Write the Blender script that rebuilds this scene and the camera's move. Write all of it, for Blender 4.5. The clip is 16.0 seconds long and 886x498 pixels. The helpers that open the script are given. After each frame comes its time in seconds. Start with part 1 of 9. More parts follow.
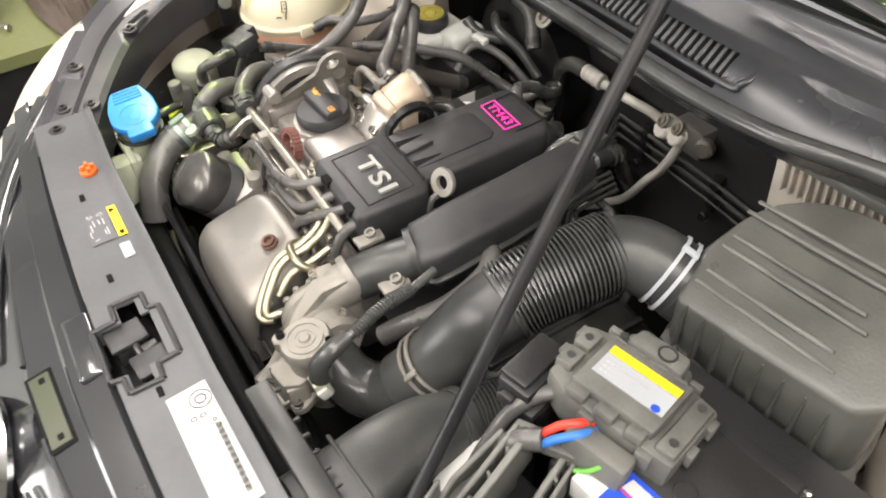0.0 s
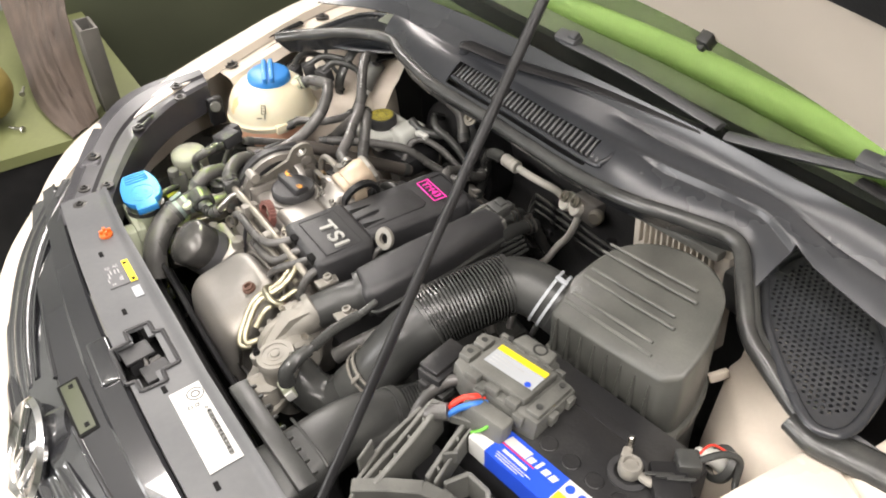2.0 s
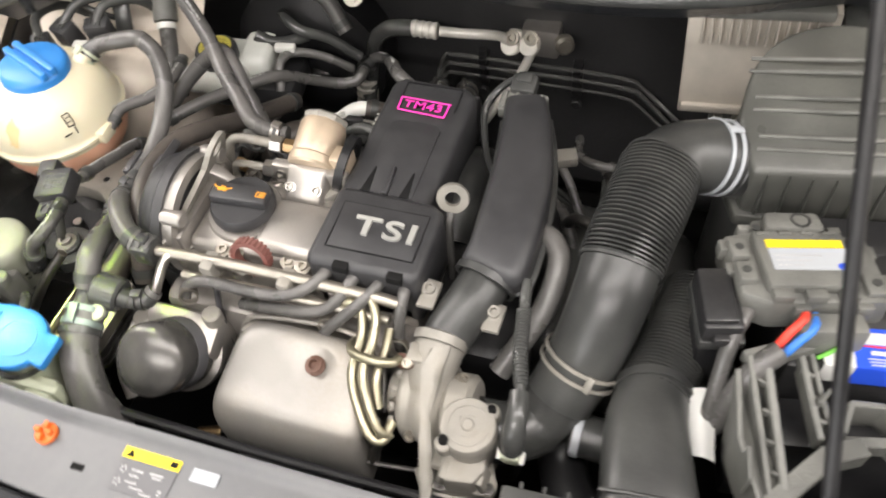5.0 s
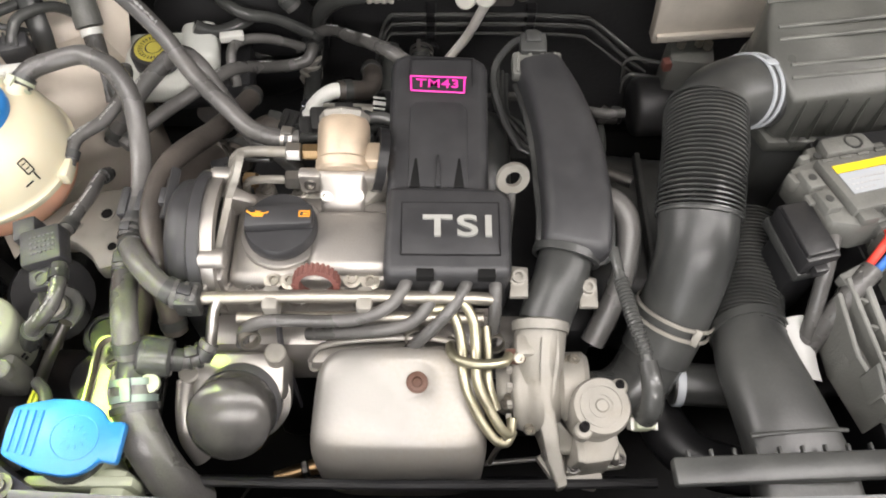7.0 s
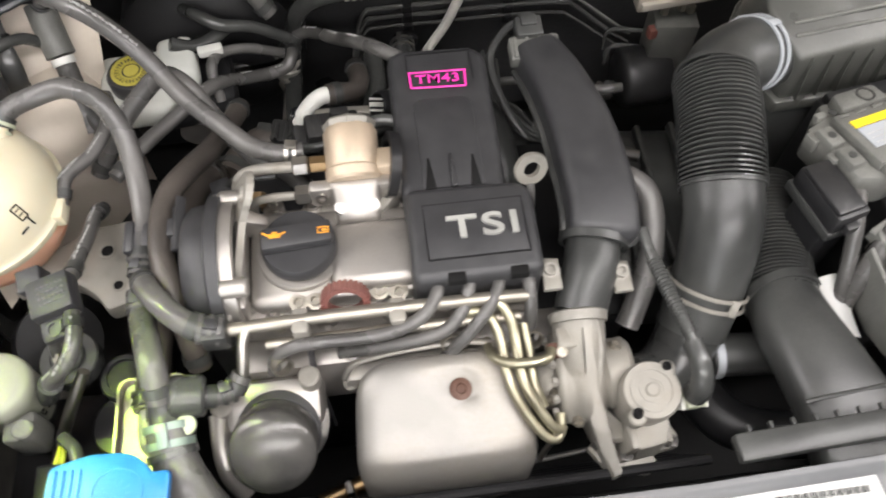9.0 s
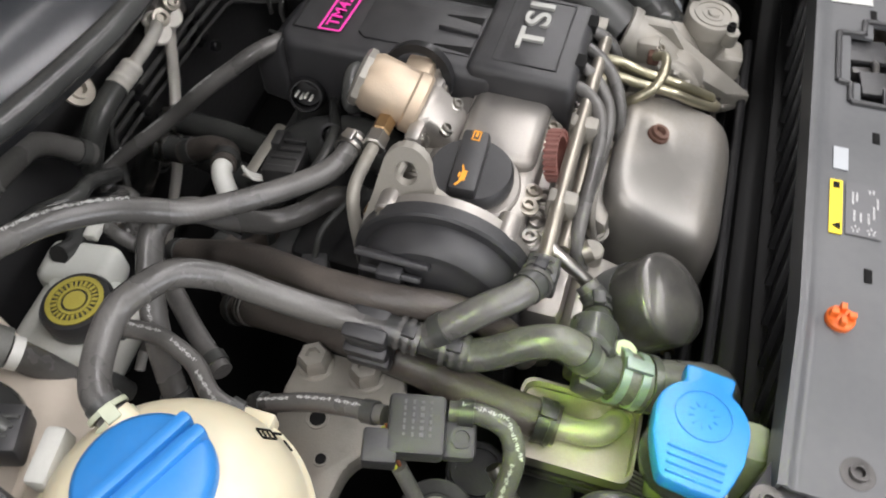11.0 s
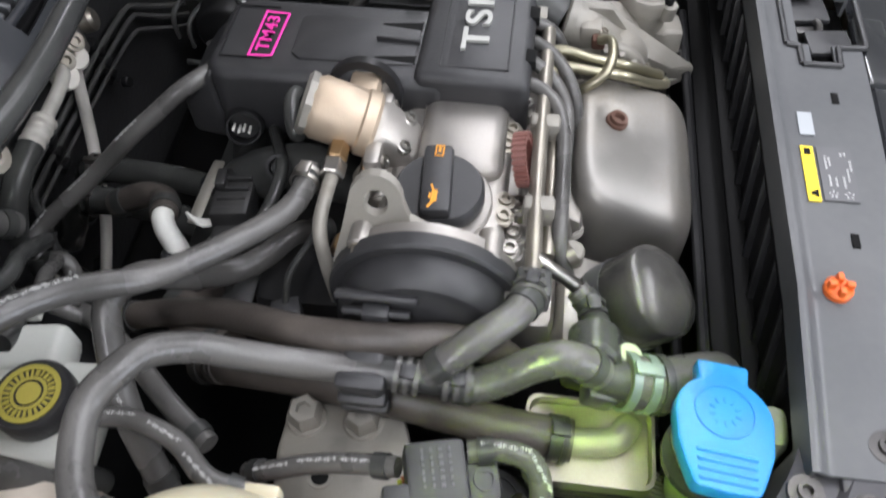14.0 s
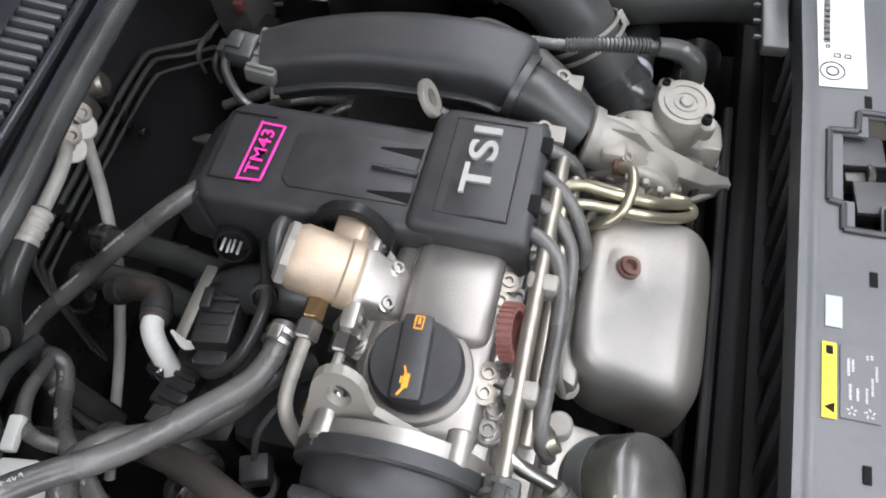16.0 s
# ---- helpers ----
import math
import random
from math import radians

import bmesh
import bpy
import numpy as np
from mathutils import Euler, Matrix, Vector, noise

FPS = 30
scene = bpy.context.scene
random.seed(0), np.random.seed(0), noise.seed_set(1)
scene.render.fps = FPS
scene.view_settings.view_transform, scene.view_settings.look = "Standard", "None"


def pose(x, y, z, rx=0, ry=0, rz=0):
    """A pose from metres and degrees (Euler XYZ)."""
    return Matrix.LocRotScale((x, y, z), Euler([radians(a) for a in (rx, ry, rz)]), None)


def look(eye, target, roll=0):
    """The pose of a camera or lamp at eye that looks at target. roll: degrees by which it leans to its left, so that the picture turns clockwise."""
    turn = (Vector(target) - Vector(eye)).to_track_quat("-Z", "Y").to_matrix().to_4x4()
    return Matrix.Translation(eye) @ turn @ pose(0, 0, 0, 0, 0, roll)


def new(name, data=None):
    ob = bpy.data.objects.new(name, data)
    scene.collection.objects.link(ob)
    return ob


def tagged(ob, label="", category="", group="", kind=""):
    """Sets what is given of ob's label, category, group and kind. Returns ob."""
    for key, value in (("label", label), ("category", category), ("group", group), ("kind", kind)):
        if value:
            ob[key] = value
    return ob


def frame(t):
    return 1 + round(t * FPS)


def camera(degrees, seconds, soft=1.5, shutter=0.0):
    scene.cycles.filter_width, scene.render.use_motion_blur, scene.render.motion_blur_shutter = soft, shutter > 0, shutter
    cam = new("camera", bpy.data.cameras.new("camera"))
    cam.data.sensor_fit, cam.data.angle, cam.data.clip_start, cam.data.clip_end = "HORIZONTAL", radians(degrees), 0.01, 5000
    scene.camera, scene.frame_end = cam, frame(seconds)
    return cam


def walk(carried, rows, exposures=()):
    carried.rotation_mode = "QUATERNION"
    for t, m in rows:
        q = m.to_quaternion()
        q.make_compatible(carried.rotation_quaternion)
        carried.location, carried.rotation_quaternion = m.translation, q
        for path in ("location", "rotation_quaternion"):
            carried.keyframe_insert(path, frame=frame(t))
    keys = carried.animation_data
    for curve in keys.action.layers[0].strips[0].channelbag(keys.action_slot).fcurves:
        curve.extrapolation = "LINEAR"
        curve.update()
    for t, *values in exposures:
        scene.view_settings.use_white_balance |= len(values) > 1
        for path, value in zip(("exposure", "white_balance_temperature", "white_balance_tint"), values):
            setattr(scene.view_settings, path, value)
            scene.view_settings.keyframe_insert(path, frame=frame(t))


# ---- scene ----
cam = camera(58.9, 16.0, soft=1.9, shutter=0.3)
PATH = [
    (0, (0.596, 0.036, 1.382), (-0.614, 0.706, -0.063), -3.8),
    (0.5, (0.637, -0.066, 1.451), (-0.535, 0.758, 0.056), -2.9),
    (1, (0.728, -0.065, 1.486), (-0.513, 0.803, 0.18), -2.0),
    (1.5, (0.813, -0.051, 1.51), (-0.476, 0.799, 0.24), -2.1),
    (2, (0.838, -0.048, 1.505), (-0.484, 0.777, 0.251), -2.3),
    (2.5, (0.841, -0.048, 1.505), (-0.491, 0.759, 0.251), -2.6),
    (3, (0.839, -0.051, 1.506), (-0.483, 0.761, 0.244), -3.0),
    (3.5, (0.822, -0.056, 1.503), (-0.47, 0.778, 0.224), -3.5),
    (4, (0.643, -0.135, 1.492), (-0.464, 0.845, 0.145), -4.6),
    (4.5, (0.449, -0.192, 1.477), (-0.32, 0.921, 0.003), -5.1),
    (5, (0.195, -0.129, 1.416), (-0.272, 0.967, -0.191), -7.4),
    (5.2, (0.121, -0.098, 1.41), (-0.233, 0.967, -0.246), -7.5),
    (7.3, (-0.076, -0.092, 1.432), (-0.058, 0.916, -0.295), 1.3),
    (7.5, (-0.075, -0.089, 1.434), (-0.058, 0.912, -0.297), 1.3),
    (8, (-0.074, -0.083, 1.434), (-0.05, 0.901, -0.308), 0.9),
    (8.5, (-0.072, -0.077, 1.431), (-0.021, 0.901, -0.313), 0.2),
    (9, (-0.138, -0.061, 1.418), (-0.025, 0.905, -0.329), -0.4),
    (9.5, (-0.335, -0.046, 1.407), (-0.045, 0.915, -0.322), -0.7),
    (9.7, (-0.411, -0.017, 1.401), (0.014, 0.906, -0.322), -1.4),
    (11.8, (-0.687, 0.275, 1.201), (0.529, 0.43, -0.379), -1.6),
    (12, (-0.69, 0.276, 1.201), (0.522, 0.423, -0.383), -1.4),
    (12.5, (-0.697, 0.268, 1.196), (0.494, 0.408, -0.405), -1.2),
    (13, (-0.709, 0.261, 1.191), (0.462, 0.402, -0.425), -1.1),
    (13.5, (-0.705, 0.263, 1.198), (0.452, 0.419, -0.427), -1.4),
    (14, (-0.623, 0.26, 1.247), (0.501, 0.448, -0.396), -2.5),
    (14.5, (-0.556, 0.251, 1.273), (0.535, 0.476, -0.388), -4.0),
    (15, (-0.497, 0.24, 1.291), (0.536, 0.512, -0.4), -6.2),
    (15.5, (-0.46, 0.23, 1.302), (0.523, 0.535, -0.413), -7.6),
    (16, (-0.425, 0.221, 1.311), (0.496, 0.563, -0.431), -7.9),
]
walk(cam, [(t, look(eye, target, roll)) for t, eye, target, roll in PATH], [(0.0, 0.09, 6900, 14), (9.0, -0.05, 6550, 14), (12.0, -0.48, 6300, 14), (14.0, -0.37, 6050, 14), (16.0, -0.18, 6000, 14)])

# ---- world and light ----
world = bpy.data.worlds.new("workshop_air")
scene.world = world
world.use_nodes = True
world.node_tree.nodes["Background"].inputs[0].default_value = (1.0, 0.98, 0.955, 1)
world.node_tree.nodes["Background"].inputs[1].default_value = 0.66


def area_lamp(name, eye, target, sx, sy, watts, color):
    data = bpy.data.lights.new(name, "AREA")
    data.shape, data.size, data.size_y, data.energy, data.color = "RECTANGLE", sx, sy, watts, color
    ob = new(name, data)
    ob.matrix_world = look(eye, target)
    return ob


for lamp_y, lamp_w in ((-0.25, 32), (-1.55, 46)):
    area_lamp("ceiling_tube_lamp", (0.1, lamp_y, 2.45), (0.0, 0.3, 0.7), 2.6, 0.12, lamp_w, (1.0, 0.985, 0.965))
area_lamp("ceiling_tube_lamp", (-1.55, 0.5, 2.4), (-0.1, 0.3, 0.7), 0.12, 2.6, 43, (1.0, 0.985, 0.965))
area_lamp("ceiling_tube_lamp", (1.7, 0.2, 2.4), (0.1, 0.3, 0.7), 0.12, 2.6, 43, (1.0, 0.985, 0.965))
for lamp_x, lamp_y, size_x, size_y in ((0.1, -0.25, 2.6, 0.12), (0.1, -1.55, 2.6, 0.12), (-1.55, 0.5, 0.12, 2.6), (1.7, 0.2, 0.12, 2.6)):
    area_lamp("ceiling_tube_upper_side", (lamp_x, lamp_y, 2.5), (lamp_x, lamp_y + 0.001, 3.2), size_x, size_y, 13, (1.0, 0.985, 0.965))
# Added fill from an unseen opening, brightening the hood and front-facing surfaces.
area_lamp("front_fill_light", (-2.6, -5.85, 1.35), (-2.2, 0.0, 1.15), 2.7, 2.4, 230, (0.95, 0.98, 1.0))
# Lamp added for a green cast whose source is not seen.
green = area_lamp("unseen_green_light", (-0.75, 0.32, 1.45), (-0.382, 0.175, 0.66), 0.14, 0.14, 0.17, (0.58, 1.0, 0.04))
green.data.spread = radians(14)


# ---- materials ----
def material(name, color, rough=0.5, metal=0.0, dust=0.0, dust_color=(0.26, 0.25, 0.235), scale=60.0, bump=0.15, spread=0.25, coat=0.0, spec=0.5, trans=0.0, sss=0.0):
    """A surface with grain, blotches and dust at two scales."""
    m = bpy.data.materials.new(name)
    m.use_nodes = True
    nt = m.node_tree
    bsdf = nt.nodes["Principled BSDF"]
    co = nt.nodes.new("ShaderNodeTexCoord")
    big, fine = nt.nodes.new("ShaderNodeTexNoise"), nt.nodes.new("ShaderNodeTexNoise")
    big.inputs["Scale"].default_value, big.inputs["Detail"].default_value = scale * 0.22, 5
    fine.inputs["Scale"].default_value, fine.inputs["Detail"].default_value = scale * 6, 3
    for n in (big, fine):
        nt.links.new(co.outputs["Object"], n.inputs["Vector"])
    ramp = nt.nodes.new("ShaderNodeMapRange")
    ramp.inputs["From Min"].default_value, ramp.inputs["From Max"].default_value = 0.3, 0.7
    ramp.inputs["To Min"].default_value, ramp.inputs["To Max"].default_value = 1 - spread, 1 + spread
    nt.links.new(big.outputs["Fac"], ramp.inputs["Value"])
    mul = nt.nodes.new("ShaderNodeMix")
    mul.data_type, mul.blend_type = "RGBA", "MULTIPLY"
    mul.inputs["Factor"].default_value = 1.0
    mul.inputs[6].default_value = (*color, 1)
    nt.links.new(ramp.outputs["Result"], mul.inputs[7])
    last = mul.outputs[2]
    if dust > 0:
        d = nt.nodes.new("ShaderNodeMapRange")
        d.inputs["From Min"].default_value, d.inputs["From Max"].default_value = 0.42, 0.72
        d.inputs["To Max"].default_value = dust
        add = nt.nodes.new("ShaderNodeMath")
        add.operation = "MULTIPLY_ADD"
        add.inputs[1].default_value = 0.8
        half = nt.nodes.new("ShaderNodeMath")
        half.operation = "MULTIPLY"
        half.inputs[1].default_value = 0.2
        nt.links.new(fine.outputs["Fac"], half.inputs[0])
        nt.links.new(big.outputs["Fac"], add.inputs[0])
        nt.links.new(half.outputs[0], add.inputs[2])
        nt.links.new(add.outputs[0], d.inputs["Value"])
        mix = nt.nodes.new("ShaderNodeMix")
        mix.data_type = "RGBA"
        geo, axes, lie, both = (nt.nodes.new("ShaderNode" + k) for k in ("NewGeometry", "SeparateXYZ", "MapRange", "Math"))
        lie.inputs["From Min"].default_value, lie.inputs["From Max"].default_value = -0.1, 0.9
        lie.inputs["To Min"].default_value, lie.inputs["To Max"].default_value = 0.35, 1.15
        both.operation = "MULTIPLY"
        nt.links.new(geo.outputs["Normal"], axes.inputs[0])
        nt.links.new(axes.outputs["Z"], lie.inputs["Value"])
        nt.links.new(lie.outputs["Result"], both.inputs[0])
        nt.links.new(d.outputs["Result"], both.inputs[1])
        nt.links.new(both.outputs[0], mix.inputs["Factor"])
        nt.links.new(last, mix.inputs[6])
        mix.inputs[7].default_value = (*dust_color, 1)
        last = mix.outputs[2]
    nt.links.new(last, bsdf.inputs["Base Color"])
    r = nt.nodes.new("ShaderNodeMapRange")
    r.inputs["To Min"].default_value, r.inputs["To Max"].default_value = max(0.02, rough - 0.12), min(1, rough + 0.12)
    nt.links.new(big.outputs["Fac"], r.inputs["Value"])
    nt.links.new(r.outputs["Result"], bsdf.inputs["Roughness"])
    bsdf.inputs["Metallic"].default_value = metal
    bsdf.inputs["Coat Weight"].default_value = coat
    bsdf.inputs["Specular IOR Level"].default_value = spec
    bsdf.inputs["Transmission Weight"].default_value = trans
    if sss:
        bsdf.inputs["Subsurface Weight"].default_value = sss
        bsdf.inputs["Subsurface Radius"].default_value = (0.02, 0.015, 0.01)
    if bump:
        b = nt.nodes.new("ShaderNodeBump")
        b.inputs["Strength"].default_value, b.inputs["Distance"].default_value = bump, 0.0015
        nt.links.new(fine.outputs["Fac"], b.inputs["Height"])
        nt.links.new(b.outputs["Normal"], bsdf.inputs["Normal"])
    return m


COVER = material("grained_black_plastic", (0.032, 0.032, 0.034), 0.40, dust=0.05, dust_color=(0.12, 0.122, 0.115), scale=260, bump=0.22, spread=0.08)
PLASTIC = material("dusty_black_plastic", (0.036, 0.037, 0.036), 0.36, dust=0.18, dust_color=(0.15, 0.153, 0.140), scale=60, bump=0.10)
# Black plastic, and the colour given to parts lost in shade deep down.
DEEP = material("black_plastic_and_shade", (0.014, 0.014, 0.015), 0.36, dust=0.10, dust_color=(0.07, 0.07, 0.066), scale=60, spec=0.28)
BOXLID = material("airbox_plastic", (0.070, 0.071, 0.064), 0.33, dust=0.3, dust_color=(0.155, 0.155, 0.138), scale=60, bump=0.22, spread=0.12)
GREYDUST = material("dust_grey_plastic", (0.105, 0.106, 0.097), 0.48, dust=0.5, dust_color=(0.20, 0.197, 0.178), scale=70, bump=0.4)
RUBBER = material("dusty_rubber", (0.078, 0.076, 0.073), 0.28, dust=0.36, dust_color=(0.195, 0.185, 0.175), scale=60, bump=0.25)
RUBBER_BLACK = material("black_rubber", (0.041, 0.042, 0.041), 0.23, dust=0.14, dust_color=(0.20, 0.205, 0.185), scale=60)
COWLPL = material("satin_black_cowl_plastic", (0.026, 0.028, 0.032), 0.25, dust=0.18, dust_color=(0.085, 0.086, 0.088), scale=18, bump=0.08, spread=0.12)
CARRIER = material("grey_carrier_plastic", (0.086, 0.089, 0.094), 0.36, dust=0.14, scale=20, bump=0.1, spread=0.12)
CORNER = material("black_corner_metal", (0.042, 0.041, 0.046), 0.32, dust=0.2, dust_color=(0.13, 0.127, 0.13), scale=40, bump=0.08)
GLOSS = material("gloss_black_trim", (0.018, 0.019, 0.022), 0.13, dust=0.05, scale=15, bump=0.02, coat=0.9, spec=0.6)
PAINT = material("pale_cream_car_paint", (0.68, 0.61, 0.525), 0.30, dust=0.14, dust_color=(0.46, 0.39, 0.31), scale=14, bump=0.03, spread=0.06, coat=0.5)
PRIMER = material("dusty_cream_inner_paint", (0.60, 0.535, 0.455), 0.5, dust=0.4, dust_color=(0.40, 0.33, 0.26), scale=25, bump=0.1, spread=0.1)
ALU = material("cast_aluminium", (0.40, 0.38, 0.355), 0.42, metal=0.75, dust=0.4, dust_color=(0.17, 0.15, 0.125), scale=120, bump=0.14)
ALU_LIGHT = material("pale_cast_aluminium", (0.30, 0.285, 0.255), 0.50, metal=0.35, dust=0.6, dust_color=(0.155, 0.137, 0.11), scale=150, bump=0.3)
SHIELD = material("stamped_heat_shield_steel", (0.295, 0.283, 0.264), 0.45, metal=0.55, dust=0.55, dust_color=(0.20, 0.165, 0.12), scale=45, bump=0.08)
STEEL = material("bright_steel", (0.42, 0.405, 0.38), 0.30, metal=1.0, dust=0.12, dust_color=(0.18, 0.155, 0.12), scale=80, bump=0.08)
ZINC = material("yellow_zinc_steel", (0.40, 0.375, 0.275), 0.34, metal=0.85, dust=0.3, dust_color=(0.20, 0.18, 0.11), scale=80, bump=0.1)
BRONZE = material("bronze_tinted_pump_steel", (0.54, 0.44, 0.33), 0.40, metal=0.5, dust=0.3, dust_color=(0.26, 0.18, 0.11), scale=140, bump=0.3)
BRASS = material("brass", (0.38, 0.26, 0.14), 0.38, metal=1.0, dust=0.25, dust_color=(0.2, 0.14, 0.09), scale=80, bump=0.1)
RUST = material("rusty_bolt", (0.13, 0.065, 0.045), 0.75, metal=0.3, dust=0.2, scale=200, bump=0.6)
REDBROWN = material("red_brown_plastic", (0.17, 0.060, 0.048), 0.5, dust=0.2, scale=80)
BLUE = material("blue_cap_plastic", (0.016, 0.185, 0.52), 0.36, dust=0.14, dust_color=(0.20, 0.28, 0.38), scale=30, bump=0.1, spread=0.10)
SKYBLUE = material("sky_blue_cap_plastic", (0.022, 0.225, 0.60), 0.40, dust=0.06, dust_color=(0.25, 0.28, 0.28), scale=40, bump=0.08, spread=0.08)
TANK = material("aged_cream_tank_plastic", (0.67, 0.62, 0.46), 0.36, dust=0.30, dust_color=(0.58, 0.46, 0.27), scale=14, bump=0.05, spread=0.08, sss=0.3)
COOLANT = material("pink_coolant_behind_plastic", (0.72, 0.40, 0.27), 0.4, dust=0.25, dust_color=(0.64, 0.48, 0.33), scale=20, bump=0.05, sss=0.3)
WHITEPL = material("white_plastic", (0.66, 0.66, 0.62), 0.45, dust=0.25, scale=50)
# Greenish tone holds some of the green light on parts near the radiator.
PALEPL = material("pale_translucent_plastic", (0.42, 0.45, 0.33), 0.45, dust=0.25, scale=30)
ECU = material("dusty_ecu_aluminium", (0.50, 0.46, 0.40), 0.6, metal=0.3, dust=0.4, dust_color=(0.36, 0.31, 0.26), scale=60)
ORANGE = material("orange_plastic", (0.72, 0.14, 0.02), 0.45, scale=60)
YELLOW = material("yellow_label", (0.82, 0.62, 0.02), 0.5, scale=60, bump=0.0, spread=0.05)
BAREALU = material("bare_bright_aluminium", (0.76, 0.73, 0.67), 0.40, metal=0.15, dust=0.2, dust_color=(0.40, 0.37, 0.32), scale=90, bump=0.12)
DULLSTEEL = material("dull_brown_steel", (0.36, 0.335, 0.29), 0.38, metal=0.8, dust=0.35, dust_color=(0.15, 0.125, 0.09), scale=90, bump=0.15)
TUBESTEEL = material("grey_mill_steel", (0.095, 0.092, 0.085), 0.55, metal=0.3, dust=0.4, dust_color=(0.13, 0.10, 0.07), scale=40, bump=0.3)
RESERVOIR = material("greyed_translucent_plastic", (0.58, 0.59, 0.55), 0.40, dust=0.35, dust_color=(0.34, 0.32, 0.26), scale=60, bump=0.1, spread=0.12)
# Near-black with hardly any highlight: deep shade given as a colour.
VOID = material("deep_shade_black", (0.007, 0.007, 0.007), 0.55, scale=40, spec=0.15)
BATTERYPL = material("black_battery_case", (0.016, 0.016, 0.017), 0.38, dust=0.14, dust_color=(0.16, 0.155, 0.14), scale=40, bump=0.2)
RUBBERBROWN = material("heat_browned_rubber", (0.060, 0.052, 0.046), 0.42, dust=0.35, dust_color=(0.15, 0.125, 0.105), scale=60, bump=0.3)
PIPECOAT = material("coated_grey_pipe", (0.15, 0.15, 0.145), 0.22, metal=0.4, scale=60, bump=0.03)
FIREMAT = material("moulded_bulkhead_mat", (0.026, 0.026, 0.027), 0.30, dust=0.25, dust_color=(0.09, 0.09, 0.088), scale=25, bump=0.4)
# Cap colour takes in some of the green light on it.
CANCAP = material("pale_plastic_green_cast", (0.28, 0.29, 0.235), 0.42, dust=0.3, dust_color=(0.24, 0.22, 0.17), scale=40, bump=0.1)
STAIN = material("rusty_brown_stain", (0.60, 0.47, 0.24), 0.42, dust=0.4, dust_color=(0.62, 0.52, 0.33), scale=120, bump=0.05)
PAPER = material("white_label_paper", (0.52, 0.52, 0.50), 0.5, dust=0.12, scale=30, bump=0.02, spread=0.05)
PALEGREY = material("pale_grey_label", (0.36, 0.38, 0.40), 0.5, scale=40, bump=0.0, spread=0.08)
DARKLABEL = material("dark_grey_label", (0.10, 0.10, 0.105), 0.5, scale=40, bump=0.0)
INK = material("black_ink", (0.010, 0.010, 0.010), 0.8, bump=0.0, spec=0.1)
HOSEINK = material("worn_grey_print", (0.46, 0.46, 0.45), 0.6, bump=0.0)
DARKBOLT = material("dark_bolt_steel", (0.075, 0.072, 0.070), 0.36, metal=0.6, dust=0.22, dust_color=(0.17, 0.155, 0.13), scale=150, bump=0.2)
GREYINK = material("grey_ink", (0.40, 0.40, 0.40), 0.6, bump=0.0)
PINK = material("pink_marker_ink", (0.90, 0.045, 0.42), 0.5, bump=0.0, spread=0.05)
CREAMLETTER = material("silver_letter_plastic", (0.40, 0.40, 0.375), 0.40, metal=0.2, dust=0.15, scale=60)
ORANGEINK = material("orange_ink", (0.85, 0.36, 0.03), 0.5, bump=0.0)
LABELBLUE = material("blue_battery_label", (0.015, 0.07, 0.55), 0.35, bump=0.0, spread=0.05)
LABELRED = material("red_print", (0.70, 0.03, 0.03), 0.5, bump=0.0)
WIRERED = material("red_wire", (0.70, 0.05, 0.03), 0.45, bump=0.0)
WIREBLUE = material("blue_wire", (0.03, 0.16, 0.52), 0.45, bump=0.0)
WIREGREEN = material("green_wire", (0.12, 0.40, 0.05), 0.45, bump=0.0)
WIREYELLOW = material("yellow_green_wire", (0.55, 0.62, 0.05), 0.45, bump=0.0)
YELLOWCAP = material("yellow_print", (0.42, 0.36, 0.06), 0.5, dust=0.3, dust_color=(0.2, 0.18, 0.06), scale=80)
PALEGREEN = material("pale_green_clamp", (0.21, 0.27, 0.245), 0.4, metal=0.4, dust=0.2, scale=60)
COPPER = material("copper_gasket", (0.36, 0.13, 0.07), 0.4, metal=0.8, scale=80)
CHROME = material("chrome", (0.75, 0.75, 0.75), 0.08, metal=1.0, bump=0.0, spread=0.03)
# These two greens stand in for the green reflection in the windscreen.
GREENGLARE = material("green_windscreen_reflection", (0.034, 0.047, 0.013), 0.5, dust=0.3, dust_color=(0.06, 0.085, 0.022), scale=6, bump=0.0, spread=0.2)
GREENBAND = material("bright_green_reflection", (0.115, 0.18, 0.042), 0.75, dust=0.35, dust_color=(0.075, 0.115, 0.03), scale=9, bump=0.15, spread=0.2)
FILTERMETAL = material("scuffed_dark_canister_paint", (0.065, 0.064, 0.062), 0.22, metal=0.3, dust=0.25, dust_color=(0.18, 0.165, 0.145), scale=110, bump=0.10)
OLIVE = material("olive_cabinet_paint", (0.060, 0.068, 0.040), 0.55, dust=0.15, dust_color=(0.10, 0.10, 0.065), scale=8, spread=0.15)
BENCHTOP = material("green_bench_paint", (0.155, 0.172, 0.068), 0.6, dust=0.5, dust_color=(0.09, 0.088, 0.05), scale=12)
RAG = material("oily_yellow_rag", (0.22, 0.17, 0.045), 0.65, dust=0.5, dust_color=(0.07, 0.065, 0.03), scale=30, bump=0.5, spread=0.3)
CLOTH = material("brown_work_cloth", (0.078, 0.058, 0.047), 0.9, dust=0.3, dust_color=(0.12, 0.095, 0.07), scale=40, bump=0.6)
CONCRETE = material("stained_workshop_concrete", (0.26, 0.26, 0.24), 0.75, dust=0.3, dust_color=(0.13, 0.13, 0.115), scale=6, bump=0.3)
WALLPAINT = material("workshop_wall_paint", (0.55, 0.56, 0.52), 0.7, dust=0.2, scale=3, bump=0.1)
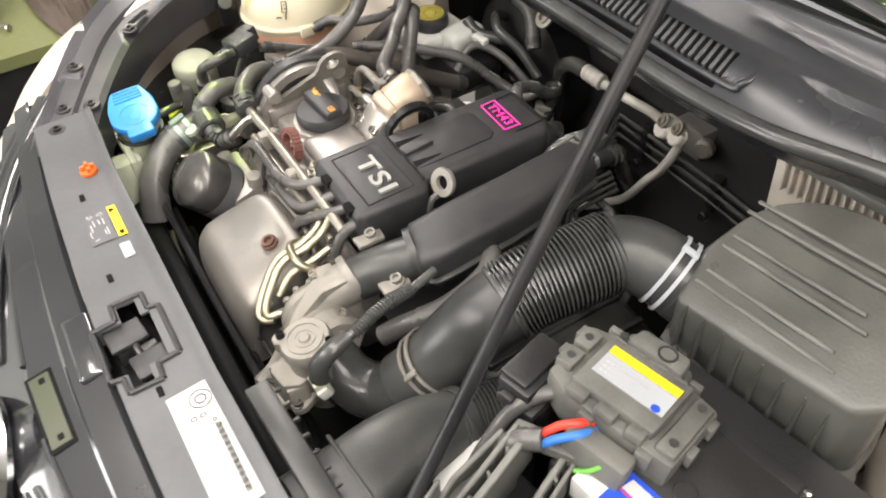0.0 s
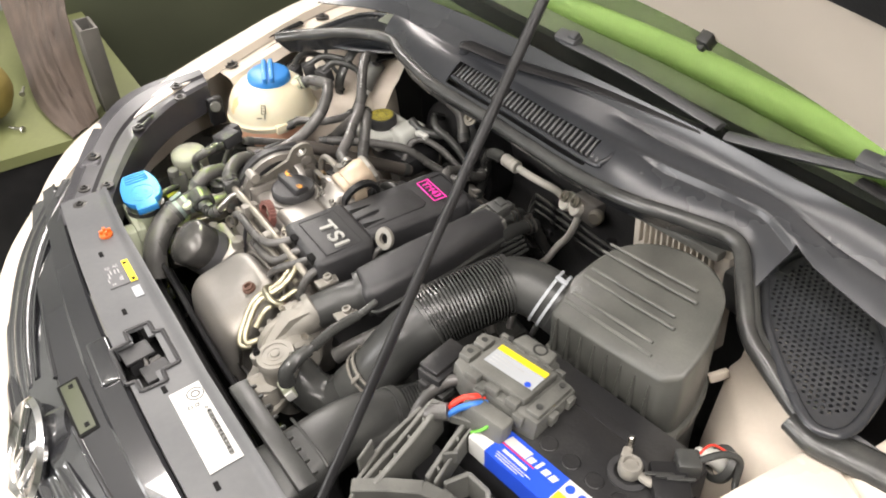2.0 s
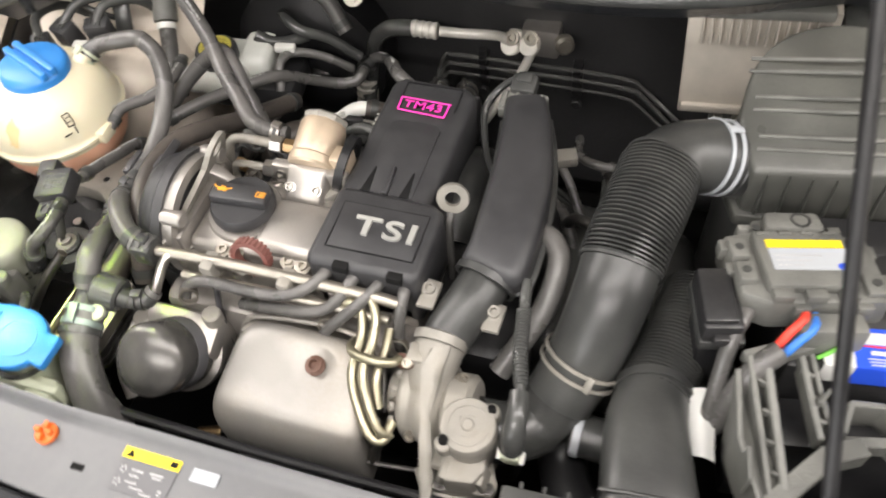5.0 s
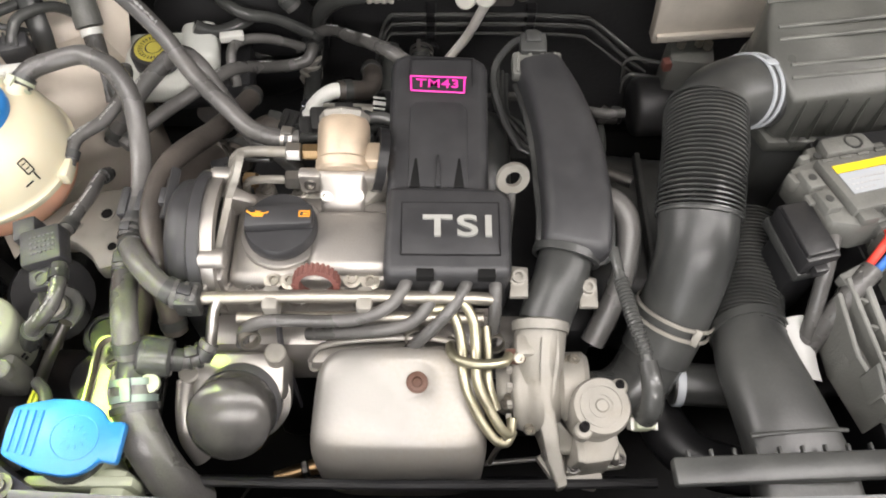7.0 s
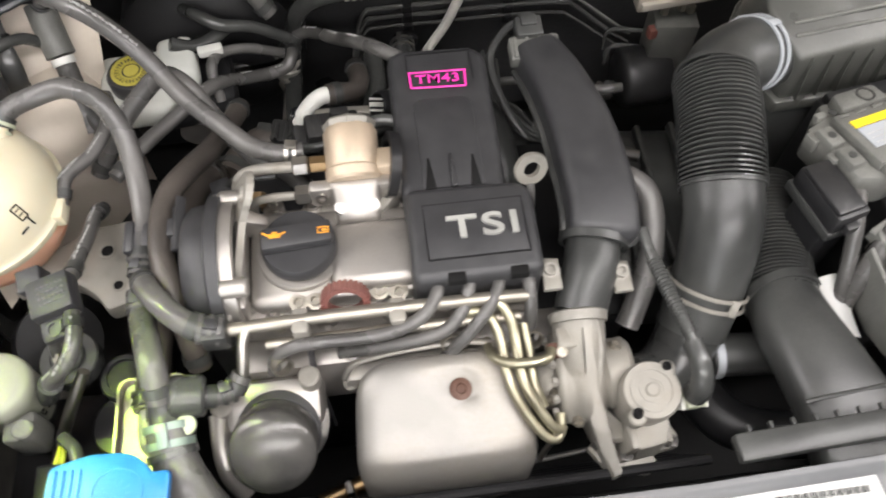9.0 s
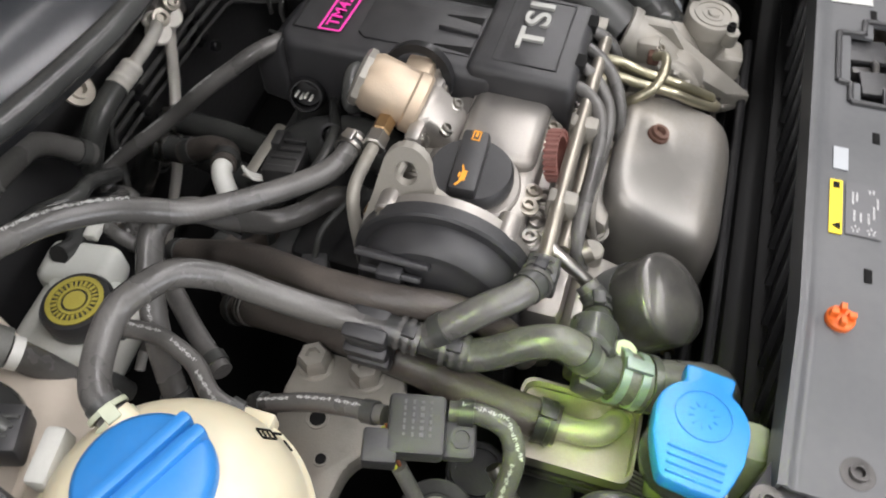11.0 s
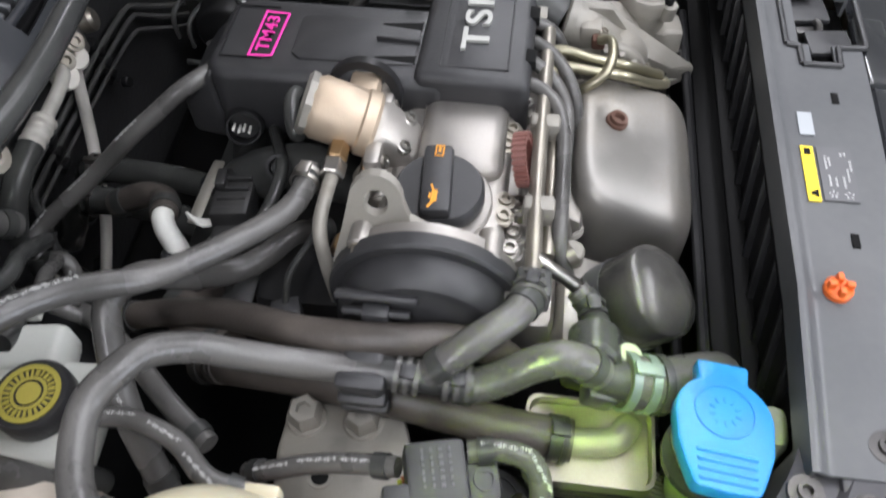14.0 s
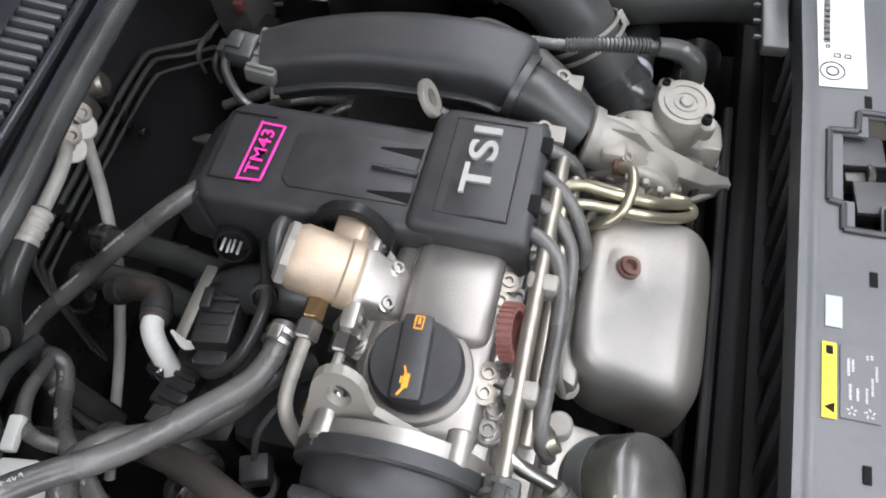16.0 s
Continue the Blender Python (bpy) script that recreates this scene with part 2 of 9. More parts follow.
CEILPAINT = material("workshop_ceiling_paint", (0.80, 0.80, 0.78), 0.8, dust=0.2, scale=3, bump=0.1)

GLASS = bpy.data.materials.new("windscreen_glass")
GLASS.use_nodes = True
_g = GLASS.node_tree.nodes["Principled BSDF"]
_g.inputs["Base Color"].default_value = (0.90, 0.96, 0.88, 1)
_g.inputs["Roughness"].default_value = 0.02
_g.inputs["Transmission Weight"].default_value = 1.0
_g.inputs["IOR"].default_value = 1.1


# ---- builders ----
def finish(ob, mat, smooth=38):
    me = ob.data
    me.materials.append(mat)
    for p in me.polygons:
        p.use_smooth = True
    me.set_sharp_from_angle(angle=radians(smooth))
    return ob


def part(name, bm, mat, parent=None, label="", smooth=38):
    me = bpy.data.meshes.new(name)
    bmesh.ops.recalc_face_normals(bm, faces=bm.faces)
    bm.to_mesh(me)
    bm.free()
    ob = finish(new(name, me), mat, smooth)
    if parent is not None:
        ob.parent = parent
        ob.matrix_parent_inverse = parent.matrix_basis.inverted()
    return tagged(ob, label) if label else ob


def thing(name, at, label, category, group="", kind=""):
    ob = new(name)
    ob.empty_display_size = 0.02
    ob.location = at
    return tagged(ob, label, category, group, kind)


def single(name, bm, mat, label, category, group="", kind="", smooth=38):
    return tagged(part(name, bm, mat, None, "", smooth), label, category, group, kind)


def box(bm, c, s, r=0.003, rot=(0, 0, 0), seg=2, taper=0.0):
    """A bevelled block at c, of size s; taper narrows its top."""
    made = bmesh.ops.create_cube(bm, size=1.0)["verts"]
    for v in made:
        k = 1 - taper if v.co.z > 0 else 1
        v.co = Vector((v.co.x * s[0] * k, v.co.y * s[1] * k, v.co.z * s[2]))
    if r > 0:
        edges = {e for v in made for e in v.link_edges}
        made = bmesh.ops.bevel(bm, geom=list(edges), offset=r, segments=seg, profile=0.5, affect="EDGES")["verts"]
        made = list({v for v in made} | {v for f in {f for v in made for f in v.link_faces} for v in f.verts})
    bmesh.ops.transform(bm, matrix=pose(*c, *rot), verts=made)
    return bm


def axis_matrix(c, axis):
    return Matrix.Translation(c) @ Vector(axis).to_track_quat("Z", "Y").to_matrix().to_4x4()


def lathe(bm, profile, c=(0, 0, 0), axis=(0, 0, 1), n=28, a0=0.0, a1=360.0):
    """Turns (radius, height) pairs about an axis through c."""
    m = axis_matrix(c, axis)
    whole = abs(a1 - a0) >= 359.9
    steps = n if whole else n + 1
    rings = []
    for r, h in profile:
        if r < 1e-6:
            rings.append([bm.verts.new(m @ Vector((0, 0, h)))])
            continue
        rings.append([bm.verts.new(m @ Vector((r * math.cos(a), r * math.sin(a), h))) for a in (radians(a0 + (a1 - a0) * i / n) for i in range(steps))])
    for a, b in zip(rings, rings[1:]):
        for i in range(n):
            j = (i + 1) % steps
            quad = [a[i % len(a)], a[j % len(a)], b[j % len(b)], b[i % len(b)]]
            quad = list(dict.fromkeys(quad))
            if len(quad) > 2:
                bm.faces.new(quad)
    return bm


def disc(bm, c, r, h, axis=(0, 0, 1), bev=0.0015, n=24):
    bev = min(bev, r * 0.4, h * 0.4)
    return lathe(bm, [(0, 0), (r - bev, 0), (r, bev), (r, h - bev), (r - bev, h), (0, h)], c, axis, n)


def glide(points, steps=8):
    """A smooth line through the points."""
    p = [Vector(q) for q in points]
    if len(p) == 2:
        return [p[0].lerp(p[1], i / steps) for i in range(steps + 1)]
    p = [2 * p[0] - p[1]] + p + [2 * p[-1] - p[-2]]
    out = []
    for i in range(1, len(p) - 2):
        a, b, c, d = p[i - 1:i + 3]
        for k in range(steps):
            t = k / steps
            out.append(0.5 * ((2 * b) + (c - a) * t + (2 * a - 5 * b + 4 * c - d) * t * t + (3 * b - a - 3 * c + d) * t ** 3))
    return out + [p[-2]]


def tube(bm, points, r, n=12, steps=8, ribs=0, depth=0.06, hollow=False, flat=1.0):
    """A hose or pipe along the points; ribs gives corrugations; r may be (start, end)."""
    line = glide(points, steps)
    if ribs:
        total = ribs * 6
        lengths = [0.0]
        for a, b in zip(line, line[1:]):
            lengths.append(lengths[-1] + (b - a).length)
        fine, k = [], 0
        for i in range(total + 1):
            s = lengths[-1] * i / total
            while k < len(line) - 2 and lengths[k + 1] < s:
                k += 1
            fine.append(line[k].lerp(line[k + 1], (s - lengths[k]) / max(1e-9, lengths[k + 1] - lengths[k])))
        line = fine
    r0, r1 = r if isinstance(r, tuple) else (r, r)
    side = None
    rings = []
    for i, c in enumerate(line):
        d = (line[min(i + 1, len(line) - 1)] - line[max(i - 1, 0)]).normalized()
        if side is None:
            side = d.cross(Vector((0, 0, 1)))
            if side.length < 0.1:
                side = d.cross(Vector((0, 1, 0)))
        side = (side - d * side.dot(d)).normalized()
        up = side.cross(d)
        k = i / (len(line) - 1)
        rad = r0 + (r1 - r0) * k
        if ribs:
            rad *= 1 + depth * (1 if (i % 6) in (1, 2, 3) else -1)
        rings.append([bm.verts.new(c + (side * math.cos(a) + up * flat * math.sin(a)) * rad) for a in (2 * math.pi * j / n for j in range(n))])
    for a, b in zip(rings, rings[1:]):
        for j in range(n):
            bm.faces.new((a[j], a[(j + 1) % n], b[(j + 1) % n], b[j]))
    bm.faces.new(rings[0][::-1])
    bm.faces.new(rings[-1])
    return bm


def prism(bm, outline, z0, z1, bev=0.004, seg=2):
    """A block with an outline in plan; z1 is a height or a rule for it."""
    top = z1 if callable(z1) else (lambda x, y: z1)
    low = z0 if callable(z0) else (lambda x, y: z0)
    a = [bm.verts.new((x, y, low(x, y))) for x, y in outline]
    b = [bm.verts.new((x, y, top(x, y))) for x, y in outline]
    n = len(outline)
    faces = [bm.faces.new(a[::-1]), bm.faces.new(b)]
    faces += [bm.faces.new((a[i], a[(i + 1) % n], b[(i + 1) % n], b[i])) for i in range(n)]
    bmesh.ops.recalc_face_normals(bm, faces=faces)
    if bev:
        edges = list({e for f in faces for e in f.edges})
        bmesh.ops.bevel(bm, geom=edges, offset=bev, segments=seg, profile=0.5, affect="EDGES")
    return bm


def plate(bm, outline, thick, m, bev=0.0015):
    """A flat piece with an outline in the plane of m, thick along its z."""
    own = bmesh.new()
    prism(own, outline, 0, thick, bev, 1)
    bmesh.ops.transform(own, matrix=m, verts=own.verts)
    return absorb(bm, own)


def absorb(bm, other):
    me = bpy.data.meshes.new("join")
    other.to_mesh(me)
    other.free()
    bm.from_mesh(me)
    bpy.data.meshes.remove(me)
    return bm


def sheet(bm, us, vs, rule, keep=None, thick=0.002):
    """A curved sheet with thickness; keep says which cells stay."""
    grid = [[bm.verts.new(rule(u, v)) for v in vs] for u in us]
    faces = []
    for i in range(len(us) - 1):
        for j in range(len(vs) - 1):
            if keep is None or keep((us[i] + us[i + 1]) / 2, (vs[j] + vs[j + 1]) / 2):
                faces.append(bm.faces.new((grid[i][j], grid[i + 1][j], grid[i + 1][j + 1], grid[i][j + 1])))
    loose = [v for row in grid for v in row if not v.link_faces]
    bmesh.ops.delete(bm, geom=loose, context="VERTS")
    bmesh.ops.recalc_face_normals(bm, faces=faces)
    bmesh.ops.solidify(bm, geom=faces, thickness=thick)
    return bm


def span(a, b, n):
    return [a + (b - a) * i / n for i in range(n + 1)]


def through_points(points, n):
    line = glide(points, 10)
    return [line[round(i * (len(line) - 1) / n)] for i in range(n + 1)]


def lettering(name, body, size, m, mat, parent, depth=0.0012, label="", stretch=1.0):
    cu = bpy.data.curves.new(name, "FONT")
    cu.offset = size * 0.016 if depth > 0.001 else size * 0.006
    cu.space_character = 1.14 if depth > 0.001 else 1.04
    cu.body, cu.size, cu.extrude, cu.align_x, cu.align_y = body, size, depth, "CENTER", "CENTER"
    ob = new(name, cu)
    me = bpy.data.meshes.new_from_object(ob.evaluated_get(bpy.context.evaluated_depsgraph_get()))
    bpy.data.objects.remove(ob)
    bpy.data.curves.remove(cu)
    me.transform(m @ Matrix.Diagonal((stretch, 1, 1, 1)))
    got = new(name, me)
    me.materials.clear()
    finish(got, mat)
    got.parent = parent
    got.matrix_parent_inverse = parent.matrix_basis.inverted()
    return tagged(got, label) if label else got


def bolt(parent, c, axis=(0, 0, 1), r=0.006, h=0.006, mat=None, washer=1.5, label="", name="bolt"):
    bm = bmesh.new()
    lathe(bm, [(0, -0.002), (r * washer, -0.002), (r * washer, 0.0015), (r, 0.002), (r, h), (r * 0.62, h), (r * 0.5, h - 0.6 * r), (0, h - 0.6 * r)], c, axis, 20)
    return part(name, bm, mat or STEEL, parent, label)


def printed(name, points, r, label, marks, mat=None, category="hose", group="", ends=True):
    """A hose as a thing with its tube, printed marks and end cuffs."""
    t = thing(name, points[0], label, category, group)
    part("tube", tube(bmesh.new(), points, r, 14, 8), mat or RUBBER, t)
    line = glide(points, 12)
    bm = bmesh.new()
    for s in marks:
        i = max(1, min(len(line) - 2, round(s * (len(line) - 1))))
        d = (line[i + 1] - line[i - 1]).normalized()
        side = d.cross(Vector((0, 0, 1))).normalized()
        up = side.cross(d)
        for k in range(-4, 5):
            for q in range(3):
                m = Matrix((side, d, up)).transposed().to_4x4()
                wide = min(0.0030, r * 0.36)
                m.translation = line[i] + d * (k * 0.0036 + (q - 1) * 0.0009) + up * (r * 0.985) + side * wide * (0.34 * ((k * 7 + q * 3) % 3 - 1) if q == 1 else 0)
                own = bmesh.new()
                box(own, (0, 0, 0), (wide * (1.0 if q == (k % 2) * 2 else 0.35), 0.0007, 0.0006), 0)
                bmesh.ops.transform(own, matrix=m, verts=own.verts)
                absorb(bm, own)
    if marks:
        tagged(part("printing", bm, HOSEINK, t), kind="stuff")
    if ends:
        for i, j in ((0, 1), (-1, -2)):
            bm = bmesh.new()
            ax = (line[j] - line[i]).normalized()
            band(bm, line[i] + ax * 0.012, ax, r, 0.010, 0.0016, 20)
            part("end_clamp", bm, PLASTIC, t)
    return t


def hose(name, points, r, label, mat=None, category="hose", group="", n=14, steps=8):
    return single(name, tube(bmesh.new(), points, r, n, steps), mat or RUBBER, label, category, group)


def band(bm, c, axis, r, w, t=0.0015, n=28):
    return lathe(bm, [(r, -w / 2), (r + t, -w / 2), (r + t, w / 2), (r, w / 2), (r, -w / 2)], c, axis, n)


# ---- workshop ----
single("floor", box(bmesh.new(), (0, 0, -0.05), (14, 14, 0.1), 0), CONCRETE, "stained grey concrete workshop floor", "floor", kind="structure")
single("wall_side", box(bmesh.new(), (-4.6, 0, 1.6), (0.2, 14, 3.2), 0), WALLPAINT, "pale workshop wall", "wall", kind="structure")
single("wall_back", box(bmesh.new(), (0.8, 5.6, 1.6), (10.6, 0.2, 3.2), 0), WALLPAINT, "pale workshop wall", "wall", kind="structure")


# Ceiling is out of view; it shuts out world light and brightens reflections.
single("ceiling", box(bmesh.new(), (0.1, -0.2, 3.27), (9.4, 11.8, 0.14), 0), CEILPAINT, "unseen pale ceiling closing off the world light", "ceiling", kind="structure")
# Walls out of view, added to structure reflections and block low light.
single("wall_right", box(bmesh.new(), (4.9, -0.4, 1.6), (0.2, 12.2, 3.2), 0), WALLPAINT, "pale workshop wall", "wall", kind="structure")
for x0, x1, z0, z1 in ((-4.5, -4.0, 0, 3.2), (-1.2, 4.8, 0, 3.2), (-4.0, -1.2, 2.6, 3.2)):
    single("wall_front", box(bmesh.new(), ((x0 + x1) / 2, -6.0, (z0 + z1) / 2), (x1 - x0, 0.2, z1 - z0), 0), WALLPAINT, "unseen pale wall beside the opening added for light", "wall", kind="structure")


def workbench():
    t = thing("workbench", (-1.75, -0.1, 0), "low green-painted workbench with oil stains", "workbench")
    part("top", sheet(bmesh.new(), span(-2.35, -1.24, 10), span(-0.75, 0.34, 10), lambda u, v: Vector((u, v, 0.45 + 0.004 * noise.noise(Vector((u * 4, v * 4, 0))))), thick=0.03), BENCHTOP, t)
    part("front_panel", box(bmesh.new(), (-1.27, -0.2, 0.21), (0.03, 1.06, 0.42), 0.004), DEEP, t, "dark front panel")
    for x, y in ((-2.3, -0.7), (-2.3, 0.28), (-1.32, -0.7), (-1.32, 0.28)):
        part("leg", box(bmesh.new(), (x, y, 0.21), (0.05, 0.05, 0.42), 0.004), OLIVE, t)


def cabinet():
    t = thing("metal_cabinet", (-2.5, 1.2, 0), "olive green painted metal cabinet", "cabinet")
    part("body", box(bmesh.new(), (-2.5, 1.25, 0.62), (0.7, 2.0, 1.05), 0.01), OLIVE, t)
    part("plinth", box(bmesh.new(), (-2.5, 1.25, 0.05), (0.64, 1.94, 0.1), 0.004), DEEP, t, "dark recessed plinth")


def cloth():
    lie = through_points([(-1.225, 0.10, 0.462), (-1.36, 0.07, 0.464), (-1.50, 0.06, 0.470), (-1.64, 0.07, 0.52), (-1.76, 0.08, 0.60), (-1.90, 0.09, 0.66)], 40)
    top = through_points([(-1.295, 0.185, 0.462), (-1.37, 0.195, 0.54), (-1.42, 0.205, 0.66), (-1.50, 0.22, 0.70), (-1.66, 0.25, 0.74), (-1.86, 0.28, 0.76)], 40)

    def rule(u, v):
        p = lie[round(u * 40)].lerp(top[round(u * 40)], v)
        fold = 0.014 * math.sin(v * 21 + 3 * noise.noise(Vector((u * 3, v * 2, 1)))) * min(1, 3 * u) * min(1, 4 * v)
        return p + Vector((0.4 * fold, -0.2 * fold, abs(fold) + 0.012 * noise.noise(Vector((u * 9, v * 6, 3))) * min(1, 4 * v)))
    single("work_cloth", sheet(bmesh.new(), [i / 40 for i in range(41)], span(0, 1, 34), rule, thick=0.004), CLOTH, "crumpled brown work cloth draped over the bench", "cloth", smooth=80)


def bench_items():
    t = thing("steel_tube_offcut", (-1.36, 0.235, 0.46), "upright rectangular steel tube offcut on the bench", "steel tube")
    bm = bmesh.new()
    for dx, dy, sx, sy in ((-0.044, 0, 0.008, 0.046), (0.044, 0, 0.008, 0.046), (0, -0.019, 0.080, 0.008), (0, 0.019, 0.080, 0.008)):
        box(bm, (-1.345 + dx, 0.232 + dy, 0.582), (sx, sy, 0.242), 0.001)
    part("wall", bm, TUBESTEEL, t)
    for x, y, z, a in ((-1.545, 0.115, 0.500, 20), (-1.555, 0.042, 0.482, -15), (-1.374, -0.018, 0.462, 40)):
        b = bmesh.new()
        box(b, (0, 0, 0), (0.042, 0.007, 0.007), 0.002)
        disc(b, (0.021, 0, 0), 0.009, 0.007, (1, 0, 0), n=6)
        bmesh.ops.transform(b, matrix=pose(x, y, z, 0, 0, a), verts=b.verts)
        single("loose_bolt", b, STEEL, "loose steel bolt lying on the bench", "bolt", "bolts on the bench")
    b = bmesh.new()
    bmesh.ops.create_uvsphere(b, u_segments=28, v_segments=18, radius=0.10)
    for v in b.verts:
        v.co = Vector((v.co.x * 1.15, v.co.y * 0.9, v.co.z * 0.92)) * (1 + 0.10 * noise.noise(v.co * 16))
    bmesh.ops.transform(b, matrix=pose(-1.475, -0.075, 0.552), verts=b.verts)
    single("oily_rag", b, RAG, "oily yellow-brown crumpled rag on the bench", "rag", smooth=80)


workbench(), cabinet(), cloth(), bench_items()

# ---- car body ----
FENDER_LINE = [(0.0, -0.236, 0.634), (-0.073, -0.216, 0.650), (-0.16, -0.196, 0.664), (-0.24, -0.178, 0.676), (-0.34, -0.146, 0.690), (-0.435, -0.102, 0.704), (-0.515, -0.040, 0.722), (-0.567, 0.010, 0.750), (-0.617, 0.085, 0.778), (-0.676, 0.235, 0.80), (-0.77, 0.45, 0.815), (-0.835, 0.65, 0.83), (-0.86, 0.95, 0.85)]


def car_body():
    t = thing("car_body", (0, 0.3, 0), "cream-white car front with its engine bay open", "car")
    for s in (1, -1):
        line = through_points(FENDER_LINE, 40)

        def rule(u, v):
            p = line[round(u * 40)]
            q = line[min(40, round(u * 40) + 1)] - line[max(0, round(u * 40) - 1)]
            out = Vector((-q.y, q.x, 0)).normalized()
            if out.x > 0 and p.y > 0:
                out = -out
            d = [(-0.055, -0.022), (-0.050, -0.006), (-0.030, 0.0), (-0.008, 0.0), (0.012, -0.008), (0.030, -0.04), (0.045, -0.12), (0.045, -0.32)][v]
            near = min(1.0, max(0.0, (p.y + 0.02) / 0.14))
            r = p + out * d[0] * ((0.40 + 0.60 * near) if d[0] < 0 else 1.0) + Vector((0, 0, d[1]))
            return Vector((r.x * s, r.y, r.z))
        part("fender", sheet(bmesh.new(), [i / 40 for i in range(41)], list(range(8)), rule, thick=0.002), PAINT, t, "cream-white painted front fender")

        def inner(u, v):
            p = line[round(u * 40)]
            d = [(0.048, -0.024), (0.088, -0.028), (0.100, -0.045)][v]
            r = Vector((p.x + d[0], p.y + 0.2 * d[0], p.z + d[1]))
            return Vector((r.x * s, r.y, r.z))
        first = next(i for i in range(41) if line[i].y > 0.315)
        part("inner_apron", sheet(bmesh.new(), [i / 40 for i in range(first, 41)], list(range(3)), inner, thick=0.002), PRIMER, t, "dusty cream inner wing flange")

        part("flange_slot", tube(bmesh.new(), [(-0.722 * s, 0.425, 0.7985), (-0.741 * s, 0.50, 0.8025), (-0.760 * s, 0.60, 0.8065)], (0.0035, 0.009), 8, 5, flat=0.35), INK, t, "dark slot beside the wing edge")

        def liner(u, v):
            p = inner(u, 2)
            return Vector((p.x - 0.004 * s, p.y, p.z - 0.02 - 0.45 * v))
        # Shade is put into the -x liner's black; the wall there is cream.
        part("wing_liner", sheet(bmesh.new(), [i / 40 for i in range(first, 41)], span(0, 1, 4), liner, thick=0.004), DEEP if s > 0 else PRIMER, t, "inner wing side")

        def bump(u, v):
            x = -0.62 + 1.24 * u
            y = -0.245 + 0.25 * abs(x) ** 2.2
            return Vector((x, y - 0.05 * math.sin(v * 2.6), 0.62 - 0.46 * v))
        if s == 1:
            part("bumper", sheet(bmesh.new(), span(0, 1, 30), span(0, 1, 10), bump, thick=0.003), PAINT, t, "cream-white front bumper")
        cx = 0.60 * s
        tower = lathe(bmesh.new(), [(0, 0.150), (0.045, 0.150), (0.05, 0.142), (0.085, 0.142), (0.105, 0.130), (0.125, 0.09), (0.135, -0.15)], (cx, 0.60, 0.60 if s < 0 else 0.52), (-0.10 * s, -0.08, 1), 32)
        part("strut_tower", tower, PRIMER, t, "dusty cream strut tower")

        def wing(u, v):
            a = Vector((0.45, 0.655, 0.83)).lerp(Vector((0.70, 0.56, 0.792)), u)
            b = Vector((0.485, 0.55, 0.60)).lerp(Vector((0.585, 0.33, 0.60)), u)
            return (lambda p: Vector((p.x * s, p.y + (0.045 if s < 0 else 0.0), p.z)))(a.lerp(b, v) + Vector((-0.006, -0.006, 0.006)) * (1 if 0.3 < v < 0.8 else 0))
        part("tower_panel", sheet(bmesh.new(), span(0, 1, 14), span(0, 1, 14), wing, thick=0.002), PRIMER, t, "dusty cream inner wing panel", 60)
        part("side_member", box(bmesh.new(), (0.50 * s, 0.30, 0.46), (0.09, 0.60, 0.12), 0.01), DEEP, t)
    part("firewall", box(bmesh.new(), (0, 0.845, 0.60), (1.30, 0.02, 0.62), 0), DEEP, t, "black bulkhead")
    part("firewall_mat", sheet(bmesh.new(), span(-0.45, 0.45, 30), span(0.35, 0.84, 14), lambda u, v: Vector((u, 0.815 + 0.012 * noise.noise(Vector((u * 7, v * 7, 0))), v)), thick=0.012), FIREMAT, t, "black moulded insulation mat", 70)
    # Shade below the engine is this sheet's colour.
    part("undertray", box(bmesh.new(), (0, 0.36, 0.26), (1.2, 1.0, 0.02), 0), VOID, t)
    half = [(-0.845, 0.93), (-0.865, 1.3), (-0.875, 2.0), (-0.868, 2.8), (-0.855, 3.4), (-0.80, 3.72), (-0.62, 3.90), (-0.30, 3.96)]
    around = through_points([(x, y, 0) for x, y in half] + [(-x, y, 0) for x, y in reversed(half)], 60)

    def side(u, v):
        p = around[round(u * 60)]
        k, z = [(0.95, 0.26), (0.985, 0.34), (1.0, 0.50), (1.005, 0.66), (0.99, 0.78), (0.965, 0.86)][v]
        return Vector((p.x * k, 2.0 + (p.y - 2.0) * (k if p.y > 3.3 else 1), z))
    part("rear_body", sheet(bmesh.new(), [i / 60 for i in range(61)], list(range(6)), side, thick=0.003), PAINT, t, "cream-white doors and tail behind the open hood", 60)
    ridge = through_points([(0.585, 1.66, 1.475), (0.61, 1.95, 1.51), (0.62, 2.6, 1.51), (0.61, 3.15, 1.45), (0.64, 3.55, 1.20), (0.70, 3.80, 0.92), (0.72, 3.86, 0.85)], 36)

    def roof(u, v):
        p = ridge[round(v * 36)]
        return Vector((p.x * u, p.y - (0.05 * u * u if v < 0.05 else 0), p.z + 0.045 * (1 - u * u)))
    part("roof", sheet(bmesh.new(), span(-1, 1, 16), [i / 36 for i in range(37)], roof, thick=0.003), PAINT, t, "cream-white roof", 60)
    for s in (1, -1):
        def glass(u, v):
            y = 0.98 + 2.80 * u
            top = min((0.96 + (y - 0.98) * 0.74, 1.475) if y < 1.66 else (min(ridge, key=lambda q: abs(q.y - y)).z, 1.6))
            wide = 0.80 - 0.21 * max(0.0, (top - 0.86) / 0.62)
            return Vector((s * (0.835 + (wide - 0.835) * v), y, 0.86 + (top - 0.86) * v))
        part("side_window", sheet(bmesh.new(), span(0, 1, 24), span(0, 1, 6), glass, thick=0.004), GLOSS, t, "dark side windows")
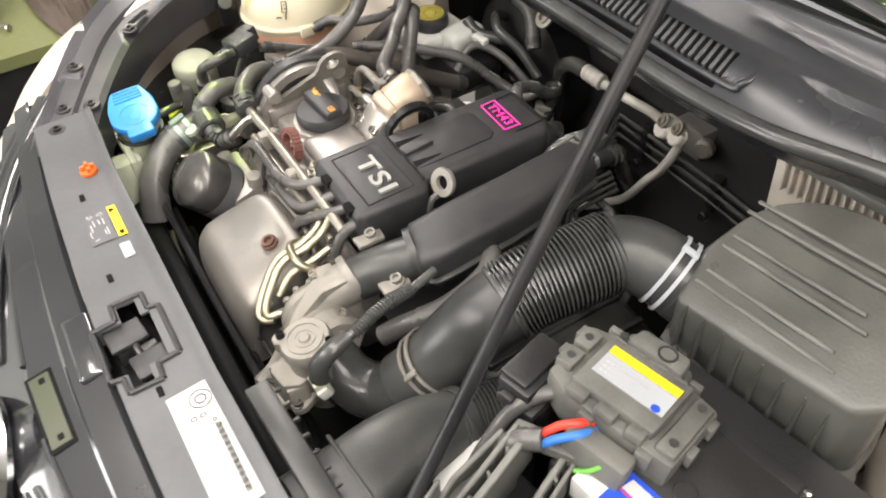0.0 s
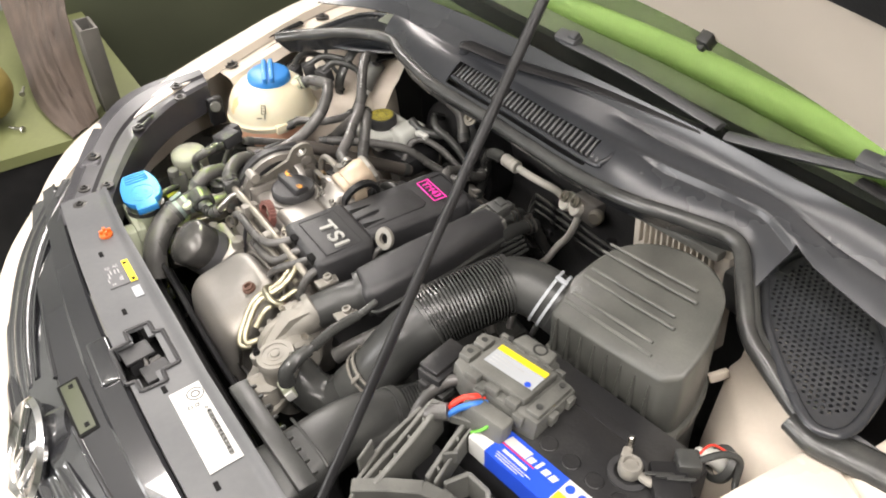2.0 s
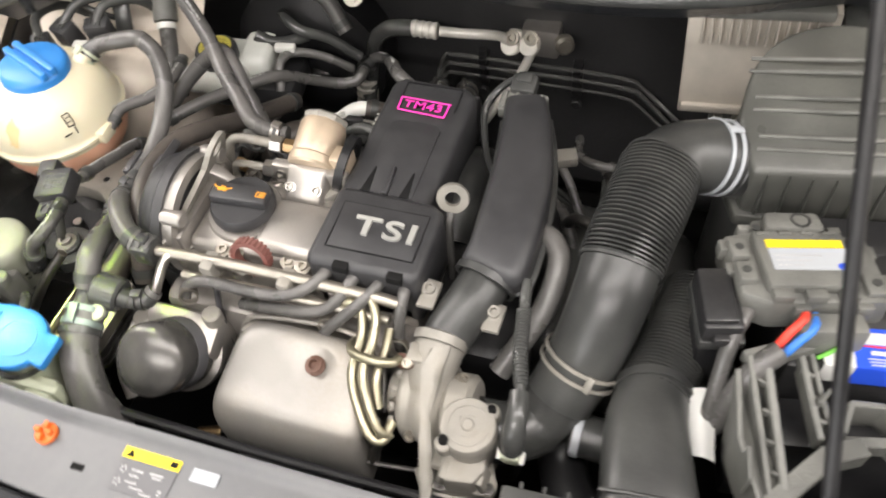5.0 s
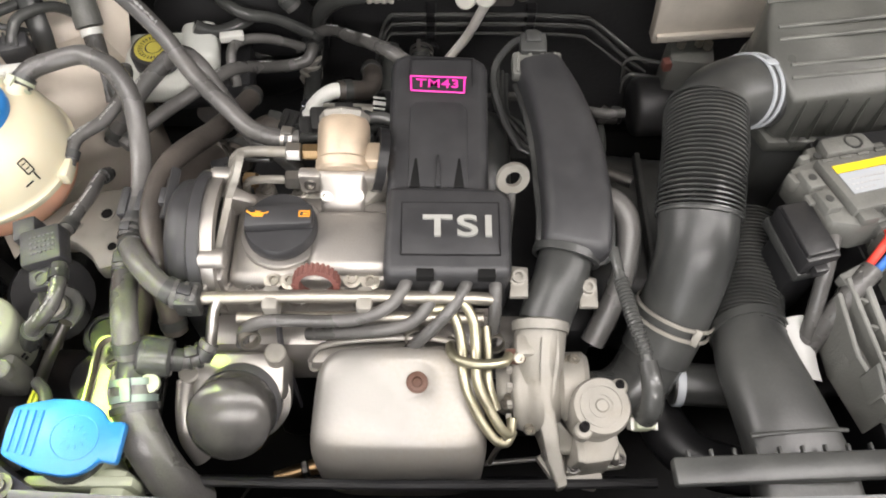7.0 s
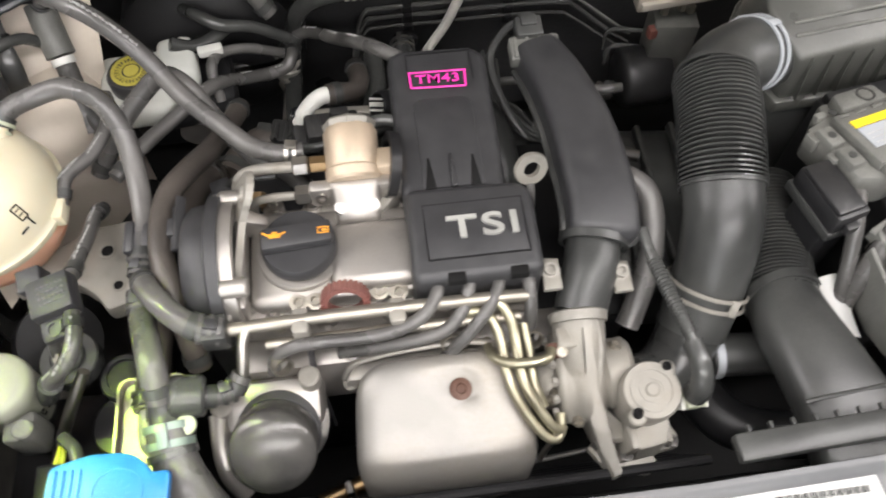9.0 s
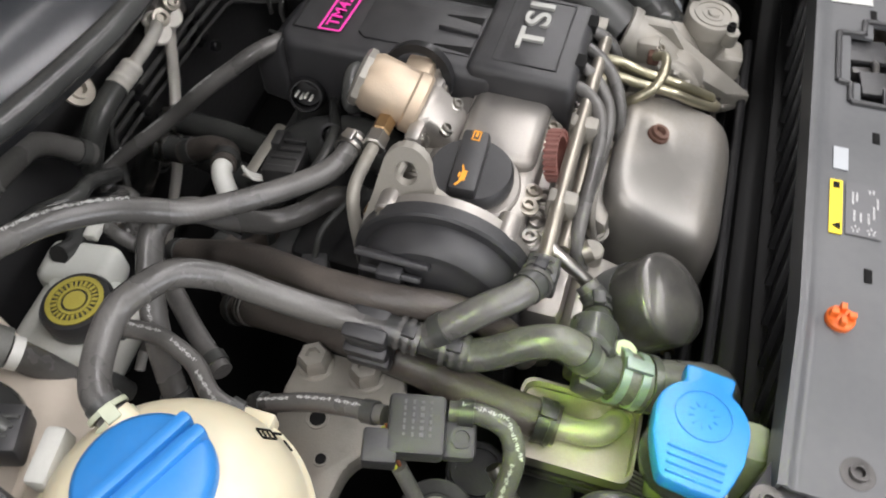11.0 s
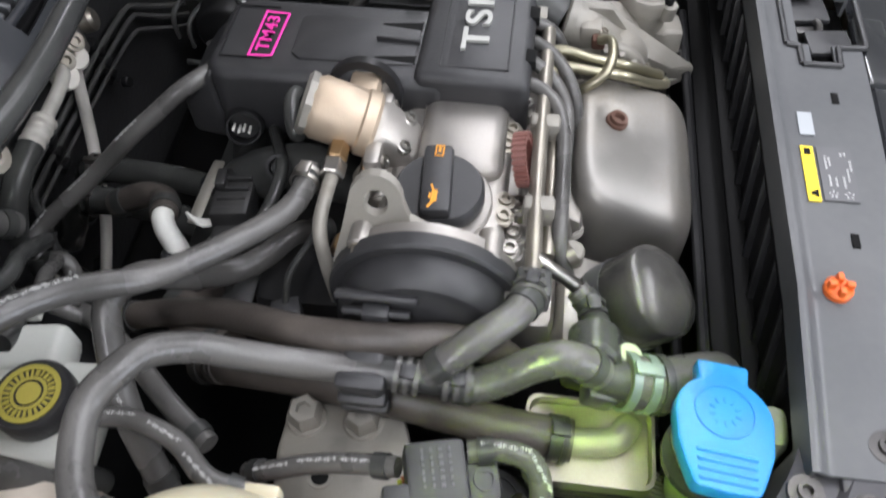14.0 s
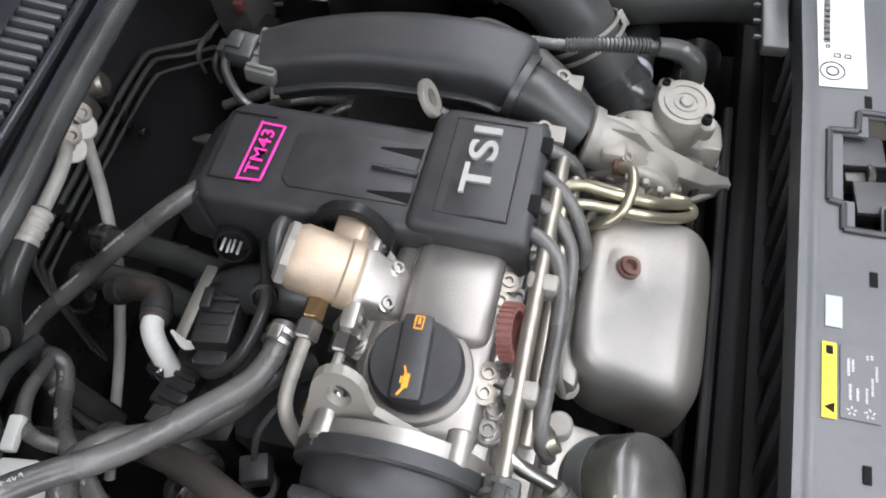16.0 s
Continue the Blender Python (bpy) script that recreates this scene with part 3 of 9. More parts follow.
        for y in (0.30, 2.85):
            bm = bmesh.new()
            lathe(bm, [(0.20, -0.085), (0.27, -0.09), (0.305, -0.075), (0.312, -0.04), (0.312, 0.04), (0.305, 0.075), (0.27, 0.09), (0.20, 0.085)], (0.735 * s, y, 0.312), (1, 0, 0), 36)
            wheel = part("wheel", bm, RUBBER_BLACK, t, "black road tyre")
            bm = bmesh.new()
            lathe(bm, [(0, -0.03), (0.06, -0.03), (0.17, -0.02), (0.20, -0.07), (0.205, -0.07), (0.205, 0.07), (0.17, 0.02), (0.06, 0.03), (0, 0.03)], (0.735 * s, y, 0.312), (1, 0, 0), 36)
            part("rim", bm, ALU, wheel, "dull alloy rim")
    return t


BODY = car_body()
for x_, y_, z_ in ((-0.762, 0.652, 0.806), (-0.656, 0.277, 0.782), (-0.690, 0.40, 0.790)):
    bolt(BODY, (x_, y_, z_), (0, 0, 1), 0.0075, 0.006, DARKBOLT, 2.0, "dark flanged fender bolt")
for x_, y_, z_, l_r in ((-0.722, 0.50, 0.7905, 0.11), (-0.675, 0.34, 0.7845, 0.05)):
    part("flange_slot", box(bmesh.new(), (x_, y_, z_), (0.012, l_r, 0.003), 0.001, (4, 0, 19)), INK, BODY, "dark slot in the wing flange")
for low, ledge in ((0.788, [(0.585, 0.40), (0.66, 0.435), (0.715, 0.53), (0.640, 0.562), (0.601, 0.550)]), (0.797, [(0.640, 0.566), (0.718, 0.534), (0.82, 0.60), (0.80, 0.66), (0.645, 0.64)])):
    bm_ = bmesh.new()
    prism(bm_, ledge, 0.72, low, 0.005)
    part("wing_ledge", bm_, PAINT, BODY, "cream-white folded wing ledge")
part("wing_tab", box(bmesh.new(), (0.458, 0.590, 0.752), (0.008, 0.026, 0.016), 0.003, (20, 0, -30)), PRIMER, BODY)

# ---- cowl, windscreen, wipers, hood ----
SEAL_LINE = [(-0.655, 0.50, 0.835), (-0.60, 0.535, 0.850), (-0.52, 0.60, 0.865), (-0.44, 0.645, 0.868), (-0.36, 0.628, 0.866), (-0.24, 0.617, 0.862), (-0.10, 0.630, 0.856), (0.10, 0.632, 0.858), (0.22, 0.632, 0.872), (0.32, 0.655, 0.882), (0.385, 0.672, 0.880), (0.435, 0.630, 0.862), (0.478, 0.595, 0.838), (0.53, 0.585, 0.815), (0.585, 0.572, 0.805), (0.655, 0.58, 0.80)]


def windscreen_edge(x):
    return Vector((x, 0.718 + (0.075 * x if x > 0 else -0.13 * x * x), 0.945 - 0.06 * x * x))


def cowl():
    t = thing("cowl_cover", (0, 0.7, 0.86), "dusty black plastic cowl panel below the windscreen", "cowl")
    line = through_points(SEAL_LINE, 60)

    def rule(u, v):
        p = line[round(u * 60)]
        e = windscreen_edge(p.x)
        q = p.lerp(e, v)
        hump = 0.010 * math.sin(math.pi * min(1, v * 1.6)) * (1 - 0.8 * abs(p.x))
        ease = lambda s: min(1.0, max(0.0, s)) ** 2 * (3 - 2 * min(1.0, max(0.0, s)))
        right = ease((p.x - 0.19) / 0.05)
        step = -0.009 * right * (1 - ease((v - 0.52 - 0.06 * ease((p.x - 0.36) / 0.1)) / 0.05))
        gutter = -0.007 * ease((p.x - 0.12) / 0.08) * math.exp(-((v - 0.84) / 0.035) ** 2)
        return Vector((q.x, q.y, q.z + hump + step + gutter - 0.004 + (0.02 * v if v > 0.95 else 0)))

    def keep(u, v):
        x = line[round(u * 60)].x
        if v < 0.62 and (x > 0.455 or x < -0.47) and v > 0.12:
            return False
        return not (0.12 < v < 0.46 and -0.235 < x < 0.145)
    part("panel", sheet(bmesh.new(), [i / 60 for i in range(61)], [0, 0.12, 0.2, 0.3, 0.38, 0.46, 0.50, 0.52, 0.535, 0.55, 0.565, 0.58, 0.60, 0.62, 0.66, 0.75, 0.79, 0.815, 0.84, 0.865, 0.89, 0.93, 1.0], rule, keep, thick=0.003), COWLPL, t, "satin black plastic panel")
    part("grille_rim", tube(bmesh.new(), [(-0.10, 0.702, 0.907), (0.10, 0.708, 0.911), (0.146, 0.708, 0.911), (0.160, 0.696, 0.908), (0.162, 0.670, 0.899), (0.156, 0.650, 0.889), (0.140, 0.644, 0.884), (0.0, 0.642, 0.882), (-0.12, 0.640, 0.880), (-0.22, 0.642, 0.879), (-0.242, 0.650, 0.880), (-0.244, 0.675, 0.893), (-0.238, 0.694, 0.902), (-0.22, 0.699, 0.904), (-0.10, 0.702, 0.907)], 0.0042, 10, 8, flat=0.9), COWLPL, t, "moulded grille rim")
    # intake grille slats over a dark well
    part("well", box(bmesh.new(), (-0.045, 0.675, 0.852), (0.40, 0.055, 0.02), 0.002), DEEP, t, "dark intake well")
    slat = bmesh.new()
    box(slat, (0, 0, 0), (0.0045, 0.058, 0.012), 0.001, seg=1)
    first = None
    for i in range(36):
        x = -0.232 + i * 0.0106
        m = Matrix.Translation((x, 0.676 + 0.012 * (x + 0.05), 0.888 + 0.014 * (x + 0.23))) @ pose(0, 0, 0, 22, 0, 12)
        if first is None:
            first = part("slat", slat, CARRIER, t)
            first.matrix_basis = m
        else:
            o = new("slat", first.data)
            o.parent, o.matrix_parent_inverse, o.matrix_basis = t, first.matrix_parent_inverse, m
    # perforated plates at both ends
    fields = ((1, [(0.428, 0.700), (0.430, 0.766), (0.480, 0.762), (0.540, 0.742), (0.588, 0.690), (0.612, 0.600), (0.592, 0.570), (0.545, 0.592), (0.480, 0.640)]), (-1, [(-0.645, 0.566), (-0.655, 0.700), (-0.58, 0.745), (-0.48, 0.735), (-0.455, 0.690), (-0.52, 0.620)]))
    for s, hull in fields:
        mid = Vector((sum(p[0] for p in hull) / len(hull), sum(p[1] for p in hull) / len(hull)))

        def inside(x, y, grow):
            pts = [mid + (Vector(p) - mid) * grow for p in hull]
            odd = False
            for p, q in zip(pts, pts[1:] + pts[:1]):
                if (p.y > y) != (q.y > y) and x < p.x + (y - p.y) * (q.x - p.x) / (q.y - p.y):
                    odd = not odd
            return odd
        bm = bmesh.new()
        step = 0.0083
        ex, ey = Vector((step, 0, 0)), Vector((0, step * 0.92, 0))
        x0, y0 = min(p[0] for p in hull) - 0.03, min(p[1] for p in hull) - 0.03
        level = lambda x, y: 0.828 + 0.030 * (y - 0.66) - 0.02 * (abs(x) - 0.5)
        for i in range(30):
            for j in range(34):
                c = Vector((x0, y0, 0)) + ex * (i + 0.5 * (j % 2)) + ey * j
                if not inside(c.x, c.y, 1.16):
                    continue
                outer = [c + ex * 0.5 * a + ey * 0.5 * b for a, b in ((1, 0), (1, 1), (0, 1), (-1, 1), (-1, 0), (-1, -1), (0, -1), (1, -1))]
                ring = [bm.verts.new((p.x, p.y, level(p.x, p.y))) for p in outer]
                if not inside(c.x, c.y, 1.0):
                    bm.faces.new(ring)
                    continue
                rim = [bm.verts.new((c.x + step * 0.33 * math.cos(k * math.pi / 4), c.y + step * 0.33 * math.sin(k * math.pi / 4), level(c.x, c.y))) for k in range(8)]
                low = [bm.verts.new(v.co - Vector((0, 0, 0.003))) for v in rim]
                for k in range(8):
                    n = (k + 1) % 8
                    bm.faces.new((ring[k], ring[n], rim[n], rim[k]))
                    bm.faces.new((rim[k], rim[n], low[n], low[k]))
        bmesh.ops.remove_doubles(bm, verts=bm.verts, dist=0.0004)
        part("perforated_plate", bm, COWLPL, t, "dusty perforated drain plate", 25)
        edge = [mid + (Vector(p) - mid) * 1.15 for p in hull]
        part("plate_rim", tube(bmesh.new(), [(p.x, p.y, level(p.x, p.y) + 0.001) for p in edge + edge[:1]], 0.0065, 10, 6, flat=0.8), COWLPL, t, "moulded rim round the perforations")
        # Near-black tray puts the darkness behind the holes into its colour.
        part("drain_tray", box(bmesh.new(), (0.535 * s, 0.685, 0.812), (0.13, 0.11, 0.006), 0.002), VOID, t, "tray under the perforations, black for the shade there")
    return t


COWL = cowl()
s_ = thing("cowl_seal", (0, 0.63, 0.85), "black rubber hood seal along the cowl edge", "seal")
part("lip", tube(bmesh.new(), SEAL_LINE, 0.011, 12, 6), RUBBER_BLACK, s_)
part("foot", tube(bmesh.new(), [(x, y + 0.014, z - 0.006) for x, y, z in SEAL_LINE], 0.010, 10, 6), PLASTIC, s_)
part("apron", sheet(bmesh.new(), [i / 48 for i in range(49)], [0, 1, 2], (lambda L: lambda u, v: L[round(u * 48)] + Vector((0, 0.012 * v, -0.010 - 0.014 * v)))(through_points(SEAL_LINE, 48)), thick=0.003), COWLPL, s_, "black plastic edge below the seal")
for x, y, z in ((-0.402, 0.715, 0.760), (-0.243, 0.70, 0.765)):
    bolt(COWL, (x, y, z), (0, -0.8, 0.6), 0.010, 0.006, DULLSTEEL, 1.6, "round steel cowl fastener", "fastener")
e_ = thing("seal_end_cap", (0.61, 0.55, 0.80), "dark rubber end piece of the cowl seal", "seal")
part("cap", tube(bmesh.new(), [(0.572, 0.566, 0.800), (0.607, 0.565, 0.797), (0.637, 0.576, 0.797), (0.690, 0.592, 0.797)], (0.018, 0.024), 14, 6, flat=0.7), RUBBER_BLACK, e_)
part("clip", box(bmesh.new(), (0.574, 0.585, 0.812), (0.020, 0.026, 0.006), 0.002, (0, 0, 20)), PALEPL, e_, "pale plastic clip")


BAND_LINE = [(-0.45, 0.94, 0.890), (-0.264, 0.93, 0.897), (-0.10, 0.93, 0.903), (0.087, 0.93, 0.905), (0.23, 0.93, 0.900), (0.347, 0.93, 0.895), (0.46, 0.92, 0.885)]


def windscreen():
    t = thing("windscreen", (0, 0.9, 1.0), "tinted windscreen with its green reflection added behind it", "windscreen")

    def rule(u, v):
        e = windscreen_edge(u)
        return e + Vector((-0.12 * u * v, 0.95 * v - 0.25 * u * u * v, 0.55 * v))
    pane = part("pane", sheet(bmesh.new(), span(-0.66, 0.66, 24), span(0, 1, 12), rule, thick=0.004), GLASS, t)
    pane.visible_shadow = False

    # Sheet added behind the glass to carry its green reflection.
    def lay(u, v):
        e = windscreen_edge(u)
        fold = 0.03 * math.exp(-((v - 0.5) / 0.08) ** 2)
        return e + Vector((-0.10 * u * v, 0.05 + 0.85 * v - 0.25 * u * u * v, -0.095 + 0.33 * v + fold))
    part("reflection_sheet", sheet(bmesh.new(), span(-0.62, 0.62, 24), span(0, 1, 40), lay, thick=0.004), GREENGLARE, t, "green sheet added for the windscreen's reflection", 80)


windscreen()
# Tube added to draw the bright stripe reflected in the windscreen.
g_ = thing("reflection_band", (0.2, 0.95, 0.99), "bright green tube added for the windscreen's bright reflection", "mat")
part("roll", tube(bmesh.new(), [(x, y + 0.012, z + 0.016) for x, y, z in BAND_LINE], 0.026, 20, 8), GREENBAND, g_)
part("band_edge", sheet(bmesh.new(), span(0, 1, 20), span(0, 1, 4), (lambda L: lambda u, v: L[round(u * 20)] + Vector((0.0, 0.02 + 0.10 * v, -0.025 + 0.035 * v)))(through_points(BAND_LINE, 20)), thick=0.003), GREENGLARE, g_, "darker edge of the added reflection")


def wiper(pivot, elbow, far, knuckle, heel, middle, tip, clip_at):
    t = thing("windscreen_wiper", pivot, "grey-black wiper resting on the windscreen edge", "wiper", "windscreen wipers")
    a, e, f, k, h, m, b = (Vector(q) for q in (pivot, elbow, far, knuckle, heel, middle, tip))
    part("arm", tube(bmesh.new(), [a, e, f, k], (0.016, 0.011), 10, 7, flat=0.32), DEEP, t)
    part("blade", tube(bmesh.new(), [h + Vector((0, 0, 0.010)), m + Vector((0, 0, 0.012)), b + Vector((0, 0, 0.008))], 0.0115, 8, 8, flat=0.45), CARRIER, t, "grey flat blade channel")
    part("rubber_lip", tube(bmesh.new(), [h + Vector((0, 0.004, 0.004)), m + Vector((0, 0.004, 0.005)), b + Vector((0, 0.004, 0.003))], 0.004, 8, 8), RUBBER_BLACK, t)
    bm = bmesh.new()
    disc(bm, a - Vector((0, 0, 0.016)), 0.012, 0.018)
    part("pivot_cap", bm, COWLPL, t)
    c = h.lerp(b, clip_at)
    bm = bmesh.new()
    box(bm, tuple(c + Vector((0, 0, 0.017))), (0.046, 0.022, 0.014), 0.004, (28, 0, 4))
    box(bm, tuple(c + Vector((0.012, 0, 0.026))), (0.016, 0.014, 0.008), 0.002, (28, 0, 4))
    part("clip", bm, CARRIER, t, "grey adapter clip")


wiper((-0.226, 0.680, 0.924), (-0.092, 0.695, 0.931), (0.054, 0.714, 0.948), (0.250, 0.742, 0.954), (-0.05, 0.752, 0.963), (0.10, 0.755, 0.960), (0.264, 0.757, 0.953), 0.02)
wiper((0.64, 0.785, 0.950), (0.58, 0.788, 0.958), (0.50, 0.785, 0.962), (0.45, 0.785, 0.964), (0.283, 0.746, 0.950), (0.375, 0.772, 0.956), (0.60, 0.840, 0.985), 0.55)


def hood_point(u, v):
    """u across, v from the hinge edge to the nose."""
    w = 0.70 - 0.14 * v * v
    x = u * w
    bow = 0.06 * (1 - u * u) * math.sin(math.pi * 0.9 * v)
    return Vector((x, 0.80 - 0.62 * v + 0.02 * u * u, 1.060 - 0.27 * x * x * (1 - v) ** 2 + 0.72 * v)) + Vector((0, 0.72, 0.62)) * bow


def hood():
    t = thing("hood", (0, 0.83, 1.0), "open cream-white hood held up on its prop rod", "hood")
    part("skin", sheet(bmesh.new(), span(-1, 1, 20), span(0, 1, 14), lambda u, v: hood_point(u, v) + Vector((0, 0.030, 0.026)), thick=0.002), PAINT, t)

    def inner(u, v):
        rib = 0.012 * math.cos(5 * math.pi * u) * math.sin(math.pi * v)
        return hood_point(u * 0.985, 0.01 + 0.98 * v) + Vector((0, -0.7, -0.6)) * (0.006 + rib)
    part("inner_frame", sheet(bmesh.new(), span(-1, 1, 40), span(0, 1, 30), inner, thick=0.002), PAINT, t, "cream-white pressed inner panel", 60)
    mat_edge = lambda u: 0.195 + 0.11 * max(0.0, u) + 0.014 * (1 if math.sin(u * 15) > 0.55 else 0)
    part("insulation_mat", sheet(bmesh.new(), span(-0.78, 0.78, 60), span(0, 1, 10), lambda u, v: hood_point(u, mat_edge(u) + (0.86 - mat_edge(u)) * v) + Vector((0, -0.7, -0.6)) * 0.028, thick=0.008), DEEP, t, "black sound insulation mat", 60)
    for x in (-0.194, 0.194):
        bm = bmesh.new()
        box(bm, (x, 0.785, 1.052), (0.020, 0.020, 0.022), 0.003, (40, 0, 0))
        box(bm, (x, 0.776, 1.044), (0.010, 0.009, 0.010), 0.002, (40, 0, 0))
        part("washer_nozzle", bm, PLASTIC, t, "black washer nozzle")


hood()
p_ = thing("prop_rod", (0.385, 0.045, 0.75), "thin dark steel hood prop rod", "prop rod")
part("rod", tube(bmesh.new(), [(0.382, 0.035, 0.742), (0.347, 0.168, 0.907), (0.316, 0.288, 1.06), (0.262, 0.505, 1.325), (0.256, 0.525, 1.352)], 0.0055, 10, 6), DEEP, p_)
bm_ = bmesh.new()
disc(bm_, (0.382, 0.035, 0.738), 0.013, 0.016)
part("grommet", bm_, RUBBER_BLACK, p_)


# ---- front lock carrier, trim, bumper corner ----
def carrier():
    t = thing("lock_carrier", (0, 0.02, 0.74), "grey plastic front lock carrier panel with labels", "front panel")

    def top(u, v):
        y0, y1 = -0.034 + 0.10 * u * u, 0.056 + 0.05 * max(0, abs(u) - 0.30) + 0.03 * max(0, u - 0.08)
        rib = -0.004 * min(1.0, max(0.0, (v - 0.80) / 0.12)) ** 2
        drop = -0.030 if v >= 1.0 else (-0.02 if v <= -0.01 else 0)
        return Vector((u, y0 + (y1 - y0) * min(max(v, 0), 0.995), 0.748 - rib + drop - 0.02 * abs(u) ** 3))

    def keep(u, v):
        y = -0.034 + 0.098 * v
        hole = abs(u) < 0.034 and -0.036 < y < 0.026 or (-0.005 < u < 0.055 and -0.02 < y < 0.003) or (-0.058 < u < 0.0 and -0.006 < y < 0.016)
        return not hole
    us = sorted(set([round(-0.44 + 0.02 * i, 3) for i in range(45)] + [-0.058, -0.034, -0.005, 0.034, 0.055]))
    part("top_plate", sheet(bmesh.new(), us, [-0.02, 0.0, 0.02, 0.143, 0.285, 0.38, 0.51, 0.61, 0.72, 0.78, 0.80, 0.83, 0.86, 0.89, 0.92, 0.97, 0.99, 1.0], top, keep, thick=0.003), CARRIER, t)
    # Walls below the top plate take the shade black of the gap.
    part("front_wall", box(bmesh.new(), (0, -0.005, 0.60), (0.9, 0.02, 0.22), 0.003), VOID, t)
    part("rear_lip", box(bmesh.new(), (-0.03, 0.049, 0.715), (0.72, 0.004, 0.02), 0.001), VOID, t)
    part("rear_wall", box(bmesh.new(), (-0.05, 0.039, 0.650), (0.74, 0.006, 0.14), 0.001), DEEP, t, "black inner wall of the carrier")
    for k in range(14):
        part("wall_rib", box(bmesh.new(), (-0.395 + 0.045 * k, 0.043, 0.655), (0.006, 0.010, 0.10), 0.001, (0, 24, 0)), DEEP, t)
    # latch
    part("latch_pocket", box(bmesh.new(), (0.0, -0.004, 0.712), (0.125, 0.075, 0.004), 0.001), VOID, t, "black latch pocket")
    bm = bmesh.new()
    box(bm, (-0.022, -0.010, 0.740), (0.032, 0.040, 0.006), 0.002, (0, 0, 6))
    box(bm, (-0.020, -0.012, 0.722), (0.022, 0.028, 0.024), 0.002, (0, 0, 6))
    part("latch_plate", bm, COVER, t, "dark grey latch cover plate")
    bm = bmesh.new()
    box(bm, (0.024, 0.006, 0.739), (0.032, 0.042, 0.006), 0.002, (0, 0, 6))
    box(bm, (0.022, 0.004, 0.722), (0.022, 0.030, 0.024), 0.002, (0, 0, 6))
    part("latch_plate", bm, COVER, t, "dark grey latch cover plate")
    rim = [(-0.062, -0.012), (-0.062, 0.021), (-0.038, 0.021), (-0.036, 0.032), (0.036, 0.032), (0.038, 0.009), (0.059, 0.008), (0.059, -0.025), (0.038, -0.026), (0.036, -0.038), (-0.036, -0.038), (-0.038, -0.013), (-0.062, -0.012)]
    bm = bmesh.new()
    for (x0, y0), (x1, y1) in zip(rim, rim[1:]):
        tube(bm, [(x0, y0, 0.7490), (x1, y1, 0.7490)], 0.0030, 8, 1)
    part("latch_rim", bm, COVER, t, "raised black rim round the latch")
    bm = bmesh.new()
    tube(bm, [(-0.012, -0.004, 0.730), (0.0, -0.004, 0.742), (0.012, -0.003, 0.738)], 0.0035, 8, 4)
    box(bm, (0.0, 0.004, 0.728), (0.010, 0.024, 0.020), 0.002, (0, 0, 8))
    part("latch_claw", bm, DARKBOLT, t, "dark steel latch claw")
    for x, y in ((-0.255, 0.006), (-0.103, -0.001), (0.072, 0.0), (0.246, 0.004), (-0.195, 0.05)):
        part("slot", box(bmesh.new(), (x, y, 0.7485), (0.013, 0.006, 0.0012), 0.0005), INK, t)
    # labels
    lab = part("specification_label", plate(bmesh.new(), [(0.086, 0.001), (0.228, 0.003), (0.225, 0.045), (0.083, 0.041)], 0.0008, Matrix.Translation((0, 0, 0.7487)), 0), PAPER, t, "white paper label with fine print")
    bm = bmesh.new()
    lathe(bm, [(0.0098, 0), (0.0108, 0), (0.0108, 0.0003), (0.0098, 0.0003), (0.0098, 0)], (0.102, 0.030, 0.7496), n=24)
    lathe(bm, [(0.0045, 0), (0.0058, 0), (0.0058, 0.0003), (0.0045, 0.0003), (0.0045, 0)], (0.102, 0.030, 0.7496), n=16)
    for x, y, w, h in ((0.121, 0.017, 0.004, 0.005), (0.121, 0.026, 0.004, 0.005), (0.131, 0.034, 0.003, 0.003)):
        for dx, dy, sx, sy in ((-w / 2, 0, 0.0008, h), (w / 2, 0, 0.0008, h), (0, -h / 2, w, 0.0008), (0, h / 2, w, 0.0008)):
            box(bm, (x + dx, y + dy, 0.7498), (sx, sy, 0.0003), 0)
    for k in range(34):
        box(bm, (0.136 + 0.0024 * k, 0.035, 0.7498), (0.0016 - 0.0007 * (k % 3 == 0), 0.005 + 0.001 * (k % 2), 0.0003), 0)
    part("print", bm, INK, lab)
    warn = part("yellow_warning_strip", box(bmesh.new(), (-0.191, 0.031, 0.7491), (0.058, 0.010, 0.0008), 0), YELLOW, t, "yellow warning strip")
    bm = bmesh.new()
    plate(bm, [(-0.216, 0.0275), (-0.208, 0.0275), (-0.212, 0.0345)], 0.0004, Matrix.Translation((0, 0, 0.7495)), 0)
    part("warning_triangle", bm, INK, warn)
    part("hazard_mark", box(bmesh.new(), (-0.168, 0.031, 0.7497), (0.007, 0.005, 0.0003), 0), INK, warn)
    ac = part("refrigerant_label", box(bmesh.new(), (-0.190, 0.010, 0.7491), (0.056, 0.027, 0.0008), 0), DARKLABEL, t, "dark label with white print")
    bm = bmesh.new()
    for k in range(5):
        box(bm, (-0.212 + 0.0026 * math.cos(k * 1.257), 0.016 + 0.0026 * math.sin(k * 1.257), 0.7498), (0.0022, 0.0010, 0.0003), 0, (0, 0, k * 72))
        box(bm, (-0.212 + 0.0028 * math.cos(k * 1.257), 0.004 + 0.0028 * math.sin(k * 1.257), 0.7498), (0.0024, 0.0010, 0.0003), 0, (0, 0, k * 72 + 36))
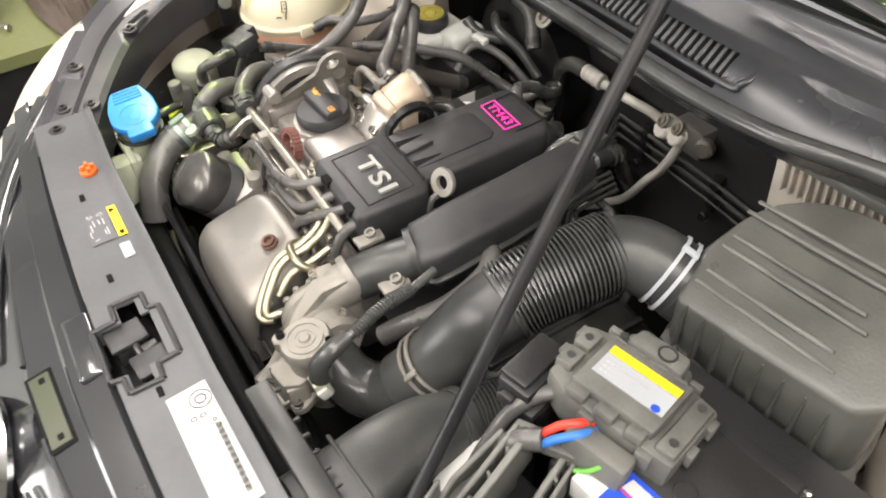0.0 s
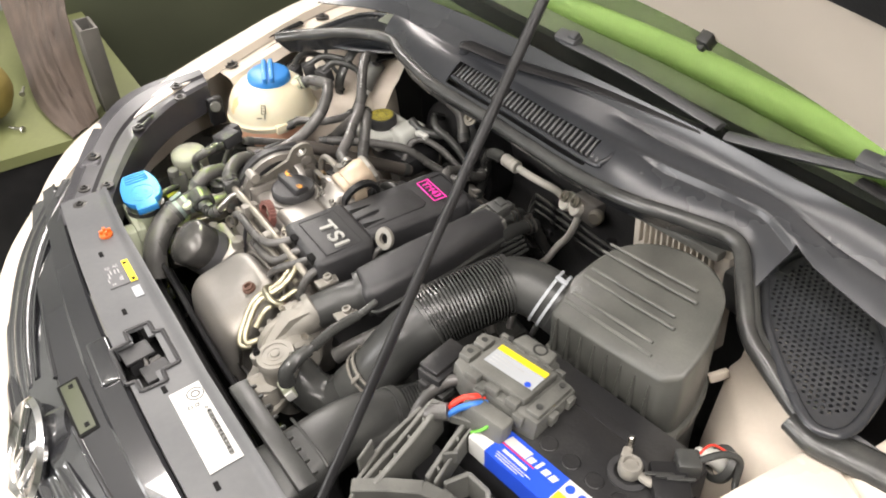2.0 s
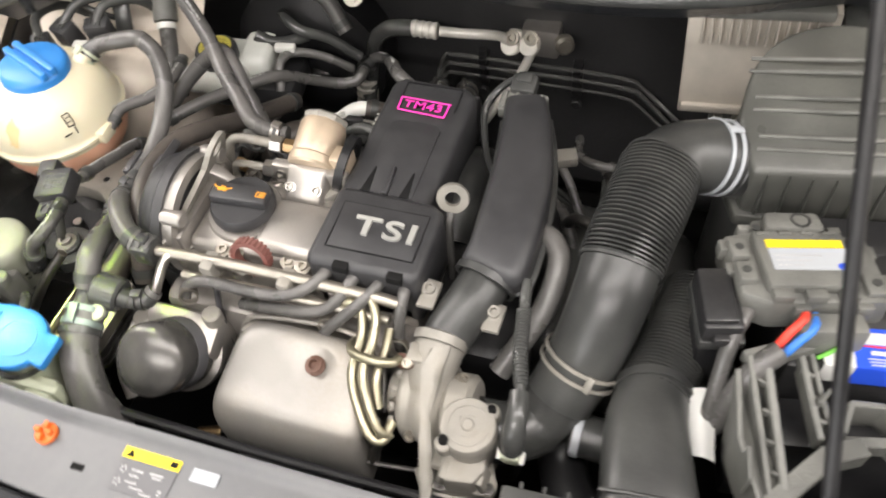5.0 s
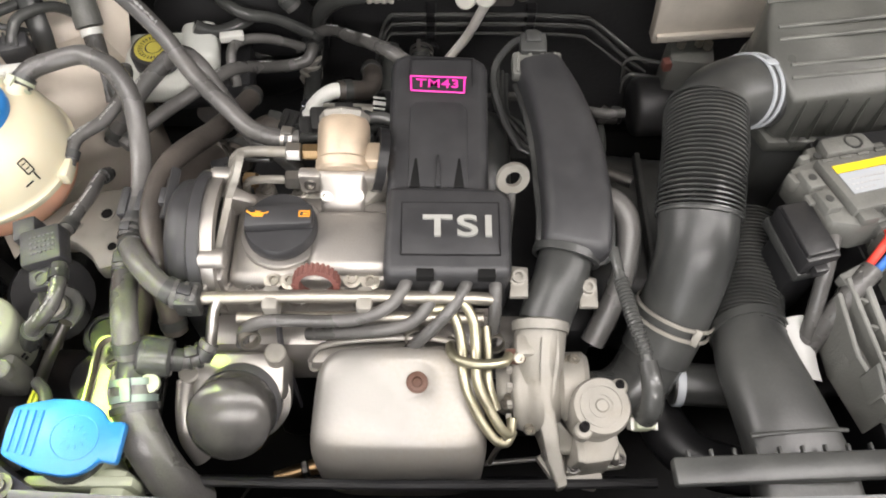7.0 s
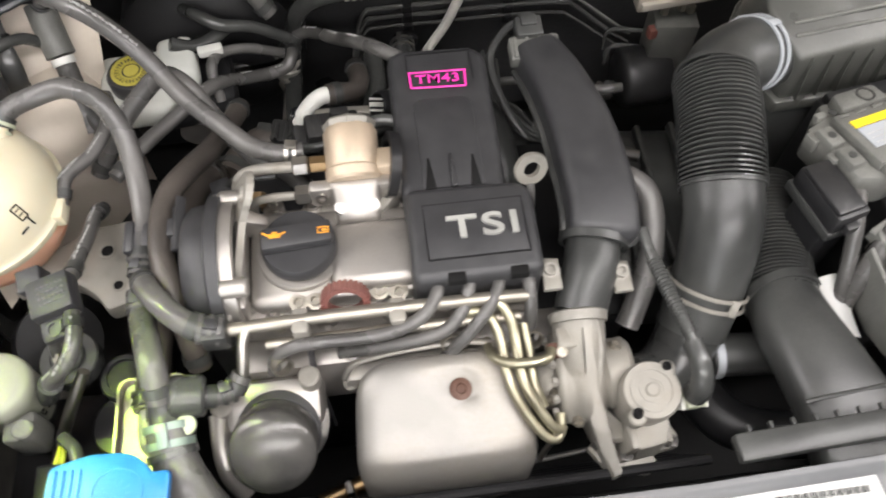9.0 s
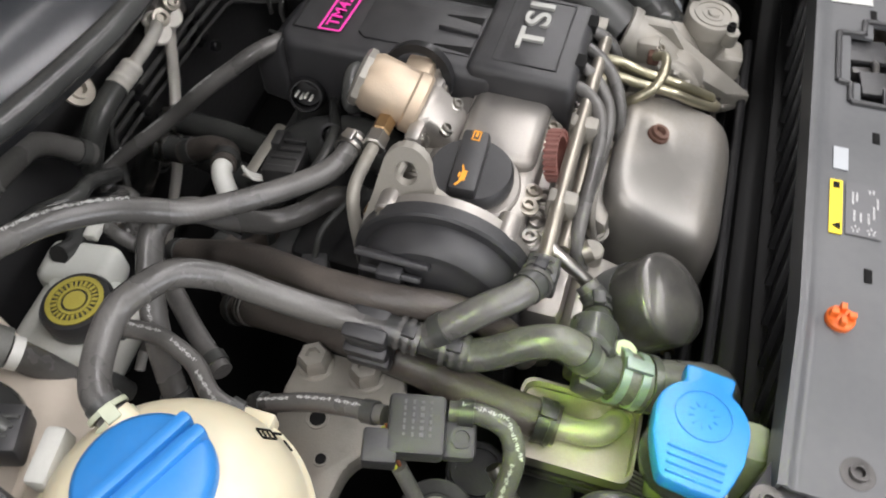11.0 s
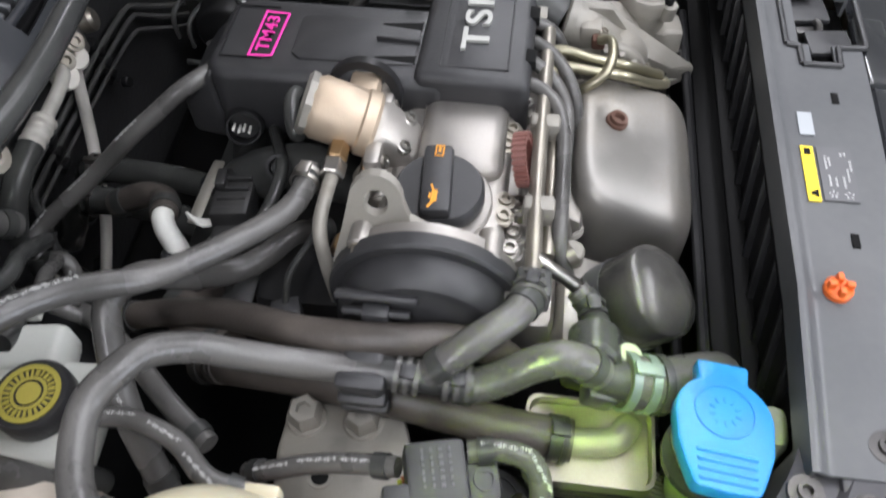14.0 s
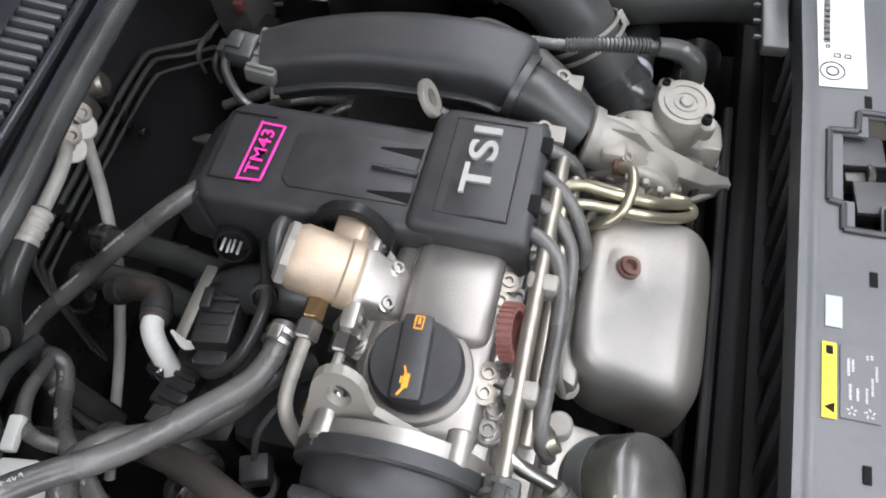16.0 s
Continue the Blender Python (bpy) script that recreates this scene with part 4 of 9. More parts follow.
    for x, y, w in ((-0.197, 0.017, 0.012), (-0.178, 0.018, 0.014), (-0.176, 0.015, 0.011), (-0.198, 0.012, 0.010), (-0.198, 0.006, 0.012), (-0.190, 0.002, 0.015), (-0.180, -0.001, 0.012), (-0.168, 0.005, 0.005), (-0.168, 0.002, 0.004)):
        for k in range(int(w / 0.002)):
            box(bm, (x - w / 2 + 0.002 * k, y, 0.7498), (0.0013, 0.0015 + 0.0004 * (k % 2), 0.0003), 0)
    part("print", bm, GREYINK, ac)
    part("small_label", box(bmesh.new(), (-0.136, 0.028, 0.7491), (0.026, 0.012, 0.0008), 0), PALEGREY, t, "small pale grey label")
    return t


CARR = carrier()
CARR.location += Vector((0.009, 0.002, 0.009))
o_ = thing("orange_plug", (-0.292, 0.028, 0.757), "small orange plastic adjuster plug", "plug")
bm_ = bmesh.new()
disc(bm_, (-0.292, 0.028, 0.755), 0.0105, 0.007, n=16)
part("base", bm_, ORANGE, o_)
bm_ = bmesh.new()
for k in range(4):
    box(bm_, (-0.292 + 0.006 * math.cos(k * 1.57), 0.028 + 0.006 * math.sin(k * 1.57), 0.764), (0.006, 0.0045, 0.008), 0.001, (0, 0, k * 90))
part("prong", bm_, ORANGE, o_)


def trim():
    t = thing("grille_trim", (0, -0.1, 0.7), "glossy black grille top trim of the car nose", "grille")

    def rule(u, v):
        front = 0.22 * abs(u) ** 1.8
        prof = [(-0.034, 0.744), (-0.040, 0.750), (-0.070, 0.747), (-0.074, 0.742), (-0.108, 0.736), (-0.112, 0.728), (-0.150, 0.706), (-0.158, 0.69), (-0.176, 0.655), (-0.185, 0.60)]
        y, z = prof[v]
        k = min(1, v / 6)
        return Vector((u, y + (0.10 * u * u) * (1 - k) + front * k, z - 0.12 * u * u * k))

    part("trim_panel", sheet(bmesh.new(), span(-0.52, 0.52, 52), list(range(10)), rule, None, thick=0.003), GLOSS, t, "", 24)
    for s in (-1, 1):
        for y, z in ((-0.160, 0.683), (-0.172, 0.660), (-0.182, 0.632)):
            pts = [(s * x, y + 0.22 * abs(x) ** 1.8 - 0.008, z - 0.12 * x * x) for x in (0.06, 0.15, 0.25, 0.35, 0.45)]
            part("grille_bar", tube(bmesh.new(), pts, 0.008, 8, 5, flat=0.5), GLOSS, t)
    part("recess_rim", box(bmesh.new(), (0.026, -0.097, 0.7366), (0.104, 0.029, 0.006), 0.002, (8, 0, 2)), INK, t, "black recess edge")
    part("trim_recess", box(bmesh.new(), (0.026, -0.097, 0.7384), (0.094, 0.021, 0.004), 0.001, (8, 0, 2)), OLIVE, t, "olive-tinted recess in the trim")
    for x, y in ((-0.012, -0.0965), (0.064, -0.0945)):
        part("recess_hole", box(bmesh.new(), (x, y, 0.7410), (0.007, 0.006, 0.001), 0, (8, 0, 2)), INK, t)
    part("latch_bump", box(bmesh.new(), (-0.022, -0.047, 0.7475), (0.092, 0.032, 0.014), 0.006, (4, 0, 0), 4), GLOSS, t, "glossy raised boss beside the latch")
    part("emblem_hump", tube(bmesh.new(), [(0.024, -0.105, 0.717), (0.016, -0.128, 0.704), (0.006, -0.146, 0.690)], (0.034, 0.040), 20, 5, flat=0.6), GLOSS, t, "glossy hump behind the emblem")
    for s in (-1, 1):
        pts = [(s * x + 0.004, -0.112 + 0.22 * abs(x) ** 1.8 + 0.02 * x, 0.735 - 0.10 * x * x) for x in (0.05, 0.12, 0.22, 0.34, 0.46)]
        part("crest_line", tube(bmesh.new(), pts, 0.0035, 8, 5), GLOSS, t)
    bm = bmesh.new()
    lathe(bm, [(0.057, 0), (0.067, 0), (0.070, 0.006), (0.064, 0.012), (0.058, 0.006), (0.057, 0)], (0.002, -0.170, 0.677), (0, -0.85, 0.52), 48)
    for x0, x1, z0, z1 in ((-0.040, -0.018, 0.042, -0.042), (0.040, 0.018, 0.042, -0.042), (-0.018, 0.0, -0.042, 0.004), (0.018, 0.0, -0.042, 0.004)):
        tube(bm, [(0.002 + x0, -0.175 + 0.52 * z0, 0.680 + 0.85 * z0), (0.002 + x1, -0.175 + 0.52 * z1, 0.680 + 0.85 * z1)], 0.0055, 8, 2)
    ring = part("emblem_ring", bm, CHROME, t, "round chrome emblem")
    bm = bmesh.new()
    disc(bm, (0.002, -0.168, 0.676), 0.059, 0.005, (0, -0.85, 0.52), n=40)
    part("emblem_disc", bm, GLOSS, ring)
    return t


trim()


def corner_plate(s):
    t = thing("corner_bracket", (-0.5 * s, 0.12, 0.76), "dark metal bracket between lock carrier and fender", "bracket", "front corner brackets")
    outer = through_points([(-0.37, -0.040, 0.746), (-0.45, -0.006, 0.752), (-0.520, 0.034, 0.764), (-0.610, 0.095, 0.782), (-0.668, 0.165, 0.797), (-0.690, 0.245, 0.803), (-0.688, 0.33, 0.804)], 24)
    inner = through_points([(-0.405, 0.062, 0.744), (-0.437, 0.078, 0.748), (-0.495, 0.118, 0.760), (-0.548, 0.163, 0.772), (-0.602, 0.24, 0.785), (-0.635, 0.33, 0.792)], 24)

    def rule(u, v):
        a, b = inner[round(u * 24)], outer[round(u * 24)]
        k = [0, 0.0, 0.10, 0.36, 0.42, 0.72, 0.78, 1.0][v]
        p = a.lerp(b, k)
        z = [-0.06, -0.004, 0.0, 0.0, 0.005, 0.005, 0.001, -0.003][v]
        return Vector((p.x * s, p.y, p.z + z))
    part("plate", sheet(bmesh.new(), [i / 24 for i in range(25)], list(range(8)), rule, thick=0.002), CORNER, t, "", 22)
    for x, y, z in ((-0.443, 0.068, 0.753), (-0.452, 0.032, 0.7555), (-0.408, 0.014, 0.7545), (-0.521, 0.070, 0.772), (-0.60, 0.262, 0.795), (-0.637, 0.269, 0.802), (-0.56, 0.165, 0.780)):
        bolt(t, (x * s, y, z), (0, 0, 1), 0.0060, 0.005, DARKBOLT, 1.9)
    bm = bmesh.new()
    box(bm, (-0.525 * s, 0.070, 0.762), (0.060, 0.046, 0.016), 0.007, (0, 0, -35 * s), 4, 0.25)
    part("raised_seat", bm, CORNER, t)
    part("raised_seat", box(bmesh.new(), (-0.425 * s, 0.022, 0.749), (0.06, 0.045, 0.007), 0.003), CORNER, t)
    part("plate_slot", box(bmesh.new(), (-0.575 * s, 0.185, 0.788), (0.010, 0.040, 0.0015), 0.0005, (0, 0, 38 * s)), INK, t)


corner_plate(1)
corner_plate(-1)


def headlamp(s):
    t = thing("headlamp", (-0.5 * s, -0.05, 0.68), "dark glossy headlamp of the car nose", "headlamp", "headlamps")

    def rule(u, v):
        p = glide([(-0.070, -0.172, 0.670), (-0.157, -0.166, 0.681), (-0.250, -0.148, 0.691), (-0.40, -0.096, 0.707), (-0.515, -0.012, 0.738)], 10)[round(u * 40)]
        q = glide([(-0.085, -0.132, 0.716), (-0.18, -0.115, 0.722), (-0.285, -0.085, 0.730), (-0.39, -0.035, 0.741), (-0.50, 0.048, 0.757)], 10)[round(u * 40)]
        r = q.lerp(p, v)
        return Vector((r.x * s, r.y, r.z + 0.007 * math.sin(math.pi * v) + 0.0022 * math.cos(6 * math.pi * v)))
    part("lens", sheet(bmesh.new(), [i / 40 for i in range(41)], span(0, 1, 24), rule, thick=0.003), GLOSS, t, "glossy dark lens")
    part("housing", tube(bmesh.new(), [(-0.26 * s, -0.10, 0.66), (-0.36 * s, -0.06, 0.66), (-0.5 * s, 0.01, 0.68)], 0.05, 12, 5), DEEP, t)


headlamp(1)
headlamp(-1)

# radiator behind the carrier
r_ = thing("radiator", (0, 0.09, 0.5), "dark radiator with plastic tanks and ribbed shroud", "radiator")
# Core and top tank are coloured for the shade behind the carrier.
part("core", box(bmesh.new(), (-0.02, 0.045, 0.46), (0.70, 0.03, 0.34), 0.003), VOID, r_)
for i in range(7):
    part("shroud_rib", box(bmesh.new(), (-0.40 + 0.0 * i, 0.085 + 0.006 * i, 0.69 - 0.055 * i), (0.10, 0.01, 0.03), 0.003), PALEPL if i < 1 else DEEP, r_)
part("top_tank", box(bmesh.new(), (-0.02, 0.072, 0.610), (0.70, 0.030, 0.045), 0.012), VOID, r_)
for i in range(5):
    part("shroud_ridge", tube(bmesh.new(), [(-0.34, 0.098 + 0.012 * i, 0.655 - 0.045 * i), (-0.1, 0.096 + 0.012 * i, 0.650 - 0.045 * i), (0.14, 0.098 + 0.012 * i, 0.655 - 0.045 * i)], 0.005, 8, 4), DEEP, r_)
# Tank's pale green colour includes the green light falling on it.
part("end_tank", box(bmesh.new(), (-0.375, 0.075, 0.52), (0.035, 0.05, 0.36), 0.01), PALEPL, r_, "ribbed pale side tank coloured as lit green")


# ---- engine ----
def engine():
    t = thing("engine", (-0.1, 0.35, 0.3), "dusty four-cylinder engine with cast aluminium cam cover", "engine")
    bm = bmesh.new()
    box(bm, (-0.10, 0.37, 0.48), (0.40, 0.24, 0.38), 0.02)
    part("block", bm, DEEP, t, "black engine block")
    # cam cover, with two steps and a flange
    bm = bmesh.new()
    prism(bm, [(-0.306, 0.262), (-0.01, 0.262), (-0.01, 0.372), (-0.10, 0.376), (-0.12, 0.392), (-0.306, 0.392)], 0.655, 0.722, 0.006)
    prism(bm, [(-0.285, 0.272), (-0.09, 0.272), (-0.09, 0.362), (-0.13, 0.372), (-0.285, 0.382)], 0.715, 0.742, 0.012, 3)
    prism(bm, [(-0.206, 0.278), (-0.118, 0.278), (-0.118, 0.352), (-0.206, 0.352)], 0.735, 0.753, 0.012, 3)
    prism(bm, [(-0.300, 0.268), (-0.286, 0.268), (-0.286, 0.386), (-0.300, 0.386)], 0.70, 0.750, 0.004)
    disc(bm, (-0.233, 0.326, 0.735), 0.043, 0.014, n=32)
    part("cam_cover", bm, ALU, t, "grey cast aluminium cam cover")
    for x, y in ((-0.292, 0.283), (-0.292, 0.372), (-0.262, 0.392), (-0.205, 0.385), (-0.262, 0.266), (-0.245, 0.264), (-0.215, 0.264), (-0.15, 0.264), (-0.10, 0.264), (-0.128, 0.385)):
        bm = bmesh.new()
        disc(bm, (x, y, 0.712), 0.0115, 0.014, n=16)
        part("boss", bm, ALU, t)
        bolt(t, (x, y, 0.726), (0, 0, 1), 0.0065, 0.006, STEEL, 1.3)
    bm = bmesh.new()
    prism(bm, [(-0.130, 0.396), (-0.130, 0.380), (-0.148, 0.362), (-0.186, 0.352), (-0.204, 0.365), (-0.235, 0.371), (-0.228, 0.394), (-0.207, 0.406), (-0.182, 0.394)], 0.715, lambda x, y: 0.738 + 0.16 * max(0.0, x + 0.215), 0.004, 2)
    part("pump_foot", bm, ALU_LIGHT, t, "pale cast foot under the fuel pump")
    bolt(t, (-0.220, 0.380, 0.738), (0, 0, 1), 0.0062, 0.006, STEEL, 1.5)
    bolt(t, (-0.146, 0.385, 0.750), (-0.4, 0.2, 0.9), 0.0070, 0.010, STEEL, 1.3)
    for x, y in ((-0.142, 0.274), (-0.160, 0.277), (-0.222, 0.274), (-0.238, 0.274)):
        bolt(t, (x, y, 0.738), (0, -0.2, 1), 0.0058, 0.005, DULLSTEEL, 1.6)
    # timing cover drum
    hub = Vector((0, 0.327, 0.722))
    bm = bmesh.new()
    lathe(bm, [(0, 0), (0.046, 0), (0.050, 0.003), (0.060, 0.004), (0.0655, 0.010), (0.067, 0.020), (0.067, 0.05), (0, 0.05)], hub + Vector((-0.345, 0, 0)), (1, 0, 0), 56)
    lathe(bm, [(0.064, 0), (0.0745, 0), (0.0765, 0.002), (0.0765, 0.013), (0.064, 0.013)], hub + Vector((-0.316, 0, 0)), (1, 0, 0), 56)
    prism(bm, [(-0.340, 0.262), (-0.300, 0.258), (-0.300, 0.396), (-0.340, 0.392)], 0.50, 0.722, 0.006)
    part("timing_cover", bm, COVER, t, "round dusty black timing cover")
    bm = bmesh.new()
    lathe(bm, [(0.060, 0), (0.0720, 0), (0.0720, 0.012), (0.060, 0.012), (0.060, 0)], hub + Vector((-0.303, 0, 0)), (1, 0, 0), 56)
    part("timing_flange", bm, ALU, t, "pale aluminium flange")
    for y, z in ((0.376, 0.770), (0.280, 0.768)):
        c = Vector((-0.305, y, z + 0.003))
        bm = bmesh.new()
        disc(bm, c, 0.0095, 0.026, (1, 0, 0), n=16)
        part("flange_boss", bm, ALU, t)
        bolt(t, c, (-1, 0, 0), 0.006, 0.007, DULLSTEEL, 1.3)
    # cast lug with the lifting eye, standing on the flange
    lug = bmesh.new()
    tip = (0.366, 0.796)
    outer = [(0.400, 0.748), (0.392, 0.775)] + [(tip[0] + 0.0205 * math.cos(radians(20 + 20 * k)), tip[1] + 0.0205 * math.sin(radians(20 + 20 * k))) for k in range(9)] + [(0.336, 0.774), (0.300, 0.768), (0.270, 0.752), (0.262, 0.735), (0.30, 0.735), (0.36, 0.735)]
    turns = sorted({round(math.atan2(q[1] - tip[1], q[0] - tip[0]), 4) for q in outer} | {round(radians(9 * k - 180), 4) for k in range(40)})

    def reach(a):
        best = 0.0
        for p, q in zip(outer, outer[1:] + outer[:1]):
            d, e = Vector((math.cos(a), math.sin(a))), Vector((q[0] - p[0], q[1] - p[1]))
            det = d.x * -e.y + e.x * d.y
            if abs(det) > 1e-9:
                w = Vector((p[0] - tip[0], p[1] - tip[1]))
                s, u = (w.x * -e.y + e.x * w.y) / det, (d.x * w.y - d.y * w.x) / det
                if s > 0 and -1e-6 <= u <= 1 + 1e-6:
                    best = max(best, s)
        return best
    order = [(tip[0] + reach(a) * math.cos(a), tip[1] + reach(a) * math.sin(a)) for a in turns]
    hole = [(tip[0] + 0.0095 * math.cos(a), tip[1] + 0.0095 * math.sin(a)) for a in turns]
    lean = lambda y, z, d: Vector((-0.296 + 0.45 * (z - 0.752) + d, y, z))
    layers = [[lug.verts.new(lean(y, z, d)) for y, z in loop] for loop, d in ((order, -0.0035), (hole, -0.0035), (hole, 0.0035), (order, 0.0035))]
    for a, b in zip(layers, layers[1:] + layers[:1]):
        for k in range(len(order)):
            lug.faces.new((a[k], a[(k + 1) % len(order)], b[(k + 1) % len(order)], b[k]))
    part("lifting_eye", lug, ALU_LIGHT, t, "cast lug with lifting eye")
    bm = bmesh.new()
    prism(bm, [(-0.298, 0.372), (-0.262, 0.366), (-0.262, 0.356), (-0.298, 0.350)], 0.735, lambda x, y: 0.778 - 0.75 * (x + 0.298), 0.003)
    part("lug_gusset", bm, ALU, t, "cast gusset behind the lug")
    bm = bmesh.new()
    disc(bm, (-0.306, 0.268, 0.728), 0.012, 0.024, (-0.2, -0.2, 1), n=20)
    part("corner_post", bm, ALU_LIGHT, t)
    # small boltheads along the front of the cover and the red-brown sensor ring
    bm = bmesh.new()
    hub, turn = Vector((-0.192, 0.2615, 0.7575)), Vector((0, -0.97, 0.24))
    band(bm, hub, turn, 0.0165, 0.010, 0.005, 40)
    for k in range(26):
        a = 2 * math.pi * k / 26
        c = axis_matrix(hub, turn) @ Vector((0.0215 * math.cos(a), 0.0215 * math.sin(a), 0))
        part("ring_rib", tube(bmesh.new(), [c - turn * 0.006, c + turn * 0.006], 0.0018, 6, 1), REDBROWN, t)
    part("sensor_ring", bm, REDBROWN, t, "ribbed red-brown plastic plug")
    # rear of head: intake manifold, dark
    bm = bmesh.new()
    box(bm, (-0.12, 0.55, 0.55), (0.36, 0.10, 0.12), 0.03)
    part("intake_manifold", bm, PLASTIC, t, "black plastic intake manifold")
    for i in range(3):
        x = -0.165 + i * 0.075
        part("intake_runner", tube(bmesh.new(), [(x, 0.40, 0.66), (x, 0.46, 0.69), (x, 0.53, 0.66), (x, 0.56, 0.58)], 0.024, 12, 5), PLASTIC, t)
    # lower front: exhaust side castings
    bm = bmesh.new()
    box(bm, (-0.14, 0.245, 0.64), (0.34, 0.04, 0.10), 0.012)
    part("front_casting", bm, ALU, t)
    bm = bmesh.new()
    box(bm, (-0.275, 0.205, 0.655), (0.095, 0.05, 0.055), 0.010, (20, 0, 0))
    box(bm, (-0.315, 0.175, 0.635), (0.03, 0.07, 0.05), 0.008, (20, 0, 0))
    part("filter_housing", bm, ALU, t, "cast oil filter housing")
    for x, y, z in ((-0.237, 0.214, 0.694), (-0.322, 0.150, 0.66), (-0.325, 0.20, 0.675)):
        bm = bmesh.new()
        disc(bm, (x, y, z - 0.012), 0.011, 0.018, n=14)
        part("boss", bm, ALU_LIGHT, t)
    return t


ENGINE = engine()


def oil_cap():
    t = thing("oil_filler_cap", (-0.233, 0.326, 0.749), "black oil filler cap with orange symbols", "cap")
    bm = bmesh.new()
    lathe(bm, [(0, 0), (0.034, 0), (0.0365, 0.003), (0.0365, 0.012), (0.034, 0.016), (0, 0.017)], (-0.233, 0.326, 0.749), n=40)
    part("disc", bm, COVER, t)
    bm = bmesh.new()
    box(bm, (-0.233, 0.3275, 0.770), (0.068, 0.024, 0.014), 0.004, (0, 0, 4))
    part("grip", bm, COVER, t, "raised finger bar")
    bm = bmesh.new()
    box(bm, (-0.253, 0.327, 0.7772), (0.011, 0.0045, 0.0006), 0)
    box(bm, (-0.261, 0.329, 0.7772), (0.008, 0.0018, 0.0006), 0, (0, 0, -30))
    box(bm, (-0.2455, 0.329, 0.7772), (0.007, 0.0015, 0.0006), 0, (0, 0, 25))
    box(bm, (-0.253, 0.3305, 0.7772), (0.005, 0.0015, 0.0006), 0)
    part("oil_can_symbol", bm, ORANGEINK, t, "orange oil can symbol")
    bm = bmesh.new()
    for dx, dy, w, h in ((0, 0.003, 0.011, 0.0012), (0, -0.003, 0.011, 0.0012), (0.005, 0, 0.0012, 0.007), (-0.005, 0, 0.0012, 0.007), (0.001, 0, 0.005, 0.002)):
        box(bm, (-0.207 + dx, 0.3285 + dy, 0.7772), (w, h, 0.0006), 0)
    part("book_symbol", bm, ORANGEINK, t, "orange handbook symbol")


oil_cap()


def engine_cover():
    t = thing("engine_cover", (-0.07, 0.4, 0.72), "black plastic engine cover with raised letters", "engine cover")
    bm = bmesh.new()
    prism(bm, [(-0.128, 0.335), (-0.024, 0.335), (-0.020, 0.54), (-0.035, 0.553), (-0.115, 0.556), (-0.129, 0.545)], 0.690, lambda x, y: 0.771 - 0.03 * max(0, (y - 0.48)) , 0.010, 3)
    prism(bm, [(-0.128, 0.262), (-0.004, 0.262), (-0.002, 0.352), (-0.016, 0.362), (-0.126, 0.364)], 0.695, lambda x, y: 0.778 + 0.02 * (y - 0.31), 0.009, 3)
    prism(bm, [(-0.128, 0.548), (-0.021, 0.540), (-0.028, 0.580), (-0.044, 0.590), (-0.106, 0.592), (-0.122, 0.586)], 0.680, lambda x, y: 0.767 - 1.25 * max(0.0, y - 0.551), 0.006, 3)
    part("shell", bm, COVER, t)
    # raised spine behind the badge, with a short centre ridge
    bm = bmesh.new()
    prism(bm, [(-0.106, 0.366), (-0.045, 0.366), (-0.045, 0.470), (-0.052, 0.478), (-0.099, 0.478), (-0.106, 0.470)], 0.764, 0.7718, 0.0008, 2)
    part("raised_field", bm, COVER, t)
    bm = bmesh.new()
    prism(bm, [(-0.0785, 0.364), (-0.0725, 0.364), (-0.0745, 0.404), (-0.0765, 0.404)], 0.770, 0.7765, 0.001, 1)
    part("centre_ridge", bm, COVER, t)
    for x in (-0.0985, -0.0535):
        bm = bmesh.new()
        prism(bm, [(x - 0.006, 0.365), (x + 0.005, 0.365), (x + 0.001, 0.402), (x - 0.001, 0.402)], 0.768, 0.7722, 0.0004, 1)
        part("wedge_notch", bm, INK, t, "dark wedge notch")
    bm = bmesh.new()
    lathe(bm, [(0.026, 0), (0.034, 0), (0.034, 0.010), (0.026, 0.010), (0.026, 0)], (-0.132, 0.405, 0.762), (-1, 0, 0.25), 28)
    part("pump_port_arch", bm, DEEP, t, "dark arch over the pump port")
    bm = bmesh.new()
    for dx, dy, sx, sy in ((0, 0.030, 0.096, 0.0012), (0, -0.030, 0.096, 0.0012), (-0.048, 0, 0.0012, 0.06), (0.048, 0, 0.0012, 0.06)):
        box(bm, (-0.063 + dx, 0.312 + dy, 0.7782), (sx, sy, 0.0012), 0)
    part("groove", bm, DEEP, t, "fine groove lines")
    bm = bmesh.new()
    for dx, dy, sx, sy in ((-0.036, 0, 0.001, 0.04), (0.034, 0, 0.001, 0.04), (0, 0.02, 0.07, 0.001)):
        box(bm, (-0.072 + dx, 0.523 + dy, 0.7705), (sx, sy, 0.0012), 0)
    part("groove", bm, DEEP, t, "fine groove lines")
    part("pad", box(bmesh.new(), (-0.063, 0.312, 0.7765), (0.094, 0.058, 0.004), 0.001), COVER, t, "recessed badge field")
    lettering("lettering", "TSI", 0.0335, Matrix.Translation((-0.0550, 0.3125, 0.7800)), CREAMLETTER, t, 0.0016, "raised silver letters", 1.45)
    for x in (-0.087, -0.0285):
        part("slot", box(bmesh.new(), (x, 0.2640, 0.7715), (0.017, 0.010, 0.010), 0.001), INK, t, "dark clip slot")
    # hand-written pink mark
    bm = bmesh.new()
    c = Vector((-0.0765, 0.505, 0.7716))
